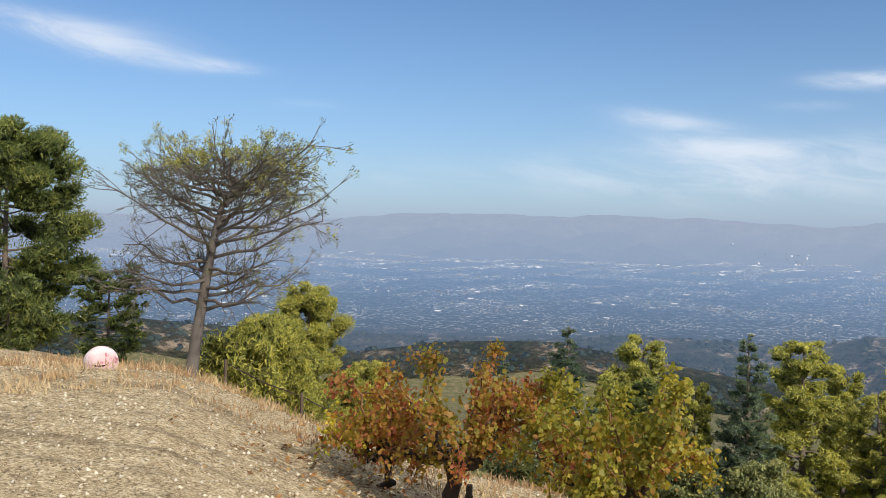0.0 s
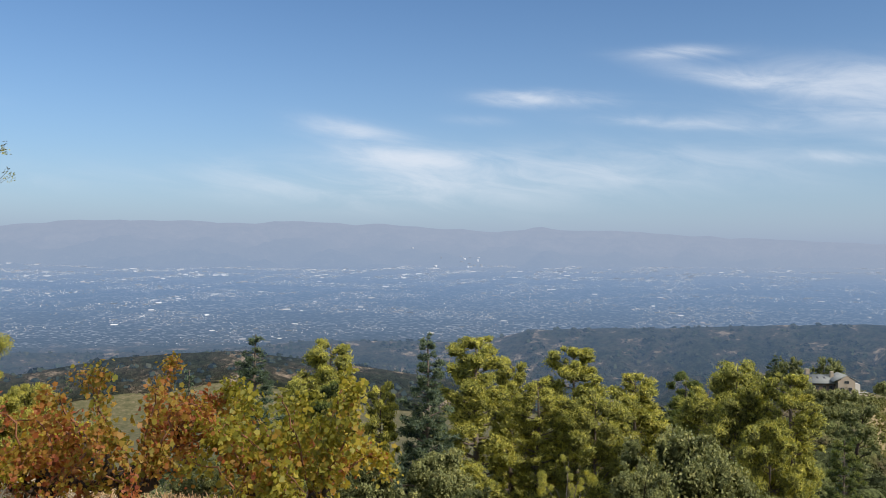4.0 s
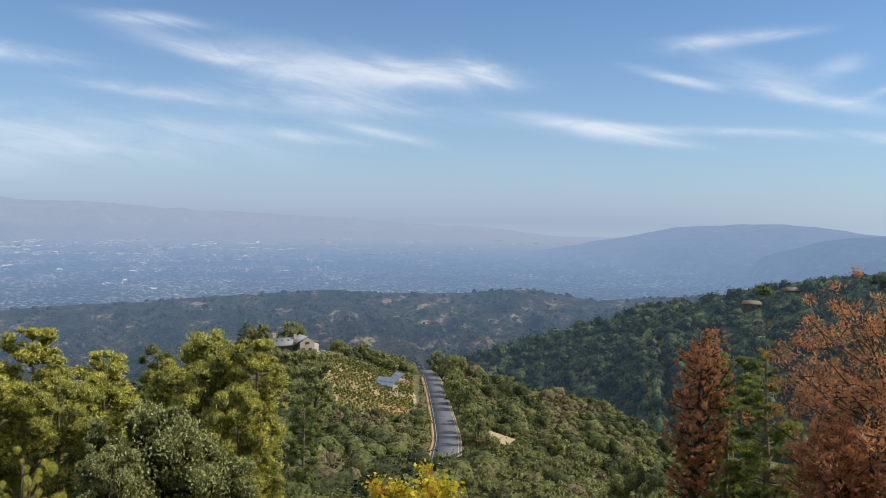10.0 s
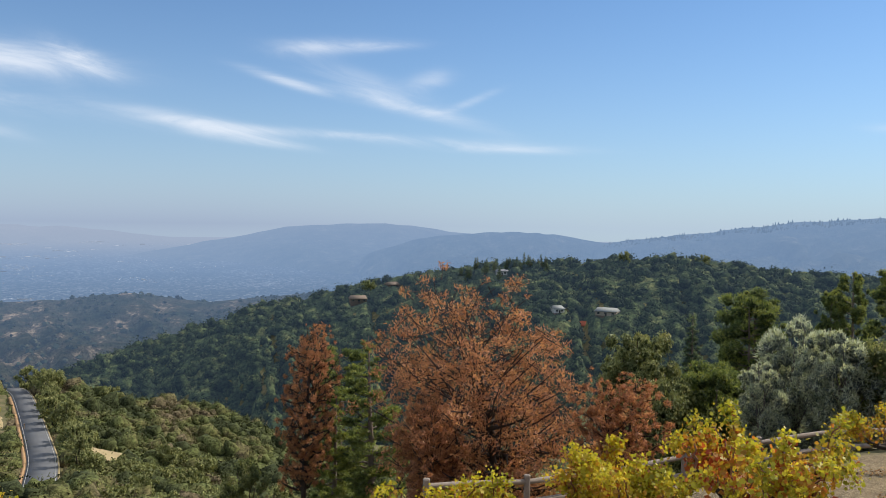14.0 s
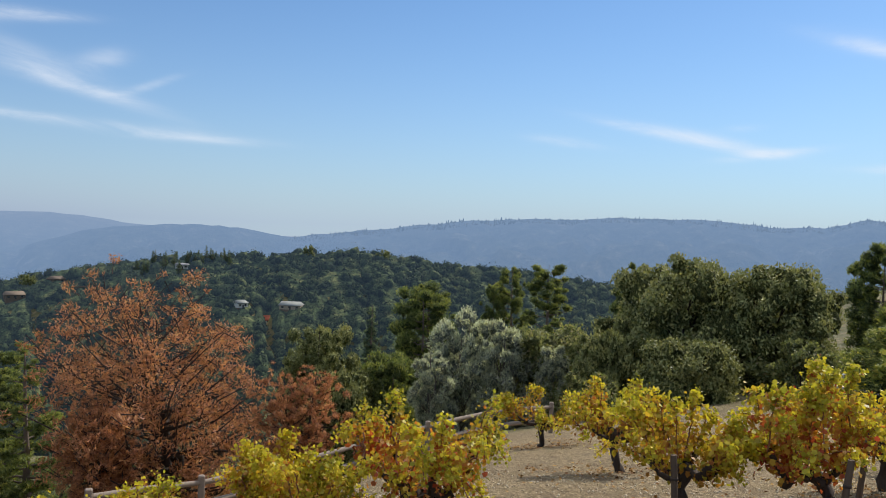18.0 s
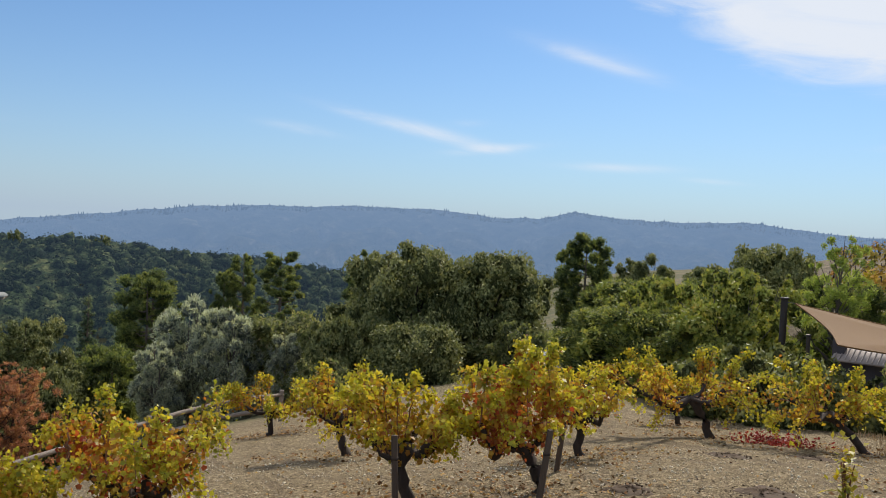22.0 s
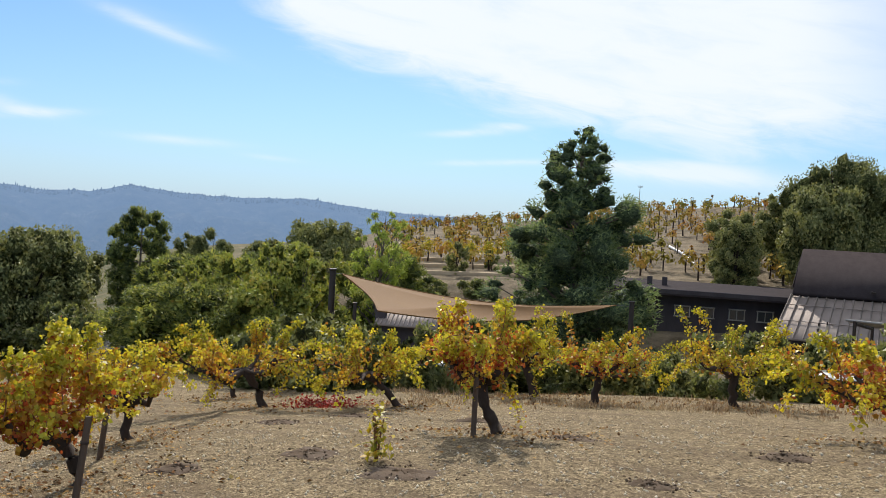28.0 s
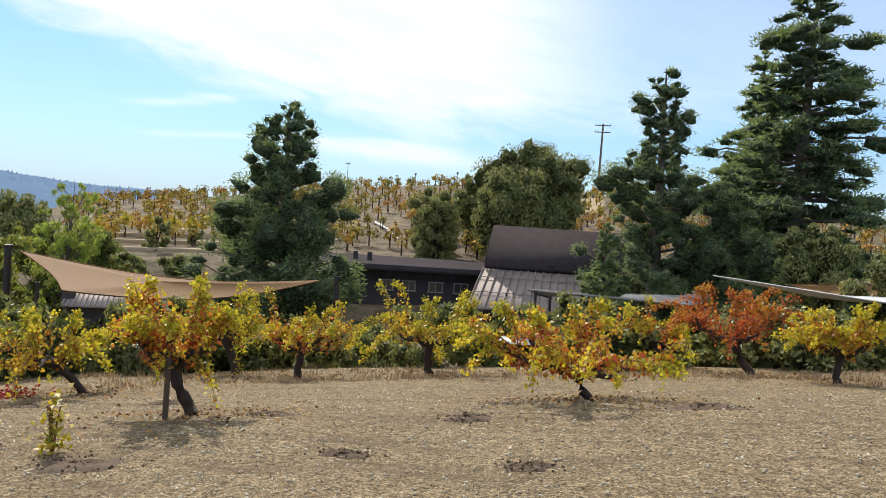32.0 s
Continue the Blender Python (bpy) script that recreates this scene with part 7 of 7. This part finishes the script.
rng = np.random.default_rng(62)
for i in range(30):
    a, d = rng.uniform(44.5, 58), rng.uniform(62, 128)
    p = on_land(a, d)
    plant("scrub", a, d, p.z + rng.uniform(1.4, 3.0), rng.uniform(2.4, 4.8), "low olive-green shrub on the brown slope above the road")
rng = np.random.default_rng(63)
for i in range(34):
    a, d = rng.uniform(57.6, 72), rng.uniform(92, 215)
    if d * 0.02 + 56.2 < a + 2 and not (57 < a < 61.5 and 196 < d < 222):
        p = on_land(a, d)
        plant("oak", a, d, p.z + rng.uniform(3.0, 5.5), rng.uniform(4.5, 8.5), "rounded olive-green oak on the slope below the road")

# brush below the knoll, in front of the valley
rng = np.random.default_rng(65)
for i in range(22):
    a, d = rng.uniform(-7, 9), rng.uniform(33, 72)
    p = on_land(a, d)
    plant("scrub" if i % 3 else "oak", a, d, p.z + rng.uniform(2.0, 3.6), rng.uniform(3.2, 6.0), "low grey-green brush on the slope below the knoll")

# pointed conifers and one round oak on the skyline of the wooded ridge
rng = np.random.default_rng(64)
for i in range(26):
    a, d = 82.6 + i * 0.23 + rng.normal(0, 0.08), rng.uniform(676, 700)
    p = on_land(a, d)
    plant("spire", a, d, p.z + rng.uniform(8.0, 13.0), rng.uniform(4.0, 6.0), "small dark conifer on the wooded ridge's skyline")
for a, d, top, w in ((98.4, 690, -17.6, 12.0), (76.3, 690, -42.5, 13.0), (93.4, 692, -16.2, 11.0)):
    plant("oak", a, d, top, w, "big rounded oak on the wooded ridge's skyline")

# ---------------------------------------------------------------- litter on the ground
STRAW = woodland("straw", [(0.0, (0.06, 0.043, 0.024)), (0.35, (0.165, 0.122, 0.068)), (0.65, (0.32, 0.245, 0.140)), (1.0, (0.62, 0.50, 0.32))], 12.0)
rng = np.random.default_rng(71)
n = 170000
a, d = np.radians(rng.uniform(-34, 202, n)), 3.4 + 15 * rng.random(n) ** 1.25
x, y = d * np.sin(a), d * np.cos(a)
p = np.stack([x, y, land(x, y) + rng.uniform(0.002, 0.025, n)], -1)
way = rng.normal(size=(n, 3)) * [1, 1, 0.16]
v, f = shards(rng, p, way, rng.normal(0, 0.3, (n, 3)) + [0, 0, 1], rng.uniform(0.015, 0.065, n) * np.where(rng.random(n) < 0.1, 2.0, 1.0), rng.uniform(0.005, 0.011, n))
tagged(mesh_object("straw_litter", v, f, STRAW), "pale dry straw strewn over the bare ground", "straw", kind="stuff")
PEBBLE = woodland("pebbles", [(0.0, (0.3, 0.25, 0.18)), (0.5, (0.5, 0.43, 0.32)), (1.0, (0.8, 0.72, 0.56))], 3.0)
n = 18000
a, d = np.radians(rng.uniform(-34, 202, n)), 3.6 + 10 * rng.random(n) ** 1.2
x, y = d * np.sin(a), d * np.cos(a)
r = rng.uniform(0.006, 0.023, n)
mid = np.stack([x, y, land(x, y) + r * 0.3], -1)
corner = np.array([(1, 0, 0), (0, 1, 0), (-1, 0, 0), (0, -1, 0), (0, 0, 0.8), (0, 0, -0.8)], float)
v = (mid[:, None] + corner[None] * r[:, None, None] * rng.uniform(0.6, 1.3, (n, 6, 1))).reshape(-1, 3)
k = np.arange(n)[:, None] * 6
f = np.concatenate([k + q for q in ([0, 1, 4], [1, 2, 4], [2, 3, 4], [3, 0, 4], [1, 0, 5], [2, 1, 5], [3, 2, 5], [0, 3, 5])])
tagged(mesh_object("gravel", v, f, PEBBLE), "small pale stones strewn over the knoll", "gravel", kind="stuff")
DRY_GRASS = woodland("dry_grass", [(0.0, (0.2, 0.11, 0.06)), (0.5, (0.42, 0.28, 0.15)), (1.0, (0.62, 0.5, 0.3))], 0.8)
n = 900
a = np.concatenate([rng.uniform(-30, 8, 480), rng.uniform(145, 200, 420)])
d = np.concatenate([rng.uniform(8.5, 14, 480), rng.uniform(15, 20, 420)])
x, y = d * np.sin(np.radians(a)), d * np.cos(np.radians(a))
foot = np.repeat(np.stack([x, y, land(x, y)], -1), 16, 0)
tall = np.repeat(rng.uniform(0.06, 0.17, n), 16) * rng.uniform(0.5, 1.2, n * 16)
way = rng.normal(0, 0.35, (n * 16, 3)) + [0, 0, 1]
foot += rng.normal(0, 0.07, foot.shape) * [1, 1, 0]
v, f = kites(rng, foot + unit(way) * (tall * 0.45)[:, None], way, tall, 0.012)
tagged(mesh_object("dry_grass", v, f, DRY_GRASS), "tufts of reddish dry grass along the knoll's rim", "grass", kind="stuff")

FALLEN = woodland("fallen_leaves", [(0.0, (0.10, 0.05, 0.03)), (0.4, (0.24, 0.12, 0.05)), (0.75, (0.40, 0.24, 0.08)), (1.0, (0.45, 0.34, 0.12))], 6.0)
spots = [(o.matrix_basis.translation.x, o.matrix_basis.translation.y) for o in scene.objects if o.name.split(".")[0] == "grapevine"]
x, y = np.repeat(np.array(spots), 330, 0).T + rng.normal(0, 0.75, (2, 330 * len(spots)))
p = np.stack([x, y, land(x, y) + rng.uniform(0.005, 0.03, len(x))], -1)
v, f = kites(rng, p, rng.normal(size=p.shape) * [1, 1, 0.25], rng.uniform(0.03, 0.075, len(p)), rng.uniform(0.025, 0.055, len(p)), rng.normal(0, 0.45, p.shape) + [0, 0, 1])
tagged(mesh_object("fallen_leaves", v, f, FALLEN), "dry brown and orange vine leaves fallen under the vines", "fallen leaves", kind="stuff")

# ---------------------------------------------------------------- shrubs in the winery's yard
rng = np.random.default_rng(81)
for i in range(30):
    a, d = 138 + i * 2.05 + rng.normal(0, 0.5), rng.uniform(20.5, 29)
    p = on_land(a, d)
    plant("oak" if i % 3 else "scrub", a, d, p.z + rng.uniform(0.9, 1.9), rng.uniform(1.8, 3.2), "low dark green shrub at the edge of the winery's yard")
for i in range(16):
    a, d = rng.uniform(112, 146), rng.uniform(38, 74)
    p = on_land(a, d)
    plant(("oak", "dark_pine", "scrub")[i % 3], a, d, p.z + rng.uniform(3.0, 5.0), rng.uniform(5, 8), "dark green tree in the hollow beyond the vineyard")
# ---------------------------------------------------------------- gopher mounds among the vines
MOUND = plain("dug_soil", (0.10, 0.068, 0.044), 0.95, spread=0.45, scale=9, bump=1.0, fine=40)
for i, (a, d, r) in enumerate(((141, 9.3, 0.3), (147, 8.2, 0.34), (152, 12.6, 0.3), (158, 10.2, 0.26), (163, 7.9, 0.2), (139, 12.4, 0.3), (144, 13.2, 0.3), (133, 9.2, 0.3), (171, 9.6, 0.24), (186, 10.4, 0.4), (125, 8.2, 0.3), (175, 7.3, 0.18))):
    rng = np.random.default_rng(900 + i)
    foot = on_land(a, d)
    n = 26
    th = np.arange(n) * 6.2832 / n
    rim = 1 + 0.3 * np.convolve(np.tile(rng.normal(size=n), 3), np.ones(3) / 3, "same")[n:2 * n]
    rings = []
    for q in (0.02, 0.2, 0.4, 0.6, 0.8, 1.0):
        x, y = r * q * rim * np.cos(th) * 1.25, r * q * rim * np.sin(th) * 0.8
        up = 0.03 * (1 - q * q) * (1 + 0.5 * rng.normal(size=n)) - 0.012 * (q > 0.9)
        rings.append(np.column_stack([x, y, land(foot.x + x, foot.y + y) - foot.z + up]))
    v = np.concatenate(rings)
    k, j = np.arange(5)[:, None] * n, np.arange(n)[None]
    f = np.stack([k + j, k + n + j, k + n + (j + 1) % n, k + (j + 1) % n], -1).reshape(-1, 4)[:, ::-1]
    m = 60
    spot = rng.normal(0, 1, (m, 2)) * [r * 0.85, r * 0.6]
    r0 = rng.uniform(0.006, 0.02, m)
    mid = np.column_stack([spot, land(foot.x + spot[:, 0], foot.y + spot[:, 1]) - foot.z + 0.04 * np.exp(-((np.hypot(spot[:, 0], spot[:, 1]) / r) ** 2))])
    w = (mid[:, None] + corner[None] * r0[:, None, None] * rng.uniform(0.6, 1.4, (m, 6, 1))).reshape(-1, 3)
    k = np.arange(m)[:, None] * 6 + len(v)
    f = [f, np.concatenate([k + q for q in ([0, 1, 4], [1, 2, 4], [2, 3, 4], [3, 0, 4], [1, 0, 5], [2, 1, 5], [3, 2, 5], [0, 3, 5])])]
    v = np.concatenate([v, w])
    ob = mesh_object("gopher_mound", v, f, MOUND)
    ob.matrix_basis = Matrix.Translation(foot)
    tagged(ob, "low mound of dark crumbly soil between the vines", "mound", "gopher mounds", "stuff")

# ---------------------------------------------------------------- the yard's small things
CONCRETE = plain("pale_concrete", (0.27, 0.28, 0.29), 0.9, spread=0.15, scale=1.5)
LOT = plain("dark_parking_surface", (0.06, 0.06, 0.065), 0.95, spread=0.25, scale=0.6, bump=0.4, fine=12)
CANVAS = plain("folded_canvas", (0.42, 0.36, 0.28), 0.9, spread=0.15, scale=3)
WHITE_TOP = plain("white_table_top", (0.8, 0.8, 0.78), 0.5, spread=0.05)
LEDGE = plain("trodden_soil", (0.34, 0.26, 0.165), 0.95, spread=0.3, scale=0.8, bump=0.6, fine=8)
FIELD = plain("golden_dry_grass", (0.5, 0.36, 0.17), 0.95, spread=0.25, scale=0.05, bump=0.6, fine=1)
land_patch("parking_lot", (127.5, 138.5), (36, 52), LOT, "dark asphalt parking lot below the knoll", 0.12, seed=5)
az_, d_ = 128.77, 52.0
d_ = min(d_, 46.0)
slab = thing("concrete_slab", on_land(az_, d_, 0.12), toward(az_) + 8, "pale rectangular concrete slab in the dark parking lot", "slab")
block("plate", (2.9, 2.0, 0.22), (0, 0, 0.12), CONCRETE, slab)
block("kerb", (3.1, 0.18, 0.3), (0, -1.1, 0.1), CONCRETE, slab)


def closed_umbrella(az, d, top):
    foot = on_land(az, d, -0.05)
    h = top - foot.z
    ob = thing("closed_umbrella", foot, toward(az), "tall tan market umbrella, folded shut", "umbrella", "folded umbrellas")
    pole("mast", (0, 0, 0), (0, 0, h), 0.035, 0.03, STEEL, ob, 8)
    t = Heap()
    zs = np.linspace(h * 0.42, h - 0.08, 8)
    t.add(*tube([(0.01 * math.sin(i * 2), 0.01 * math.cos(i * 3), z) for i, z in enumerate(zs)], [0.13, 0.2, 0.21, 0.19, 0.16, 0.12, 0.08, 0.04], 9))
    t.done("canopy", CANVAS, ob, True)
    block("base", (0.5, 0.5, 0.1), (0, 0, 0.08), STEEL, ob)
    block("finial", (0.06, 0.06, 0.12), (0, 0, h), STEEL, ob)


closed_umbrella(173.29, 37.0, -1.47)
closed_umbrella(173.76, 37.6, -1.44)
closed_umbrella(173.24, 35.0, -1.51)


def patio_table(az, d, top):
    foot = on_land(az, d)
    z = max(top - foot.z, 0.72)
    ob = thing("patio_table", foot, toward(az), "round white patio table in the tasting yard", "table", "patio tables")
    bm = bmesh.new()
    bmesh.ops.create_cone(bm, cap_ends=True, segments=24, radius1=0.6, radius2=0.58, depth=0.05, matrix=Matrix.Translation((0, 0, z)))
    part("tabletop", bm, WHITE_TOP, ob)
    pole("stem", (0, 0, 0), (0, 0, z), 0.05, 0.05, STEEL, ob, 8)
    block("foot", (0.5, 0.5, 0.05), (0, 0, 0.03), STEEL, ob)


patio_table(171.88, 24.0, -1.98)
patio_table(174.20, 23.0, -1.75)
patio_table(150.77, 23.5, -2.74)

# a low red plant and a young shoot among the vines
RED_LEAF = leafy("red_low_leaves", [(0.0, (0.14, 0.012, 0.012)), (0.6, (0.32, 0.025, 0.02)), (1.0, (0.42, 0.08, 0.03))], through_=0.3)


def leaf_heap(name, az, d, size, count, leaf, material, label, category, lift=0.0):
    rng = np.random.default_rng(int(az * 10 + d))
    foot = on_land(az, d)
    ob = thing(name, foot, toward(az), label, category)
    u = rng.normal(size=(count, 3)) * [0.4, 0.4, 0.33] * size
    u[:, 2] = np.abs(u[:, 2]) + lift
    v, f = kites(rng, u, rng.normal(size=(count, 3)), rng.uniform(0.6, 1.3, count) * leaf, rng.uniform(0.4, 0.8, count) * leaf, u * [1, 1, 0.4] + [0, 0, 0.4])
    mesh_object("foliage", v, f, material, ob)
    stems = Heap()
    for i in range(9):
        a = rng.uniform(0, 6.28)
        stems.add(*tube([(0, 0, -0.05), (math.cos(a) * size[0] * 0.2, math.sin(a) * size[1] * 0.2, size[2] * 0.3), (math.cos(a) * size[0] * 0.4, math.sin(a) * size[1] * 0.4, size[2] * 0.5)], [0.012, 0.009, 0.004], 4))
    tagged(stems.done("stems", CANE, ob), kind="stuff")
    return ob


leaf_heap("red_shrub", 142.01, 15.2, np.array((0.75, 0.5, 0.2)), 700, 0.07, RED_LEAF, "low bright red plant sprawling on the dry ground", "plant")
leaf_heap("young_vine", 145.42, 8.8, np.array((0.15, 0.15, 0.9)), 190, 0.075, VINE_LEAVES["yellow"], "slender young vine shoot with green and yellow leaves", "grapevine", 0.03)
for az_, d_, w_, h_ in ((150.27, 57, 1.8, 2.2), (152.68, 60, 1.1, 1.4), (155.52, 56, 2.4, 1.6), (144.22, 58, 1.5, 1.2), (148.87, 50, 2.0, 1.0), (151.90, 50, 2.4, 1.1)):
    q = on_land(az_, d_)
    plant("scrub", az_, d_, q.z + h_, w_, "dark rounded shrub on the dry terraced bank")

# terraces cut into the dry bank, and vines standing along the upper one
for i, (d_, lift) in enumerate(((56.5, 0.22), (61.5, 0.25), (66.0, 0.25))):
    land_patch("terrace", (143.5, 158.5), (d_ - 0.3, d_ + 0.3), LEDGE, "pale trodden ledge along the dry bank", lift, seed=20 + i, ragged=0.05)


def terrace_vine(az, d, h, seed):
    rng = np.random.default_rng(seed)
    foot = on_land(az, d, -0.05)
    ob = thing("terrace_vine", foot, toward(az), "upright staked vine with yellow leaves on the terrace", "grapevine", "vines along the terrace")
    pole("stake", (0.08, 0, 0), (0.08, 0, h * 0.95), 0.03, 0.025, STAKE_WOOD, ob, 6)
    t = Heap()
    t.add(*tube([(0, 0, 0), (0.05, 0, h * 0.25), (0, 0.03, h * 0.5)], [0.06, 0.045, 0.03], 6))
    t.done("trunk", DARK_BARK, ob, True)
    n = 420
    u = rng.normal(size=(n, 3)) * [0.27, 0.27, 0.22] * (h / 1.6)
    u += [0, 0, h * 0.62]
    u[:, :2] *= np.clip(1.25 - (u[:, 2:3] - h * 0.5), 0.3, 1.3)
    v, f = kites(rng, u, rng.normal(size=(n, 3)), rng.uniform(0.1, 0.2, n), rng.uniform(0.08, 0.14, n))
    mesh_object("foliage", v, f, VINE_LEAVES["yellow"], ob)


for i, x_ in enumerate((146.93, 148.34, 149.78, 151.22, 152.42, 153.61, 154.65)):
    terrace_vine(x_, 63.5 + (i % 3) * 2.0, 1.75 + 0.2 * (i % 2), 300 + i)

# a pipe lying on the vineyard hill, a dirt track, and dry fields beyond the trees
ends = [on_land(*p) for p in ((164.24, 77.0), (165.02, 73.0), (165.81, 67.0))]
ends = [q + Vector((0, 0, 0.12)) for q in ends]
pipe = tagged(new("irrigation_pipe"), "white irrigation pipe lying down the vineyard hill", "pipe")
for p, q in zip(ends, ends[1:]):
    pole("pipe_length", p, q, 0.11, 0.11, WHITE_TOP, pipe, 8)
land_patch("dirt_track", (175.81, 179.64), (92, 112), PALE_SOIL, "bare pale dirt track below the utility pole", 0.3, seed=31)
land_patch("dry_field", (110.6, 114.0), (150, 300), FIELD, "golden dry grass field beyond the trees", 0.5, seed=32)
land_patch("dry_slope", (109.0, 116.5), (70, 105), PALE_SOIL, "bare brown vineyard slope behind the trees", 0.3, seed=33)
